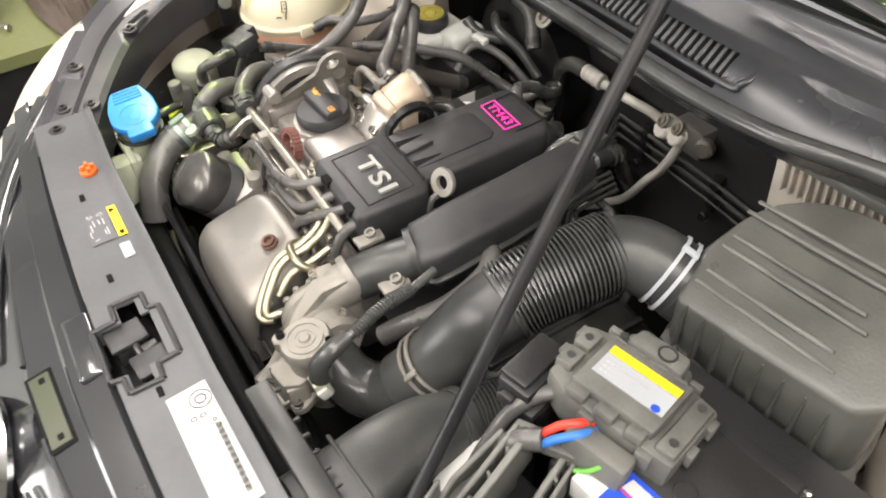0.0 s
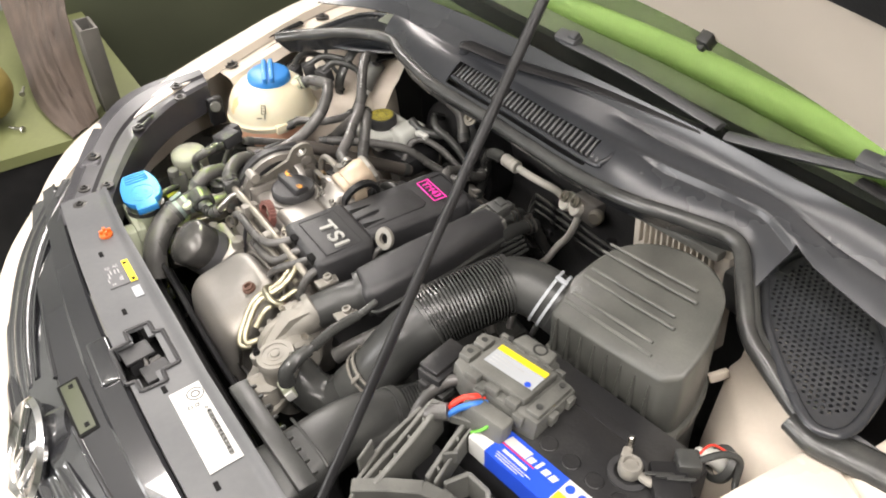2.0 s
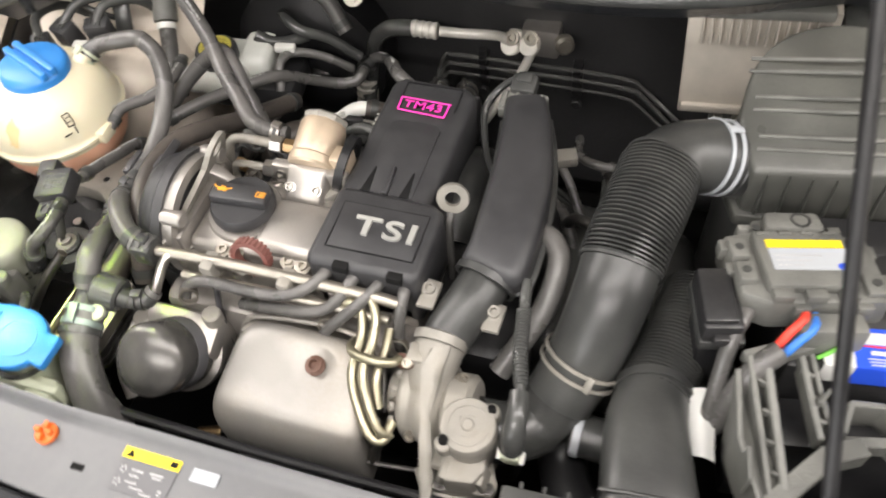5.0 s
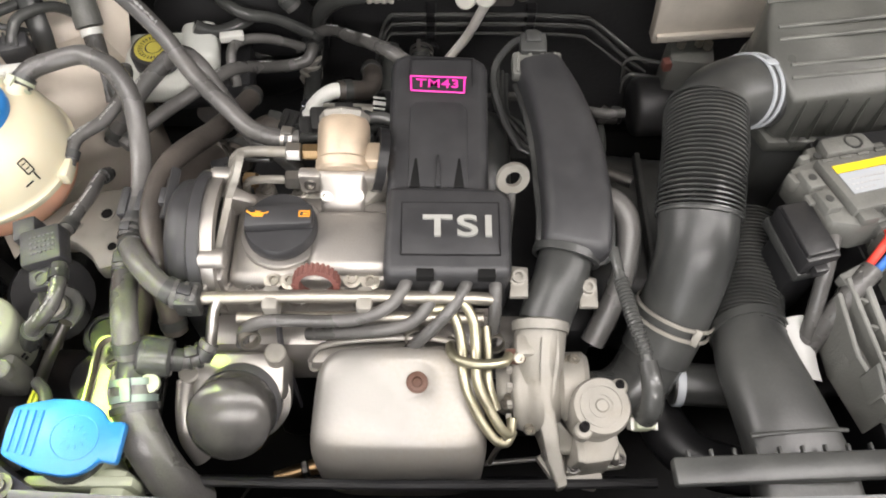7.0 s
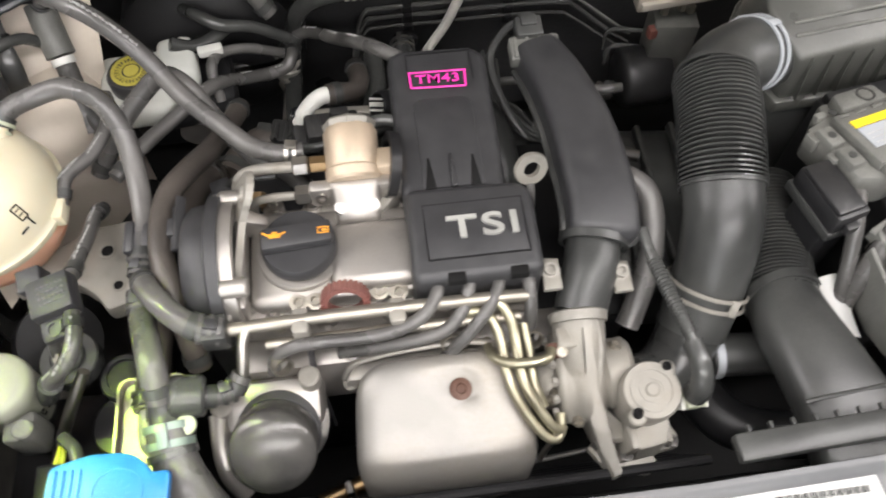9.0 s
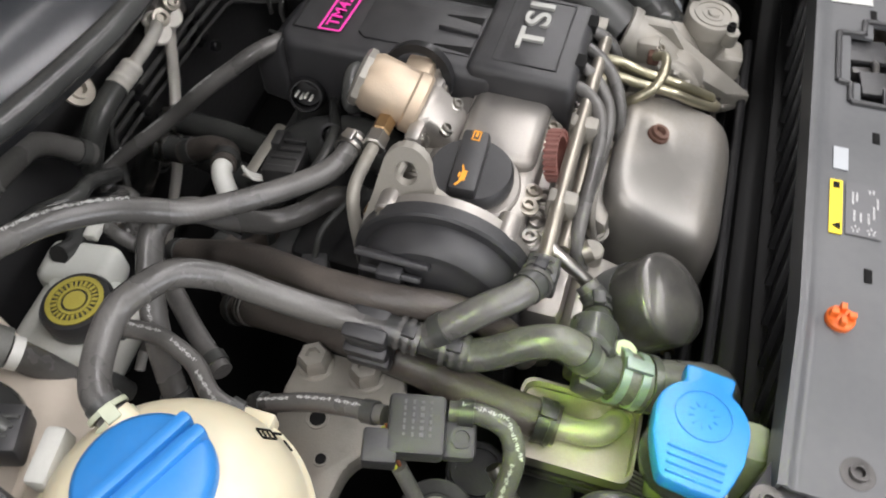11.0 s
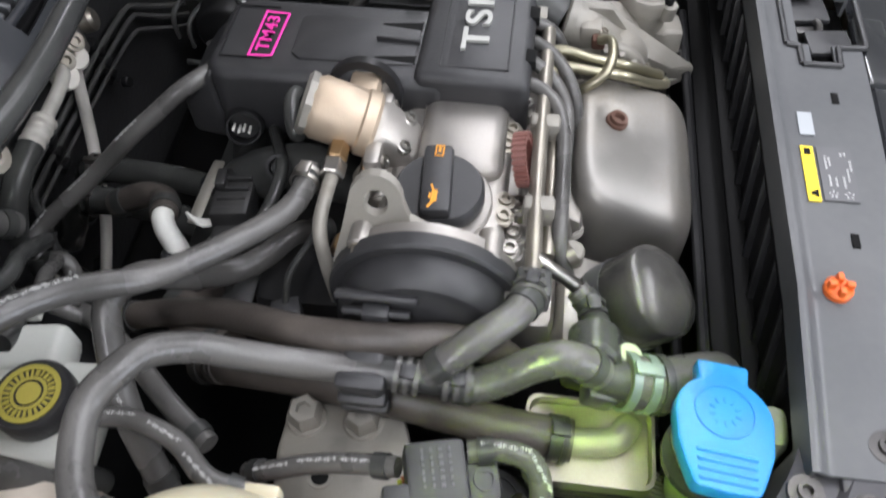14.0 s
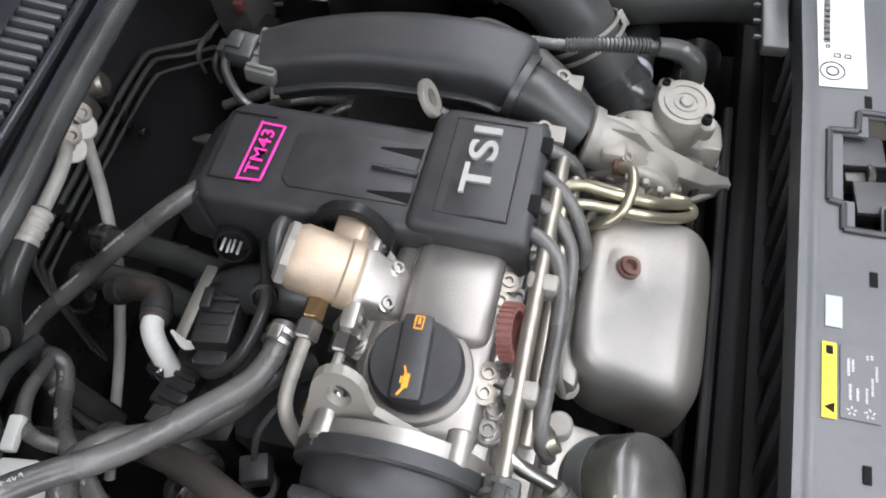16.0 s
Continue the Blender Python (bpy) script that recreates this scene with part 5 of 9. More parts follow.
    for a, b in (((-0.029, -0.010), (0.029, -0.013)), ((0.029, -0.013), (0.030, 0.009)), ((0.032, 0.009), (-0.031, 0.011)), ((-0.030, 0.011), (-0.029, -0.010))):
        tube(bm, [c + Vector((*a, 0)), c + Vector((*b, 0))], 0.0012, 6, 2, flat=0.5)
    part("marker_frame", bm, PINK, t, "pink hand-drawn frame")
    lettering("marker_writing", "TM43", 0.0165, Matrix.Translation((-0.0765, 0.5045, 0.7720)) @ pose(0, 0, 0, 0, 0, -1.5), PINK, t, 0.0006, "pink hand-written mark", 1.2)


engine_cover()


def pump():
    t = thing("high_pressure_fuel_pump", (-0.174, 0.40, 0.75), "bronze-tinted high pressure fuel pump", "fuel pump")
    ax = Vector((0, 0.93, 0.36)).normalized()
    base = Vector((-0.174, 0.388, 0.764))
    bm = bmesh.new()
    lathe(bm, [(0, 0), (0.026, 0), (0.0285, 0.003), (0.0285, 0.012), (0.0268, 0.014), (0.0272, 0.018), (0.0272, 0.050), (0.0250, 0.054), (0.024, 0.058), (0, 0.058)], base, ax, 36)
    part("barrel", bm, BRONZE, t)
    bm = bmesh.new()
    lathe(bm, [(0.022, 0), (0.0262, 0), (0.0268, 0.002), (0.0268, 0.006), (0.0235, 0.009), (0, 0.009)], base + ax * 0.055, ax, 8)
    part("end_cap", bm, ALU_LIGHT, t, "pale hexagonal end cap")
    bm = bmesh.new()
    box(bm, (-0.140, 0.402, 0.770), (0.024, 0.026, 0.026), 0.004)
    part("side_port", bm, BRONZE, t)
    bm = bmesh.new()
    prism(bm, [(-0.196, 0.352), (-0.152, 0.352), (-0.150, 0.376), (-0.140, 0.392), (-0.206, 0.392), (-0.198, 0.376)], 0.725, lambda x, y: 0.772 - 0.75 * max(0.0, 0.380 - y), 0.006, 3)
    box(bm, (-0.205, 0.384, 0.756), (0.03, 0.014, 0.03), 0.004)
    box(bm, (-0.142, 0.384, 0.756), (0.03, 0.014, 0.03), 0.004)
    part("pump_housing", bm, ALU, t, "cast aluminium pump housing")
    for x, y, z in ((-0.190, 0.362, 0.7585), (-0.158, 0.362, 0.7585)):
        bolt(t, (x, y, z), (0, -0.6, 0.8), 0.005, 0.005, STEEL, 1.4)
    for x in (-0.208, -0.139):
        bolt(t, (x, 0.379, 0.758), (0, -1, 0.3), 0.006, 0.006, STEEL, 1.3)
    for z, y in ((0.766, 0.413), (0.752, 0.387)):
        bm = bmesh.new()
        disc(bm, (-0.200, y, z), 0.009, 0.018, (-1, 0, 0), n=6)
        part("brass_union", bm, BRASS, t, "brass hose union")
        bm = bmesh.new()
        disc(bm, (-0.219, y, z), 0.0105, 0.016, (-1, 0, 0), n=6)
        part("steel_nut", bm, STEEL, t, "bright steel union nut")
    part("fuel_pipe", tube(bmesh.new(), [(-0.232, 0.413, 0.766), (-0.272, 0.413, 0.766), (-0.289, 0.411, 0.759), (-0.297, 0.408, 0.735), (-0.300, 0.405, 0.69)], 0.0058, 10, 8), ALU_LIGHT, t, "bent steel fuel pipe")
    part("fuel_pipe", tube(bmesh.new(), [(-0.232, 0.387, 0.752), (-0.262, 0.387, 0.752), (-0.278, 0.388, 0.742), (-0.284, 0.389, 0.70)], 0.0045, 8, 6), ALU_LIGHT, t, "bent steel fuel pipe")


pump()


def heat_shield():
    t = thing("heat_shield", (-0.11, 0.16, 0.6), "stamped bright steel exhaust heat shield", "heat shield")
    bm = bmesh.new()
    n, k = 72, 40
    rings = []
    for j in range(k + 1):
        f = j / k
        ang = f * math.pi * 0.5
        rings.append([])
        for i in range(n):
            a = 2 * math.pi * i / n
            e = 0.42
            cx = math.copysign(abs(math.cos(a)) ** e, math.cos(a))
            cy = math.copysign(abs(math.sin(a)) ** e, math.sin(a))
            rr = math.sin(ang) ** 0.30 if f < 1 else 1
            x = -0.112 + 0.085 * cx * rr * (1.0 - 0.05 * cy)
            y = 0.160 + 0.058 * cy * rr
            z = 0.646 + 0.062 * math.cos(ang) ** 0.36 + 0.30 * (y - 0.16) - (0.04 if f >= 1 else 0) - 0.25 * max(0, 0.13 - y)
            gap = math.hypot(x + 0.094, y - 0.179)
            dent = -0.004 * (1 - min(1, max(0, (gap - 0.014) / 0.006))) - 0.003 * math.exp(-(((x + 0.092) / 0.030) ** 2 + ((y - 0.160) / 0.030) ** 2))
            rings[-1].append(bm.verts.new((x, y, z + dent)))
    for a, b in zip(rings, rings[1:]):
        for i in range(n):
            q = (a[i], a[(i + 1) % n], b[(i + 1) % n], b[i])
            bm.faces.new(q)
    bmesh.ops.remove_doubles(bm, verts=bm.verts, dist=0.0004)
    part("shell", bm, SHIELD, t, "", 60)
    bm = bmesh.new()
    tube(bm, [(-0.205, 0.215, 0.675), (-0.19, 0.222, 0.698), (-0.13, 0.224, 0.712), (-0.07, 0.222, 0.715), (-0.035, 0.21, 0.70), (-0.022, 0.17, 0.66)], 0.0032, 8, 6)
    part("rolled_edge", bm, SHIELD, t)
    bm = bmesh.new()
    prism(bm, [(-0.205, 0.205), (-0.19, 0.235), (-0.06, 0.238), (-0.03, 0.222), (-0.03, 0.205)], 0.655, 0.692, 0.008)
    part("rear_lip", bm, SHIELD, t)
    bolt(t, (-0.094, 0.179, 0.7105), (0, -0.3, 1), 0.0085, 0.006, RUST, 1.25, "rusty shield bolt")
    bolt(t, (-0.197, 0.213, 0.675), (-0.5, 0.1, 0.8), 0.0075, 0.006, ALU_LIGHT, 1.4, "pale flange bolt")


heat_shield()


def oil_filter():
    t = thing("oil_filter", (-0.268, 0.155, 0.67), "black canister oil filter with scuffed domed end", "oil filter")
    ax = Vector((0.0, -0.62, 0.78)).normalized()
    end = Vector((-0.272, 0.136, 0.712))
    bm = bmesh.new()
    lathe(bm, [(0.036, 0), (0.0405, 0.004), (0.0405, 0.064), (0.0395, 0.0675), (0.0380, 0.0695), (0.032, 0.0735), (0.022, 0.0775), (0.010, 0.0795), (0, 0.0800)], end - ax * 0.076, ax, 48)
    part("canister", bm, FILTERMETAL, t, "", 60)
    bm = bmesh.new()
    band(bm, end - ax * 0.05, ax, 0.0407, 0.020, 0.0004, 48)
    part("printed_band", bm, DARKLABEL, t, "faded printed band")
    bm = bmesh.new()
    lathe(bm, [(0.030, 0), (0.047, 0.0), (0.047, 0.010), (0.040, 0.012)], end - ax * 0.088, ax, 32)
    part("seat_ring", bm, ALU, t, "cast filter seat")


oil_filter()


def dipstick():
    t = thing("dipstick", (0.0, 0.365, 0.72), "pale dipstick with ring handle", "dipstick")
    bm = bmesh.new()
    lathe(bm, [(0.0085, -0.003), (0.017, -0.003), (0.018, 0), (0.017, 0.003), (0.0085, 0.003), (0.0085, -0.003)], (0.0005, 0.372, 0.779), (0.2, -0.87, 0.4), 24)
    part("ring", bm, ALU_LIGHT, t)
    part("stem", tube(bmesh.new(), [(0.0, 0.364, 0.765), (0.0, 0.352, 0.745), (0.002, 0.34, 0.62)], 0.0045, 8, 4), RUBBER, t)


dipstick()


def fuel_rail():
    t = thing("coolant_pipe_rail", (-0.2, 0.25, 0.75), "pair of bright steel pipes along the cylinder head", "pipe")
    part("upper_pipe", tube(bmesh.new(), [(-0.302, 0.247, 0.752), (-0.20, 0.249, 0.754), (-0.06, 0.249, 0.753), (-0.022, 0.249, 0.750)], 0.0064, 12, 8), DULLSTEEL, t)
    part("lower_pipe", tube(bmesh.new(), [(-0.27, 0.236, 0.733), (-0.15, 0.237, 0.735), (-0.03, 0.236, 0.735)], 0.0055, 10, 8), DULLSTEEL, t)
    part("branch", tube(bmesh.new(), [(-0.284, 0.246, 0.752), (-0.289, 0.236, 0.748), (-0.291, 0.222, 0.738), (-0.293, 0.210, 0.728)], 0.0058, 10, 6), STEEL, t)
    for x in (-0.235, -0.145):
        bm = bmesh.new()
        box(bm, (x, 0.246, 0.746), (0.016, 0.026, 0.026), 0.004)
        part("saddle", bm, ALU_LIGHT, t, "steel saddle clip")
    for x in (-0.305,):
        bm = bmesh.new()
        box(bm, (x - 0.008, 0.246, 0.752), (0.024, 0.026, 0.026), 0.003)
        part("quick_connector", bm, PLASTIC, t, "black quick connector")


fuel_rail()
LEADS = ([(-0.104, 0.276, 0.758), (-0.107, 0.257, 0.759), (-0.121, 0.239, 0.754), (-0.148, 0.230, 0.746), (-0.182, 0.228, 0.743), (-0.215, 0.228, 0.744), (-0.242, 0.228, 0.741), (-0.262, 0.226, 0.727), (-0.268, 0.218, 0.708)],
         [(-0.073, 0.276, 0.756), (-0.076, 0.260, 0.757), (-0.084, 0.243, 0.748), (-0.100, 0.230, 0.737), (-0.124, 0.226, 0.730), (-0.149, 0.226, 0.724), (-0.178, 0.228, 0.716), (-0.205, 0.232, 0.704)],
         [(-0.045, 0.276, 0.757), (-0.048, 0.260, 0.757), (-0.057, 0.244, 0.752), (-0.072, 0.229, 0.742), (-0.089, 0.219, 0.726), (-0.104, 0.215, 0.702)],
         [(-0.019, 0.276, 0.756), (-0.019, 0.256, 0.754), (-0.019, 0.240, 0.740), (-0.020, 0.231, 0.715), (-0.020, 0.229, 0.695)])
for pts in LEADS:
    hose("ignition_lead", pts, 0.0064, "grey-black ignition lead leaving the engine cover", RUBBER, "cable", "ignition leads", 12)
for c_r, ax_r in (((-0.258, 0.218, 0.722), (0.5, -0.8, 0.3)), ((-0.098, 0.226, 0.716), (0.3, -0.9, 0.3)), ((-0.018, 0.222, 0.708), (0.1, -0.8, 0.5))):
    bm_ = bmesh.new()
    lathe(bm_, [(0.0085, -0.004), (0.0105, -0.004), (0.0105, 0.004), (0.0085, 0.004), (0.0085, -0.004)], c_r, ax_r, 20)
    single("lead_ring", bm_, DULLSTEEL, "small steel guide ring round an ignition lead", "ring", "lead guide rings")


# ---- turbocharger corner ----
TURBOPLAN = [(0.024, 0.232), (0.043, 0.232), (0.040, 0.190), (0.037, 0.160), (0.050, 0.112), (0.052, 0.094), (0.042, 0.090), (0.034, 0.116), (0.024, 0.150), (0.022, 0.190)]


def turbo():
    t = thing("turbocharger", (0.03, 0.17, 0.65), "pale cast turbocharger with wastegate actuator", "turbocharger")
    bm = bmesh.new()
    lathe(bm, [(0.015, -0.014), (0.026, -0.014), (0.029, -0.008), (0.029, 0.0), (0.039, 0.001), (0.044, 0.004), (0.045, 0.010), (0.0425, 0.013), (0.0425, 0.018), (0.046, 0.021), (0.047, 0.030), (0.044, 0.040), (0.037, 0.047), (0.029, 0.049), (0.019, 0.046)], (0.0, 0.190, 0.674), (1, 0, 0.12), 48)
    tube(bm, [(0.024, 0.188, 0.700), (0.025, 0.21, 0.716), (0.027, 0.236, 0.722)], (0.024, 0.026), 18, 5)
    part("compressor_housing", bm, ALU_LIGHT, t, "pale cast compressor housing", 50)
    bm = bmesh.new()
    lathe(bm, [(0.0255, 0), (0.0275, 0), (0.0285, 0.006), (0.0285, 0.009), (0.0255, 0.011)], (0.026, 0.226, 0.724), (0.05, 0.95, 0.25), 28)
    part("outlet_flange", bm, ALU_LIGHT, t)
    bm = bmesh.new()
    prism(bm, TURBOPLAN, 0.645, lambda x, y: max(0.662, 0.742 - 2.6 * max(0.0, 0.172 - y)), 0.003, 2)
    box(bm, (0.010, 0.208, 0.728), (0.020, 0.022, 0.020), 0.004)
    part("actuator_bracket", bm, ALU_LIGHT, t, "cast mounting arm")
    bm = bmesh.new()
    lathe(bm, [(0, 0.0), (0.026, 0.0), (0.028, -0.004), (0.028, -0.016), (0.026, -0.018), (0.0265, -0.060), (0.025, -0.064), (0.025, -0.104), (0, -0.104)], (0.078, 0.150, 0.730), (0, -0.1, 1), 32)
    for ex, ey in ((0.096, 0.170), (0.060, 0.130)):
        disc(bm, (ex, ey, 0.711 + 0.1 * (ey - 0.15)), 0.0085, 0.018, (0, -0.1, 1), 0.0015, 16)
    can = part("actuator_can", bm, ALU_LIGHT, t, "round pale actuator can")
    bm = bmesh.new()
    lathe(bm, [(0.0185, 0), (0.0205, 0), (0.0205, 0.0016), (0.0185, 0.0016), (0.0185, 0)], (0.078, 0.150, 0.7297), (0, -0.1, 1), 28)
    lathe(bm, [(0.0100, 0), (0.0118, 0), (0.0118, 0.0012), (0.0100, 0.0012), (0.0100, 0)], (0.078, 0.150, 0.7297), (0, -0.1, 1), 24)
    disc(bm, (0.078, 0.150, 0.7292), 0.0065, 0.003, (0, -0.1, 1))
    part("lid_ring", bm, ALU_LIGHT, can)
    for x, y in ((0.060, 0.130), (0.096, 0.170)):
        bolt(t, (x, y, 0.7295), (0, 0, 1), 0.004, 0.005, INK, 1.2, "small dark screw")
    bm = bmesh.new()
    prism(bm, [(0.050, 0.104), (0.110, 0.112), (0.112, 0.124), (0.100, 0.150), (0.056, 0.146)], 0.652, 0.664, 0.003)
    prism(bm, [(0.056, 0.122), (0.064, 0.106), (0.092, 0.110), (0.100, 0.126), (0.098, 0.152), (0.060, 0.152)], 0.640, 0.690, 0.004)
    box(bm, (0.060, 0.118, 0.676), (0.010, 0.020, 0.030), 0.003, (0, 12, 0))
    box(bm, (0.098, 0.124, 0.672), (0.008, 0.024, 0.026), 0.003, (0, -10, 0))
    prism(bm, [(0.024, 0.124), (0.040, 0.100), (0.080, 0.092), (0.090, 0.102), (0.078, 0.150), (0.060, 0.152)], 0.640, 0.650, 0.003)
    part("actuator_foot", bm, ALU_LIGHT, t, "cast actuator bracket")
    for x, y in ((0.104, 0.118), (0.058, 0.110)):
        bolt(t, (x, y, 0.664), (0, 0, 1), 0.0045, 0.006, DARKBOLT, 1.4)
    part("actuator_rod", tube(bmesh.new(), [(0.036, 0.126, 0.640), (-0.02, 0.122, 0.636), (-0.08, 0.117, 0.632)], 0.0026, 8, 4), DARKBOLT, t, "thin steel wastegate rod")
    bm = bmesh.new()
    disc(bm, (0.045, 0.185, 0.685), 0.034, 0.03, (1, 0, 0.1), 0.005, 28)
    part("inlet_flange", bm, ALU_LIGHT, t)
    for x, y, z, ax in ((-0.004, 0.166, 0.694, (-0.7, -0.5, 0.4)), (0.056, 0.200, 0.712, (0.4, 0.2, 0.8)), (0.016, 0.148, 0.676, (0, -0.8, 0.5))):
        bolt(t, (x, y, z), ax, 0.0055, 0.008, DULLSTEEL, 1.5)
    for k in range(7):
        a = radians(200 + 24 * k)
        bm = bmesh.new()
        disc(bm, Vector((-0.002, 0.190, 0.674)) + Vector((0, 0.040 * math.cos(a), -0.040 * math.sin(a))), 0.0046, 0.006, (-1, 0, -0.12), 0.001, 6)
        part("housing_bolt", bm, ALU_LIGHT, t)
    bm = bmesh.new()
    box(bm, (0.000, 0.200, 0.726), (0.020, 0.013, 0.013), 0.003)
    part("union", bm, RUST, t, "rust-brown union block")
    bolt(t, (0.003, 0.196, 0.732), (0, -0.5, 0.85), 0.0045, 0.004, DULLSTEEL, 1.2)
    bm = bmesh.new()
    plate(bm, [(0.030, 0.232), (0.042, 0.213), (0.034, 0.200), (0.015, 0.200), (0.000, 0.206), (0.010, 0.224)], 0.009, Matrix.Translation((0, 0, 0.728)), 0.003)
    part("outlet_ear", bm, ALU_LIGHT, t, "pale triangular cast ear")
    bm = bmesh.new()
    disc(bm, (0.024, 0.210, 0.7374), 0.0042, 0.0006, n=14)
    part("ear_hole", bm, INK, t)
    bm = bmesh.new()
    plate(bm, [(0.036, 0.155), (0.045, 0.158), (0.066, 0.130), (0.062, 0.120), (0.042, 0.121)], 0.008, Matrix.Translation((0, 0, 0.668)), 0.003)
    part("bracket_rib", bm, ALU_LIGHT, t, "cast triangular rib")
    bm = bmesh.new()
    disc(bm, (0.036, 0.126, 0.648), 0.0075, 0.012, (0, 0, 1), 0.001, 6)
    disc(bm, (0.036, 0.126, 0.632), 0.0060, 0.018, (0, 0, 1))
    part("rod_nut", bm, DARKBOLT, t, "dark steel rod nut")
    part("drop_pipe", tube(bmesh.new(), [(-0.016, 0.146, 0.697), (-0.010, 0.134, 0.694), (-0.012, 0.129, 0.684), (-0.018, 0.125, 0.660), (-0.022, 0.122, 0.635)], 0.0028, 8, 6), STEEL, t, "thin steel drain pipe")
    # zinc-plated oil and water pipes over the shield
    for pts in ([(-0.072, 0.249, 0.752), (-0.052, 0.246, 0.751), (-0.041, 0.230, 0.744), (-0.038, 0.206, 0.734), (-0.037, 0.174, 0.728), (-0.025, 0.152, 0.712), (-0.013, 0.137, 0.698), (-0.005, 0.136, 0.690), (-0.002, 0.150, 0.690)],
                [(-0.082, 0.243, 0.742), (-0.064, 0.240, 0.743), (-0.055, 0.226, 0.737), (-0.051, 0.205, 0.730), (-0.049, 0.174, 0.725), (-0.037, 0.150, 0.708), (-0.021, 0.131, 0.692), (-0.009, 0.128, 0.685), (-0.001, 0.140, 0.685)],
                [(-0.028, 0.230, 0.728), (-0.026, 0.206, 0.722), (-0.026, 0.178, 0.716), (-0.018, 0.156, 0.700)],
                [(-0.062, 0.226, 0.704), (-0.062, 0.207, 0.722), (-0.056, 0.195, 0.730), (-0.044, 0.189, 0.735), (-0.026, 0.187, 0.738), (-0.012, 0.190, 0.736), (-0.006, 0.199, 0.730)]):
        part("oil_pipe", tube(bmesh.new(), pts, 0.0049, 12, 8), ZINC, t, "zinc-plated steel pipe")


turbo()


def charge_pipe():
    t = thing("charge_air_duct", (0.05, 0.4, 0.7), "smooth black plastic charge air duct", "air duct")
    spine = glide([(0.040, 0.540, 0.746), (0.052, 0.49, 0.755), (0.062, 0.43, 0.758), (0.066, 0.36, 0.757), (0.065, 0.322, 0.752), (0.060, 0.296, 0.744)], 6)

    def section(grow, flat, drop):
        def rule(u, v):
            k = round(u * 30)
            d = (spine[min(k + 1, 30)] - spine[max(k - 1, 0)]).normalized()
            side = d.cross(Vector((0, 0, 1))).normalized()
            up = side.cross(d)
            a = 2 * math.pi * v
            near = min(1.0, math.sqrt(max(0.0, (1.0 - u) * 9)) + 0.05)
            w, h = (0.026 + 0.009 * min(1, 2 * u)) * (0.55 + 0.45 * near) + grow, flat * (0.30 + 0.70 * near)
            cx, cy = math.cos(a), math.sin(a)
            return spine[k] + side * (w * math.copysign(abs(cx) ** 0.46, cx)) + up * (h * math.copysign(abs(cy) ** 0.46, cy) - drop)
        return rule
    part("duct", sheet(bmesh.new(), [i / 30 for i in range(31)], span(0, 1, 36), section(0.0, 0.031, 0.0), thick=0.002), COVER, t, "", 60)
    part("edge_flange", sheet(bmesh.new(), [i / 30 for i in range(31)], span(0, 1, 36), section(0.0055, 0.0035, 0.006), thick=0.002), PLASTIC, t, "moulded seam flange", 60)
    bm = bmesh.new()
    tube(bm, [(0.054, 0.300, 0.742), (0.046, 0.275, 0.738), (0.036, 0.252, 0.730), (0.030, 0.236, 0.724)], (0.0275, 0.0255), 22, 6)
    part("lower_pipe", bm, PLASTIC, t, "dark straight pipe section", 60)
    bm = bmesh.new()
    band(bm, (0.0545, 0.302, 0.744), (0.25, 0.9, 0.25), 0.0305, 0.008, 0.004)
    part("joint_rim", bm, PLASTIC, t)
    for x, y, z in ((0.004, 0.272, 0.757), (0.073, 0.266, 0.748)):
        bm = bmesh.new()
        prism(bm, [(x - 0.009, y - 0.02), (x + 0.009, y - 0.02), (x + 0.010, y + 0.012), (x - 0.006, y + 0.014)], z - 0.012, z - 0.006, 0.001)
        part("ear", bm, ALU_LIGHT, t, "pale fixing ear")
        bolt(t, (x, y, z - 0.006), (0, -0.2, 1), 0.0065, 0.008, ALU_LIGHT, 1.35)
    bm = bmesh.new()
    box(bm, (0.036, 0.540, 0.762), (0.056, 0.030, 0.018), 0.003, (10, 0, 0))
    for dx in (-0.022, -0.008, 0.006, 0.020):
        box(bm, (0.036 + dx, 0.538, 0.772), (0.004, 0.026, 0.004), 0.001, (10, 0, 0))
    sensor = part("pressure_sensor", bm, GREYDUST, t, "dusty grey pressure sensor")
    bm = bmesh.new()
    box(bm, (0.032, 0.562, 0.772), (0.030, 0.026, 0.020), 0.003, (10, 0, 0))
    box(bm, (0.032, 0.566, 0.783), (0.018, 0.014, 0.006), 0.002, (10, 0, 0))
    box(bm, (0.032, 0.580, 0.770), (0.016, 0.014, 0.012), 0.003, (10, 0, 0))
    part("plug", bm, PLASTIC, sensor, "black locking plug")
    bolt(t, (0.058, 0.536, 0.770), (0, 0, 1), 0.005, 0.004, DULLSTEEL, 1.3)
    part("sensor_cable", tube(bmesh.new(), [(0.033, 0.575, 0.776), (0.008, 0.572, 0.765), (-0.012, 0.545, 0.745), (0.0, 0.50, 0.72), (0.02, 0.47, 0.70)], 0.0045, 8, 8), RUBBER_BLACK, t, "black sensor cable")


charge_pipe()
hose("breather_hose", [(0.078, 0.372, 0.742), (0.105, 0.368, 0.748), (0.122, 0.345, 0.742), (0.118, 0.30, 0.72), (0.10, 0.26, 0.70), (0.085, 0.235, 0.68)], 0.0125, "bent black breather hose beside the charge duct")


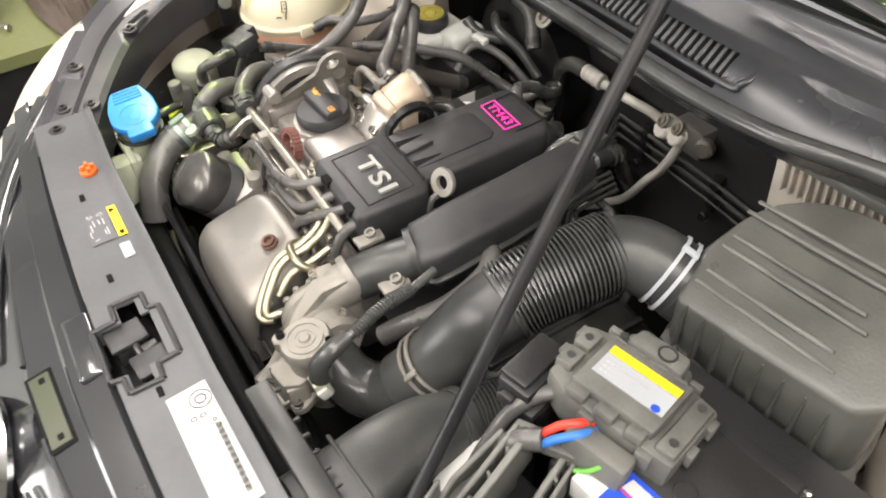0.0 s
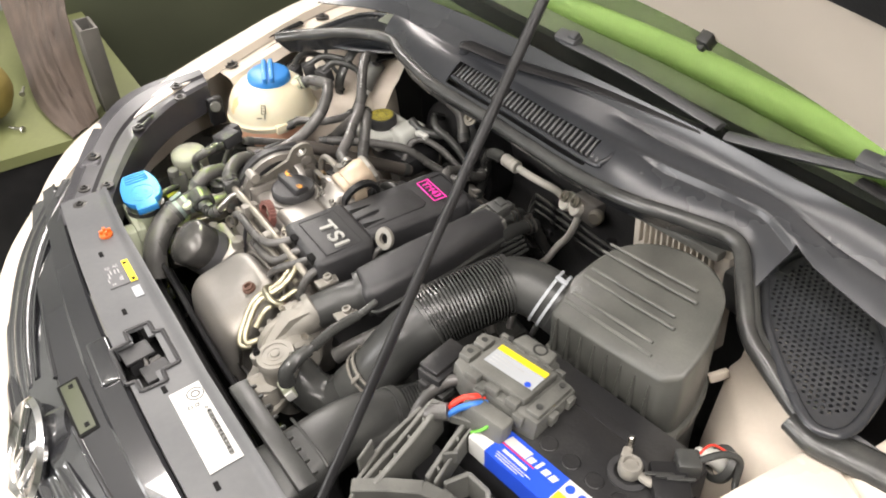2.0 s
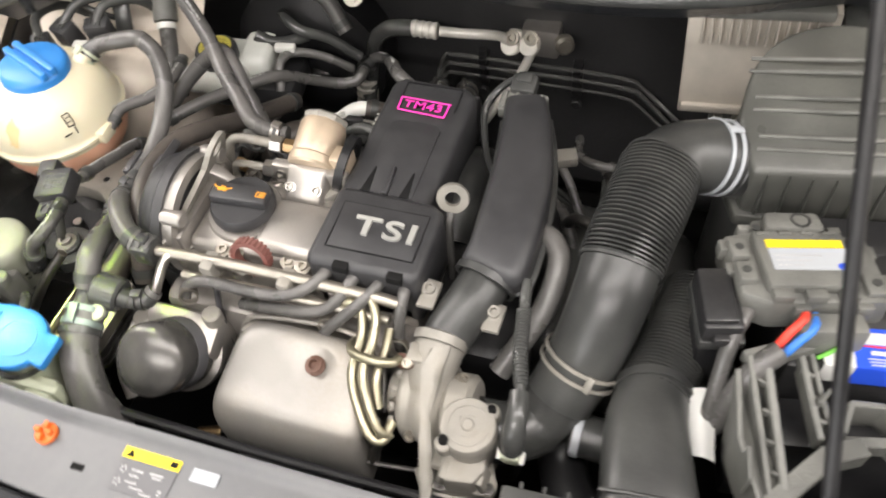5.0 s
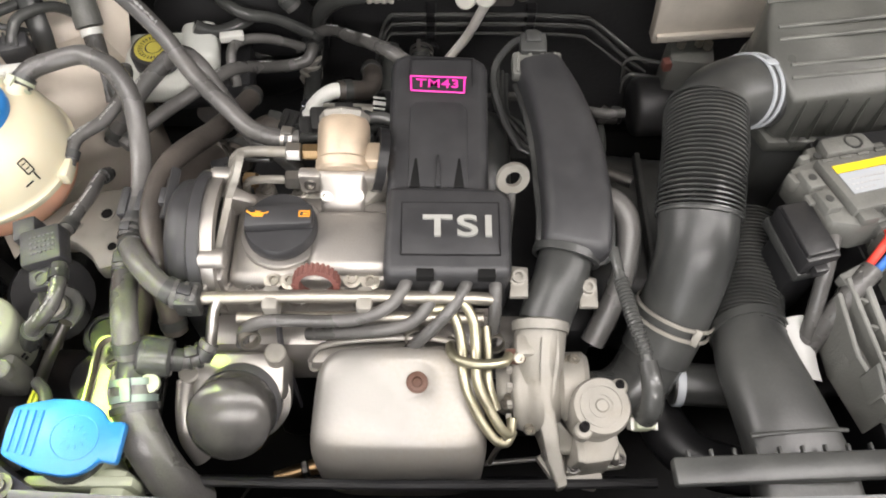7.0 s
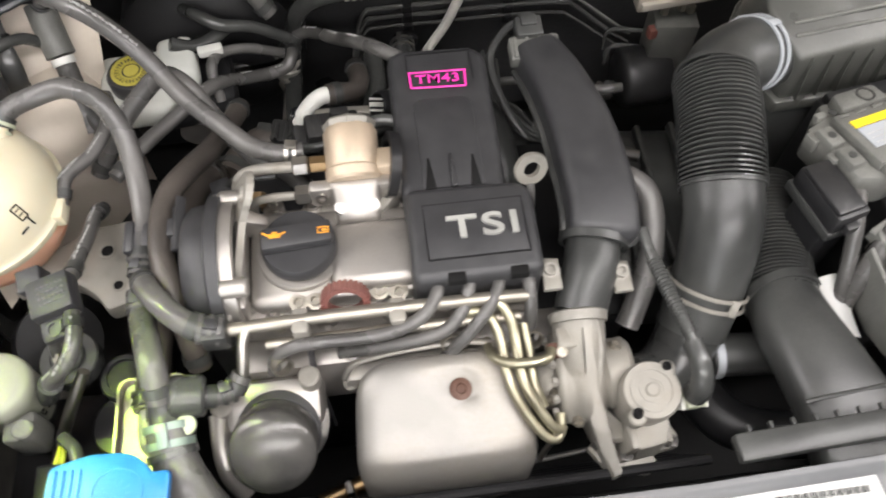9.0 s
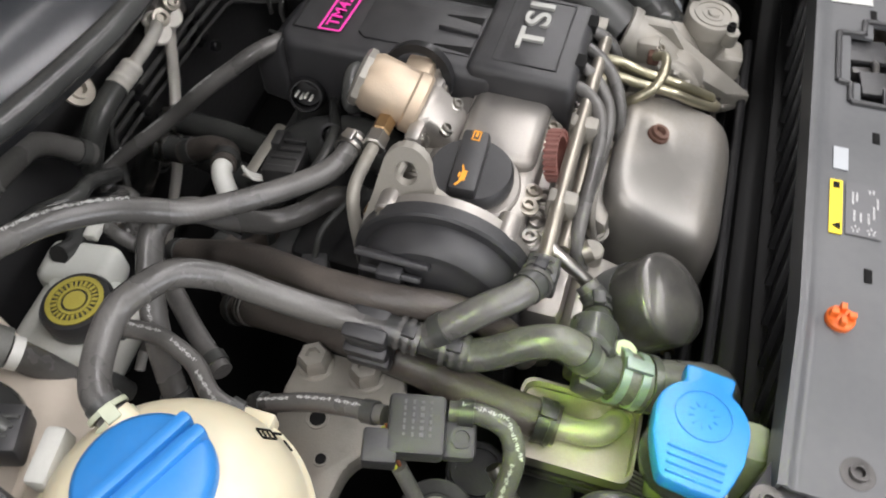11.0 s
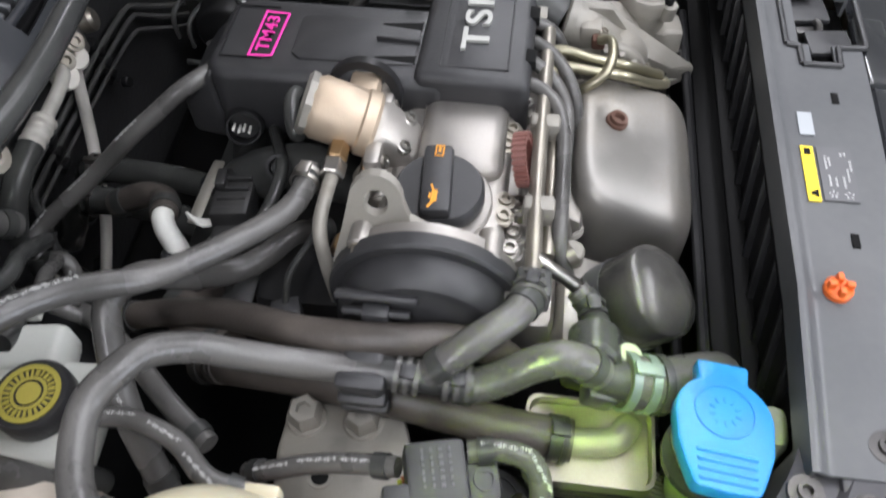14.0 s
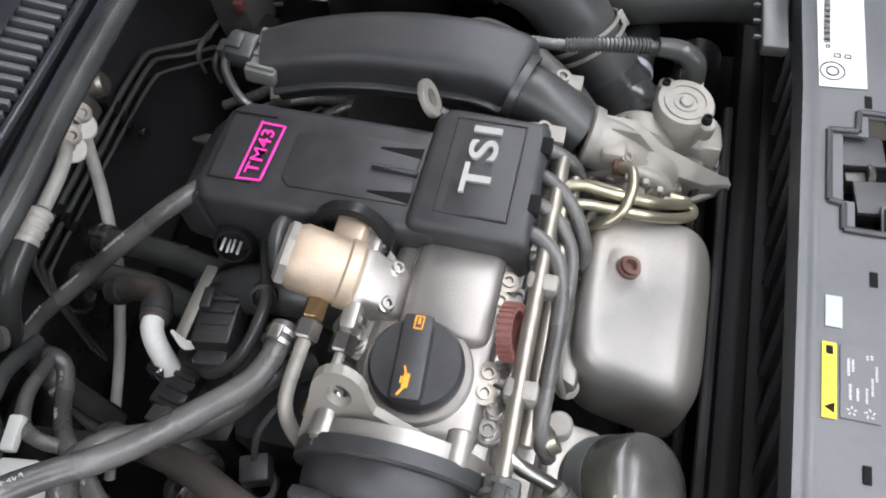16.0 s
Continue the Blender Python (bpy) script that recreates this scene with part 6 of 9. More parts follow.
def intake_hose():
    t = thing("intake_hose", (0.18, 0.35, 0.7), "ribbed black air intake hose with spring clamps", "intake hose")
    part("elbow", tube(bmesh.new(), [(0.300, 0.500, 0.772), (0.272, 0.487, 0.783), (0.246, 0.476, 0.794), (0.220, 0.462, 0.797), (0.203, 0.440, 0.796)], (0.038, 0.039), 28, 8), PLASTIC, t, "smooth black elbow", 60)
    part("bellows", tube(bmesh.new(), [(0.204, 0.446, 0.796), (0.197, 0.40, 0.791), (0.189, 0.36, 0.783), (0.184, 0.328, 0.773)], 0.0390, 32, 8, ribs=26, depth=0.11), RUBBER_BLACK, t, "ribbed bellows", 25)
    part("lower_bend", tube(bmesh.new(), [(0.1845, 0.331, 0.774), (0.181, 0.302, 0.760), (0.174, 0.276, 0.734), (0.164, 0.252, 0.702), (0.150, 0.226, 0.674)], (0.0395, 0.036), 28, 8), PLASTIC, t, "smooth black lower bend", 60)
    part("spigot", tube(bmesh.new(), [(0.152, 0.230, 0.678), (0.135, 0.204, 0.656), (0.106, 0.182, 0.658), (0.075, 0.172, 0.676)], (0.034, 0.031), 24, 8), RUBBER_BLACK, t, "", 60)
    for c, ax, r in (((0.1845, 0.332, 0.774), (-0.12, -0.90, -0.35), 0.0405), ((0.204, 0.446, 0.796), (-0.3, -0.93, 0), 0.0400)):
        bm = bmesh.new()
        band(bm, c, ax, r, 0.005, 0.0015)
        part("collar", bm, PLASTIC, t)
    for c, ax, r in (((0.165, 0.254, 0.705), (-0.30, -0.58, -0.76), 0.0396), ((0.256, 0.481, 0.790), (0.87, 0.38, -0.36), 0.0390)):
        bm = bmesh.new()
        band(bm, Vector(c) + Vector(ax) * 0.006, ax, r, 0.0038, 0.0020, 36)
        band(bm, Vector(c) - Vector(ax) * 0.006, ax, r, 0.0038, 0.0020, 36)
        m = axis_matrix(c, ax)
        p = m @ Vector((0, 0, 0))
        side = max((m.to_3x3() @ Vector((math.cos(a), math.sin(a), 0)) for a in (radians(q) for q in range(0, 360, 10))), key=lambda d: d.z - 0.7 * d.y * (1 if c[0] < 0.2 else 0.0) + 0.5 * d.x * (1 if c[0] < 0.2 else 0))
        own = bmesh.new()
        box(own, (0, 0, 0), (0.008, 0.003, 0.018), 0.001)
        bmesh.ops.transform(own, matrix=axis_matrix(Vector(c) + side * (r + 0.002), ax), verts=own.verts)
        absorb(bm, own)
        part("spring_clamp", bm, PALEGREY if c[0] > 0.2 else ALU_LIGHT, t, "bright steel spring clamp")


intake_hose()
h_ = thing("actuator_cable", (0.1, 0.2, 0.75), "black cable with corrugated sleeve and pale plug", "cable")
part("cable", tube(bmesh.new(), [(0.098, 0.300, 0.762), (0.103, 0.27, 0.757), (0.110, 0.225, 0.758), (0.119, 0.185, 0.752), (0.122, 0.160, 0.738)], 0.0055, 10, 8), RUBBER_BLACK, h_)
part("sleeve", tube(bmesh.new(), [(0.103, 0.268, 0.757), (0.110, 0.225, 0.758), (0.119, 0.19, 0.753)], 0.0068, 10, 6, ribs=22, depth=0.12), RUBBER_BLACK, h_)
part("boot", tube(bmesh.new(), [(0.119, 0.184, 0.753), (0.122, 0.162, 0.748), (0.122, 0.148, 0.735), (0.121, 0.146, 0.716)], (0.009, 0.0125), 14, 5), RUBBER_BLACK, h_)
bm_ = bmesh.new()
box(bm_, (0.121, 0.144, 0.702), (0.019, 0.016, 0.030), 0.003, (12, 0, 0))
part("plug", bm_, PALEPL, h_, "pale plastic plug")
for dx_ in (-0.011, 0.011):
    part("plug_wing", box(bmesh.new(), (0.121 + dx_, 0.143, 0.700), (0.004, 0.012, 0.016), 0.001, (20, 0, 0)), WHITEPL, h_)


def snorkel():
    t = thing("intake_snorkel", (0.25, 0.15, 0.7), "dusty black air intake snorkel on the lock carrier", "air duct")
    part("ribbed_part", tube(bmesh.new(), [(0.268, 0.375, 0.690), (0.258, 0.32, 0.694), (0.246, 0.265, 0.698), (0.240, 0.232, 0.702)], 0.034, 24, 12, ribs=32, depth=0.07), RUBBER_BLACK, t, "ribbed hose", 25)

    def rule(u, v):
        c = glide([(0.239, 0.238, 0.702), (0.237, 0.20, 0.714), (0.243, 0.155, 0.722), (0.252, 0.105, 0.722), (0.256, 0.06, 0.715)], 6)[round(u * 24)]
        a = 2 * math.pi * v
        w, h = 0.035 + 0.013 * u, 0.034 - 0.010 * u
        e = 1 - 0.45 * u
        return c + Vector((w * math.copysign(abs(math.cos(a)) ** e, math.cos(a)), 0.25 * h * math.sin(a), h * math.copysign(abs(math.sin(a)) ** e, math.sin(a))))
    part("duct", sheet(bmesh.new(), [i / 24 for i in range(25)], span(0, 1, 32), rule, thick=0.002), PLASTIC, t, "smooth flattening duct", 60)
    bm = bmesh.new()
    band(bm, (0.240, 0.238, 0.702), (0.0, -0.95, 0.25), 0.037, 0.010, 0.002)
    part("collar", bm, PLASTIC, t)
    bm = bmesh.new()
    box(bm, (0.222, 0.086, 0.756), (0.19, 0.024, 0.014), 0.003, (0, 0, 2.5))
    part("lip", bm, PLASTIC, t, "black mounting lip")
    for k in range(9):
        part("lip_rib", box(bmesh.new(), (0.142 + 0.020 * k, 0.096 + 0.0009 * k, 0.7575), (0.003, 0.010, 0.005), 0.001, (0, 0, 2.5)), PLASTIC, t)
    part("step_line", tube(bmesh.new(), [(0.205, 0.118, 0.744), (0.222, 0.119, 0.7475), (0.250, 0.121, 0.7485), (0.276, 0.123, 0.7475), (0.293, 0.124, 0.743)], 0.0022, 8, 6), PLASTIC, t, "moulded step across the duct")


snorkel()
t_ = single("paper_tag", sheet(bmesh.new(), span(0, 1, 6), span(0, 1, 8), lambda u, v: Vector((0.272 + 0.026 * u + 0.010 * v - 0.006 * math.sin(2 * v), 0.245 - 0.060 * v, 0.722 - 0.02 * v + 0.006 * math.sin(3 * u))), thick=0.0006), PAPER, "creased white paper tag hanging by the snorkel", "tag")


# ---- airbox side ----
def airbox():
    t = thing("air_filter_box", (0.38, 0.55, 0.62), "large black plastic air filter box with ribbed lid", "air filter box")
    outline = [(p.x, p.y) for p in [Vector((0.292, 0.451, 0)), Vector((0.380, 0.455, 0)), Vector((0.470, 0.461, 0))] + glide([(0.486, 0.478, 0), (0.476, 0.525, 0), (0.448, 0.580, 0), (0.405, 0.615, 0), (0.355, 0.625, 0), (0.308, 0.608, 0), (0.277, 0.562, 0), (0.270, 0.505, 0)], 3)]
    slope = lambda x, y: 0.813 + 0.13 * (x - 0.31) + 0.40 * (min(y, 0.575) - 0.455)
    bm = bmesh.new()
    prism(bm, outline, 0.745, slope, 0.006, 3)
    part("lid", bm, BOXLID, t, "ribbed sloping lid", 50)
    big = [(0.375 + (x - 0.375) * 1.05, 0.535 + (y - 0.535) * 1.06) for x, y in outline]
    bm = bmesh.new()
    prism(bm, big, 0.728, 0.746, 0.004)
    part("flange", bm, BOXLID, t, "clamping rim")
    bm = bmesh.new()
    prism(bm, outline, 0.52, 0.735, 0.008)
    part("lower_box", bm, PLASTIC, t)
    for i in range(6):
        y = 0.474 + 0.040 * (i // 2) + 0.013 * (i % 2)
        x0, x1 = 0.292 - 0.010 * (i // 2), 0.438 - 0.006 * (i // 2) - 0.012 * (i % 2)
        own = bmesh.new()
        tube(own, [(x0, y, slope(x0, y) + 0.0004), ((x0 + x1) / 2, y + 0.001, slope((x0 + x1) / 2, y + 0.001) + 0.0010), (x1, y + 0.003, slope(x1, y + 0.003) + 0.0002)], 0.0022, 8, 6, flat=0.9)
        # Paler than the lid: light caught on the dusty ribs, put into colour.
        part("lid_rib", own, GREYDUST, t)
    for i in range(8):
        x = 0.306 + i * 0.0215
        y = 0.4515 + 0.058 * (x - 0.292)
        own = bmesh.new()
        box(own, (x, y - 0.0030, 0.781 + 0.06 * (x - 0.31)), (0.0032, 0.010, 0.056), 0.001, (-4, 0, 0), 1, 0.6)
        part("wall_rib", own, BOXLID, t)
    bm = bmesh.new()
    disc(bm, (0.266, 0.486, 0.786), 0.0405, 0.04, (0.87, 0.38, -0.36), 0.004, 32)
    part("outlet_neck", bm, PLASTIC, t)
    for c in ((0.428, 0.452, 0.735), (0.485, 0.478, 0.735), (0.315, 0.456, 0.738)):
        bm = bmesh.new()
        disc(bm, Vector(c) - Vector((0, 0, 0.006)), 0.009, 0.016, n=14)
        part("lid_screw", bm, BOXLID, t, "dusty lid screw boss")


airbox()


def control_unit():
    t = thing("engine_control_unit", (0.3, 0.67, 0.8), "dusty pale finned engine control unit", "control unit")
    m = pose(0.290, 0.700, 0.742, 0, -4, 2)
    own = bmesh.new()
    box(own, (0, 0, 0), (0.168, 0.022, 0.165), 0.003)
    box(own, (0, -0.012, -0.070), (0.160, 0.010, 0.012), 0.002)
    bmesh.ops.transform(own, matrix=m, verts=own.verts)
    part("case", own, ECU, t)
    for i in range(13):
        own = bmesh.new()
        box(own, (-0.066 + i * 0.0105, -0.014, 0.058), (0.0035, 0.014, 0.040), 0.001, seg=1)
        bmesh.ops.transform(own, matrix=m, verts=own.verts)
        part("cooling_fin", own, ECU, t)
    own = bmesh.new()
    box(own, (0.0, -0.016, 0.086), (0.15, 0.020, 0.014), 0.004)
    bmesh.ops.transform(own, matrix=m, verts=own.verts)
    part("top_rail", own, GREYDUST, t, "dusty grey holder rail")
    own = bmesh.new()
    box(own, (0.104, -0.004, 0.045), (0.036, 0.045, 0.06), 0.006)
    bmesh.ops.transform(own, matrix=m, verts=own.verts)
    part("connector", own, PLASTIC, t, "black connector block")


control_unit()


def battery():
    t = thing("battery", (0.46, 0.37, 0.58), "black car battery with blue and yellow label", "battery")
    m = pose(0.448, 0.365, 0.0, 0, 0, 8)

    def put(name, bm, mat, label=""):
        bmesh.ops.transform(bm, matrix=m, verts=bm.verts)
        return part(name, bm, mat, t, label)
    bm = bmesh.new()
    box(bm, (0, 0, 0.672), (0.235, 0.172, 0.19), 0.006)
    put("case", bm, BATTERYPL)
    bm = bmesh.new()
    box(bm, (0, 0.004, 0.770), (0.228, 0.158, 0.016), 0.005)
    put("lid", bm, BATTERYPL)
    for i in range(6):
        bm = bmesh.new()
        disc(bm, (-0.085 + i * 0.033, -0.028, 0.7775), 0.0105, 0.0025, n=20)
        put("vent_plug", bm, BATTERYPL)
    bm = bmesh.new()
    box(bm, (-0.01, 0.045, 0.778), (0.10, 0.014, 0.002), 0.0005)
    put("embossed_bar", bm, BATTERYPL)
    # label folded over the front top edge
    strips = (("label_blue", -0.062, 0.028, LABELBLUE, "blue label field"), ("label_yellow", 0.028, 0.098, PAPER, "pale warning label field"), ("label_white", -0.088, -0.062, PAPER, "white torn label end"))
    for name, x0, x1, mat, lab in strips:
        bm = bmesh.new()
        w = x1 - x0
        box(bm, ((x0 + x1) / 2, -0.0665, 0.7785), (w, 0.041, 0.0012), 0)
        h = 0.052 if x0 > 0 else 0.028
        box(bm, ((x0 + x1) / 2, -0.0868, 0.778 - h / 2), (w, 0.0012, h), 0)
        put(name, bm, mat, lab)
    bm = bmesh.new()
    box(bm, (0.063, -0.056, 0.7794), (0.068, 0.018, 0.0008), 0)
    put("symbol_field", bm, PAPER, "white symbol field")
    bm = bmesh.new()
    box(bm, (0.063, -0.0760, 0.7794), (0.068, 0.020, 0.0008), 0)
    box(bm, (0.063, -0.0876, 0.769), (0.068, 0.0008, 0.014), 0)
    put("yellow_band", bm, YELLOW, "yellow warning band")
    for i in range(4):
        own = bmesh.new()
        disc(own, (0.037 + i * 0.017, -0.056, 0.7798), 0.0055, 0.0006, bev=0.0001, n=12)
        put("warning_symbol", own, LABELBLUE)
    for k, (w, h) in enumerate(((0.011, 0.012), (0.010, 0.012), (0.011, 0.012), (0.008, 0.008), (0.004, 0.012), (0.008, 0.008), (0.008, 0.008))):
        own = bmesh.new()
        prism(own, [(-w / 2 - 0.001, -h / 2), (w / 2 - 0.001, -h / 2), (w / 2 + 0.001, h / 2), (-w / 2 + 0.001, h / 2)], 0.7791, 0.7798, 0)
        bmesh.ops.transform(own, matrix=Matrix.Translation((-0.049 + 0.0108 * k, -0.057 + (h - 0.012) / 2, 0)), verts=own.verts)
        put("brand_shape", own, PAPER, "white brand shape")
    bm = bmesh.new()
    box(bm, (-0.032, -0.0650, 0.7794), (0.048, 0.0014, 0.0008), 0)
    put("brand_underline", bm, LABELRED, "red underline")
    bm = bmesh.new()
    box(bm, (-0.030, -0.0715, 0.7794), (0.036, 0.0040, 0.0008), 0)
    for k in range(3):
        box(bm, (-0.026 - 0.003 * k, -0.0775 - 0.003 * k, 0.7794), (0.050 - 0.008 * k, 0.0010, 0.0006), 0)
    put("print_bar", bm, PAPER, "pale print bar")
    bm = bmesh.new()
    for i in range(4):
        box(bm, (0.045, -0.0878, 0.756 - 0.007 * i), (0.055 - 0.012 * (i % 2), 0.0006, 0.0014), 0)
    put("fine_print", bm, GREYINK)
    return t


battery()


def terminal(c, label):
    t = thing("battery_terminal", c, label, "battery terminal")
    x, y, z = c
    bm = bmesh.new()
    lathe(bm, [(0.006, 0), (0.0125, 0), (0.0135, 0.003), (0.0135, 0.012), (0.0115, 0.016), (0.0085, 0.016), (0.0075, 0.012), (0, 0.012)], c, n=24)
    part("clamp_ring", bm, ALU_LIGHT, t)
    bm = bmesh.new()
    box(bm, (x - 0.015, y + 0.009, z + 0.008), (0.011, 0.016, 0.010), 0.003, (0, 0, 30))
    box(bm, (x + 0.020, y + 0.004, z + 0.006), (0.020, 0.012, 0.008), 0.004, (0, 0, 10))
    part("lug", bm, ALU_LIGHT, t)
    bm = bmesh.new()
    disc(bm, (x - 0.018, y + 0.016, z + 0.003), 0.004, 0.020, (-0.2, 0.3, 1), n=6)
    part("clamp_bolt", bm, STEEL, t)
    bm = bmesh.new()
    lathe(bm, [(0.017, 0), (0.024, 0), (0.024, 0.006), (0.017, 0.006)], (x, y, z - 0.006), n=24)
    part("base_ring", bm, COVER, t)


terminal((0.512, 0.381, 0.781), "corroded negative battery terminal clamp")
s_ = thing("current_sensor_plug", (0.555, 0.41, 0.77), "dusty dark sensor plug on the battery cable", "connector")
bm_ = bmesh.new()
box(bm_, (0.550, 0.402, 0.777), (0.050, 0.040, 0.034), 0.004, (0, 0, -38))
part("body", bm_, DEEP, s_)
bm_ = bmesh.new()
box(bm_, (0.545, 0.432, 0.792), (0.026, 0.026, 0.024), 0.004, (0, 0, -38))
part("plug", bm_, PLASTIC, s_)
for k_ in range(3):
    part("rib", box(bmesh.new(), (0.538 + 0.009 * k_, 0.396 + 0.007 * k_, 0.7955), (0.004, 0.03, 0.003), 0.0008, (0, 0, -38)), PLASTIC, s_)
hose("earth_cable", [(0.575, 0.41, 0.775), (0.60, 0.425, 0.765), (0.605, 0.45, 0.74), (0.59, 0.465, 0.69)], 0.009, "thick black battery earth cable", RUBBER_BLACK, "cable")
hose("sensor_wire", [(0.552, 0.44, 0.80), (0.562, 0.468, 0.800), (0.572, 0.485, 0.785), (0.580, 0.475, 0.76), (0.60, 0.455, 0.745)], 0.004, "thin black sensor wire", RUBBER_BLACK, "cable")
hose("sensor_wire", [(0.548, 0.44, 0.802), (0.545, 0.468, 0.798), (0.56, 0.488, 0.78)], 0.0014, "thin red sensor wire", WIRERED, "cable")
l_ = thing("inner_wing_grommet", (0.55, 0.50, 0.75), "black grommet with a pale bulb socket", "grommet")
bm_ = bmesh.new()
lathe(bm_, [(0.014, 0), (0.022, 0), (0.023, 0.006), (0.015, 0.010), (0.014, 0)], (0.552, 0.490, 0.752), (-0.45, -0.6, 0.6), 24)
part("ring", bm_, RUBBER_BLACK, l_)
bm_ = bmesh.new()
tube(bm_, [(0.552, 0.492, 0.752), (0.545, 0.478, 0.768), (0.540, 0.470, 0.770)], (0.012, 0.008), 12, 5)
disc(bm_, (0.541, 0.472, 0.766), 0.009, 0.014, (-0.6, -0.5, 0.3), n=14)
part("socket", bm_, WHITEPL, l_)


def fuse_box():
    t = thing("fuse_box", (0.345, 0.35, 0.79), "dusty grey battery-top fuse box with yellow label", "fuse box")
    m = pose(0.343, 0.350, 0.792, -8, 4, 16) @ Matrix.Scale(1.2, 4)

    def put(name, bm, mat, label=""):
        bmesh.ops.transform(bm, matrix=m, verts=bm.verts)
        return part(name, bm, mat, t, label)
    bm = bmesh.new()
    prism(bm, [(-0.052, -0.030), (-0.030, -0.040), (0.056, -0.038), (0.058, 0.028), (0.030, 0.034), (0.026, 0.048), (-0.026, 0.050), (-0.032, 0.036), (-0.054, 0.030)], -0.020, 0.010, 0.004)
    put("base", bm, GREYDUST)
    bm = bmesh.new()
    prism(bm, [(-0.034, -0.030), (0.034, -0.030), (0.036, 0.026), (-0.034, 0.028)], 0.008, 0.019, 0.003)
    put("lid", bm, GREYDUST)
    bm = bmesh.new()
    prism(bm, [(0.038, -0.034), (0.054, -0.034), (0.055, 0.024), (0.040, 0.026)], 0.008, 0.015, 0.003)
    put("side_lid", bm, GREYDUST)
    bm = bmesh.new()
    prism(bm, [(-0.024, 0.028), (0.024, 0.026), (0.022, 0.046), (-0.020, 0.047)], 0.008, 0.022, 0.004)
    put("fuse_cap", bm, GREYDUST)
    bm = bmesh.new()
    lathe(bm, [(0.006, 0), (0.008, 0), (0.008, 0.001), (0.006, 0.001), (0.006, 0)], (0.006, 0.036, 0.0215), n=20)
    put("moulded_mark", bm, PLASTIC)
    for x, y, w, h in ((-0.046, -0.012, 0.014, 0.020), (-0.046, 0.012, 0.014, 0.020), (-0.024, -0.034, 0.016, 0.010), (0.0, -0.034, 0.016, 0.010), (0.024, -0.034, 0.014, 0.010)):
        bm = bmesh.new()
        box(bm, (x, y, 0.011), (w, h, 0.010), 0.002)
        put("cover_tab", bm, GREYDUST)
    for x, y, w, h, z in ((-0.055, 0.020, 0.006, 0.012, 0.004), (-0.055, -0.004, 0.006, 0.010, 0.004), (0.059, 0.016, 0.006, 0.012, 0.002), (0.059, -0.014, 0.006, 0.012, 0.002), (-0.036, 0.036, 0.010, 0.006, 0.008), (0.034, 0.034, 0.010, 0.006, 0.008), (-0.010, -0.041, 0.012, 0.006, 0.002), (0.036, -0.040, 0.012, 0.006, 0.002)):
        own = bmesh.new()
        box(own, (x, y, z), (w, h, 0.012), 0.0012)
        put("snap_clip", own, GREYDUST)
    for x, y in ((-0.046, -0.012), (-0.046, 0.012), (0.047, -0.024), (0.047, 0.016), (-0.028, 0.033)):
        own = bmesh.new()
        lathe(own, [(0, 0), (0.0032, 0), (0.0036, 0.0012), (0.002, 0.0016), (0, 0.001)], (x, y, 0.0155), n=12)
        put("rivet", own, PLASTIC)
    for k in range(4):
        own = bmesh.new()
        box(own, (-0.026 + 0.017 * k, 0.0235, 0.0195), (0.010, 0.003, 0.002), 0.0006)
        put("lid_rib", own, GREYDUST)
    bm = bmesh.new()
    box(bm, (0.002, 0.012, 0.0196), (0.058, 0.008, 0.0008), 0)
    put("yellow_label", bm, YELLOW, "yellow label strip")
    bm = bmesh.new()
    box(bm, (0.002, -0.004, 0.0196), (0.058, 0.022, 0.0008), 0)
    put("grey_label", bm, PALEGREY, "pale grey label field")
    bm = bmesh.new()
    for k in range(3):
        for i in range(9 - 2 * k):
            box(bm, (-0.022 + 0.004 * i, -0.001 - 0.005 * k, 0.0202), (0.0026, 0.0014, 0.0003), 0)
    put("label_print", bm, GREYINK, "fine grey print")
    bm = bmesh.new()
    disc(bm, (0.024, -0.012, 0.0199), 0.0035, 0.0005, bev=0.0001, n=12)
    put("blue_dot", bm, LABELBLUE, "small blue mark")
    bm = bmesh.new()
    box(bm, (0.010, -0.052, -0.010), (0.050, 0.020, 0.028), 0.004)
    put("cable_outlet", bm, GREYDUST)


fuse_box()
r_ = thing("relay_box", (0.275, 0.30, 0.78), "small black relay box beside the fuse box", "relay box")
bm_ = bmesh.new()
box(bm_, (0.277, 0.300, 0.787), (0.036, 0.066, 0.026), 0.004, (0, 0, 14))
box(bm_, (0.274, 0.299, 0.803), (0.030, 0.058, 0.007), 0.003, (0, 0, 14))
box(bm_, (0.284, 0.264, 0.785), (0.014, 0.008, 0.012), 0.002, (0, 0, 14))
part("cover", bm_, BATTERYPL, r_)
bm_ = bmesh.new()
box(bm_, (0.279, 0.302, 0.768), (0.042, 0.070, 0.014), 0.003, (0, 0, 14))
part("base", bm_, PLASTIC, r_)
bm_ = bmesh.new()
box(bm_, (0.283, 0.30, 0.68), (0.04, 0.05, 0.18), 0.006, (0, 0, 14))
part("bracket", bm_, DEEP, r_)
for nm_, mt_, pts_ in (("red", WIRERED, [(0.350, 0.306, 0.798), (0.347, 0.290, 0.806), (0.338, 0.278, 0.800), (0.330, 0.268, 0.785)]),
                       ("blue", WIREBLUE, [(0.358, 0.302, 0.798), (0.356, 0.284, 0.805), (0.346, 0.272, 0.797), (0.335, 0.262, 0.78)]),
                       ("green", WIREGREEN, [(0.382, 0.308, 0.795), (0.386, 0.292, 0.799), (0.380, 0.280, 0.788), (0.368, 0.274, 0.775)])):
    hose("battery_wire", pts_, 0.0042 if nm_ != "green" else 0.0022, nm_ + " insulated battery wire at the fuse box", mt_, "cable", "battery wires", 10)
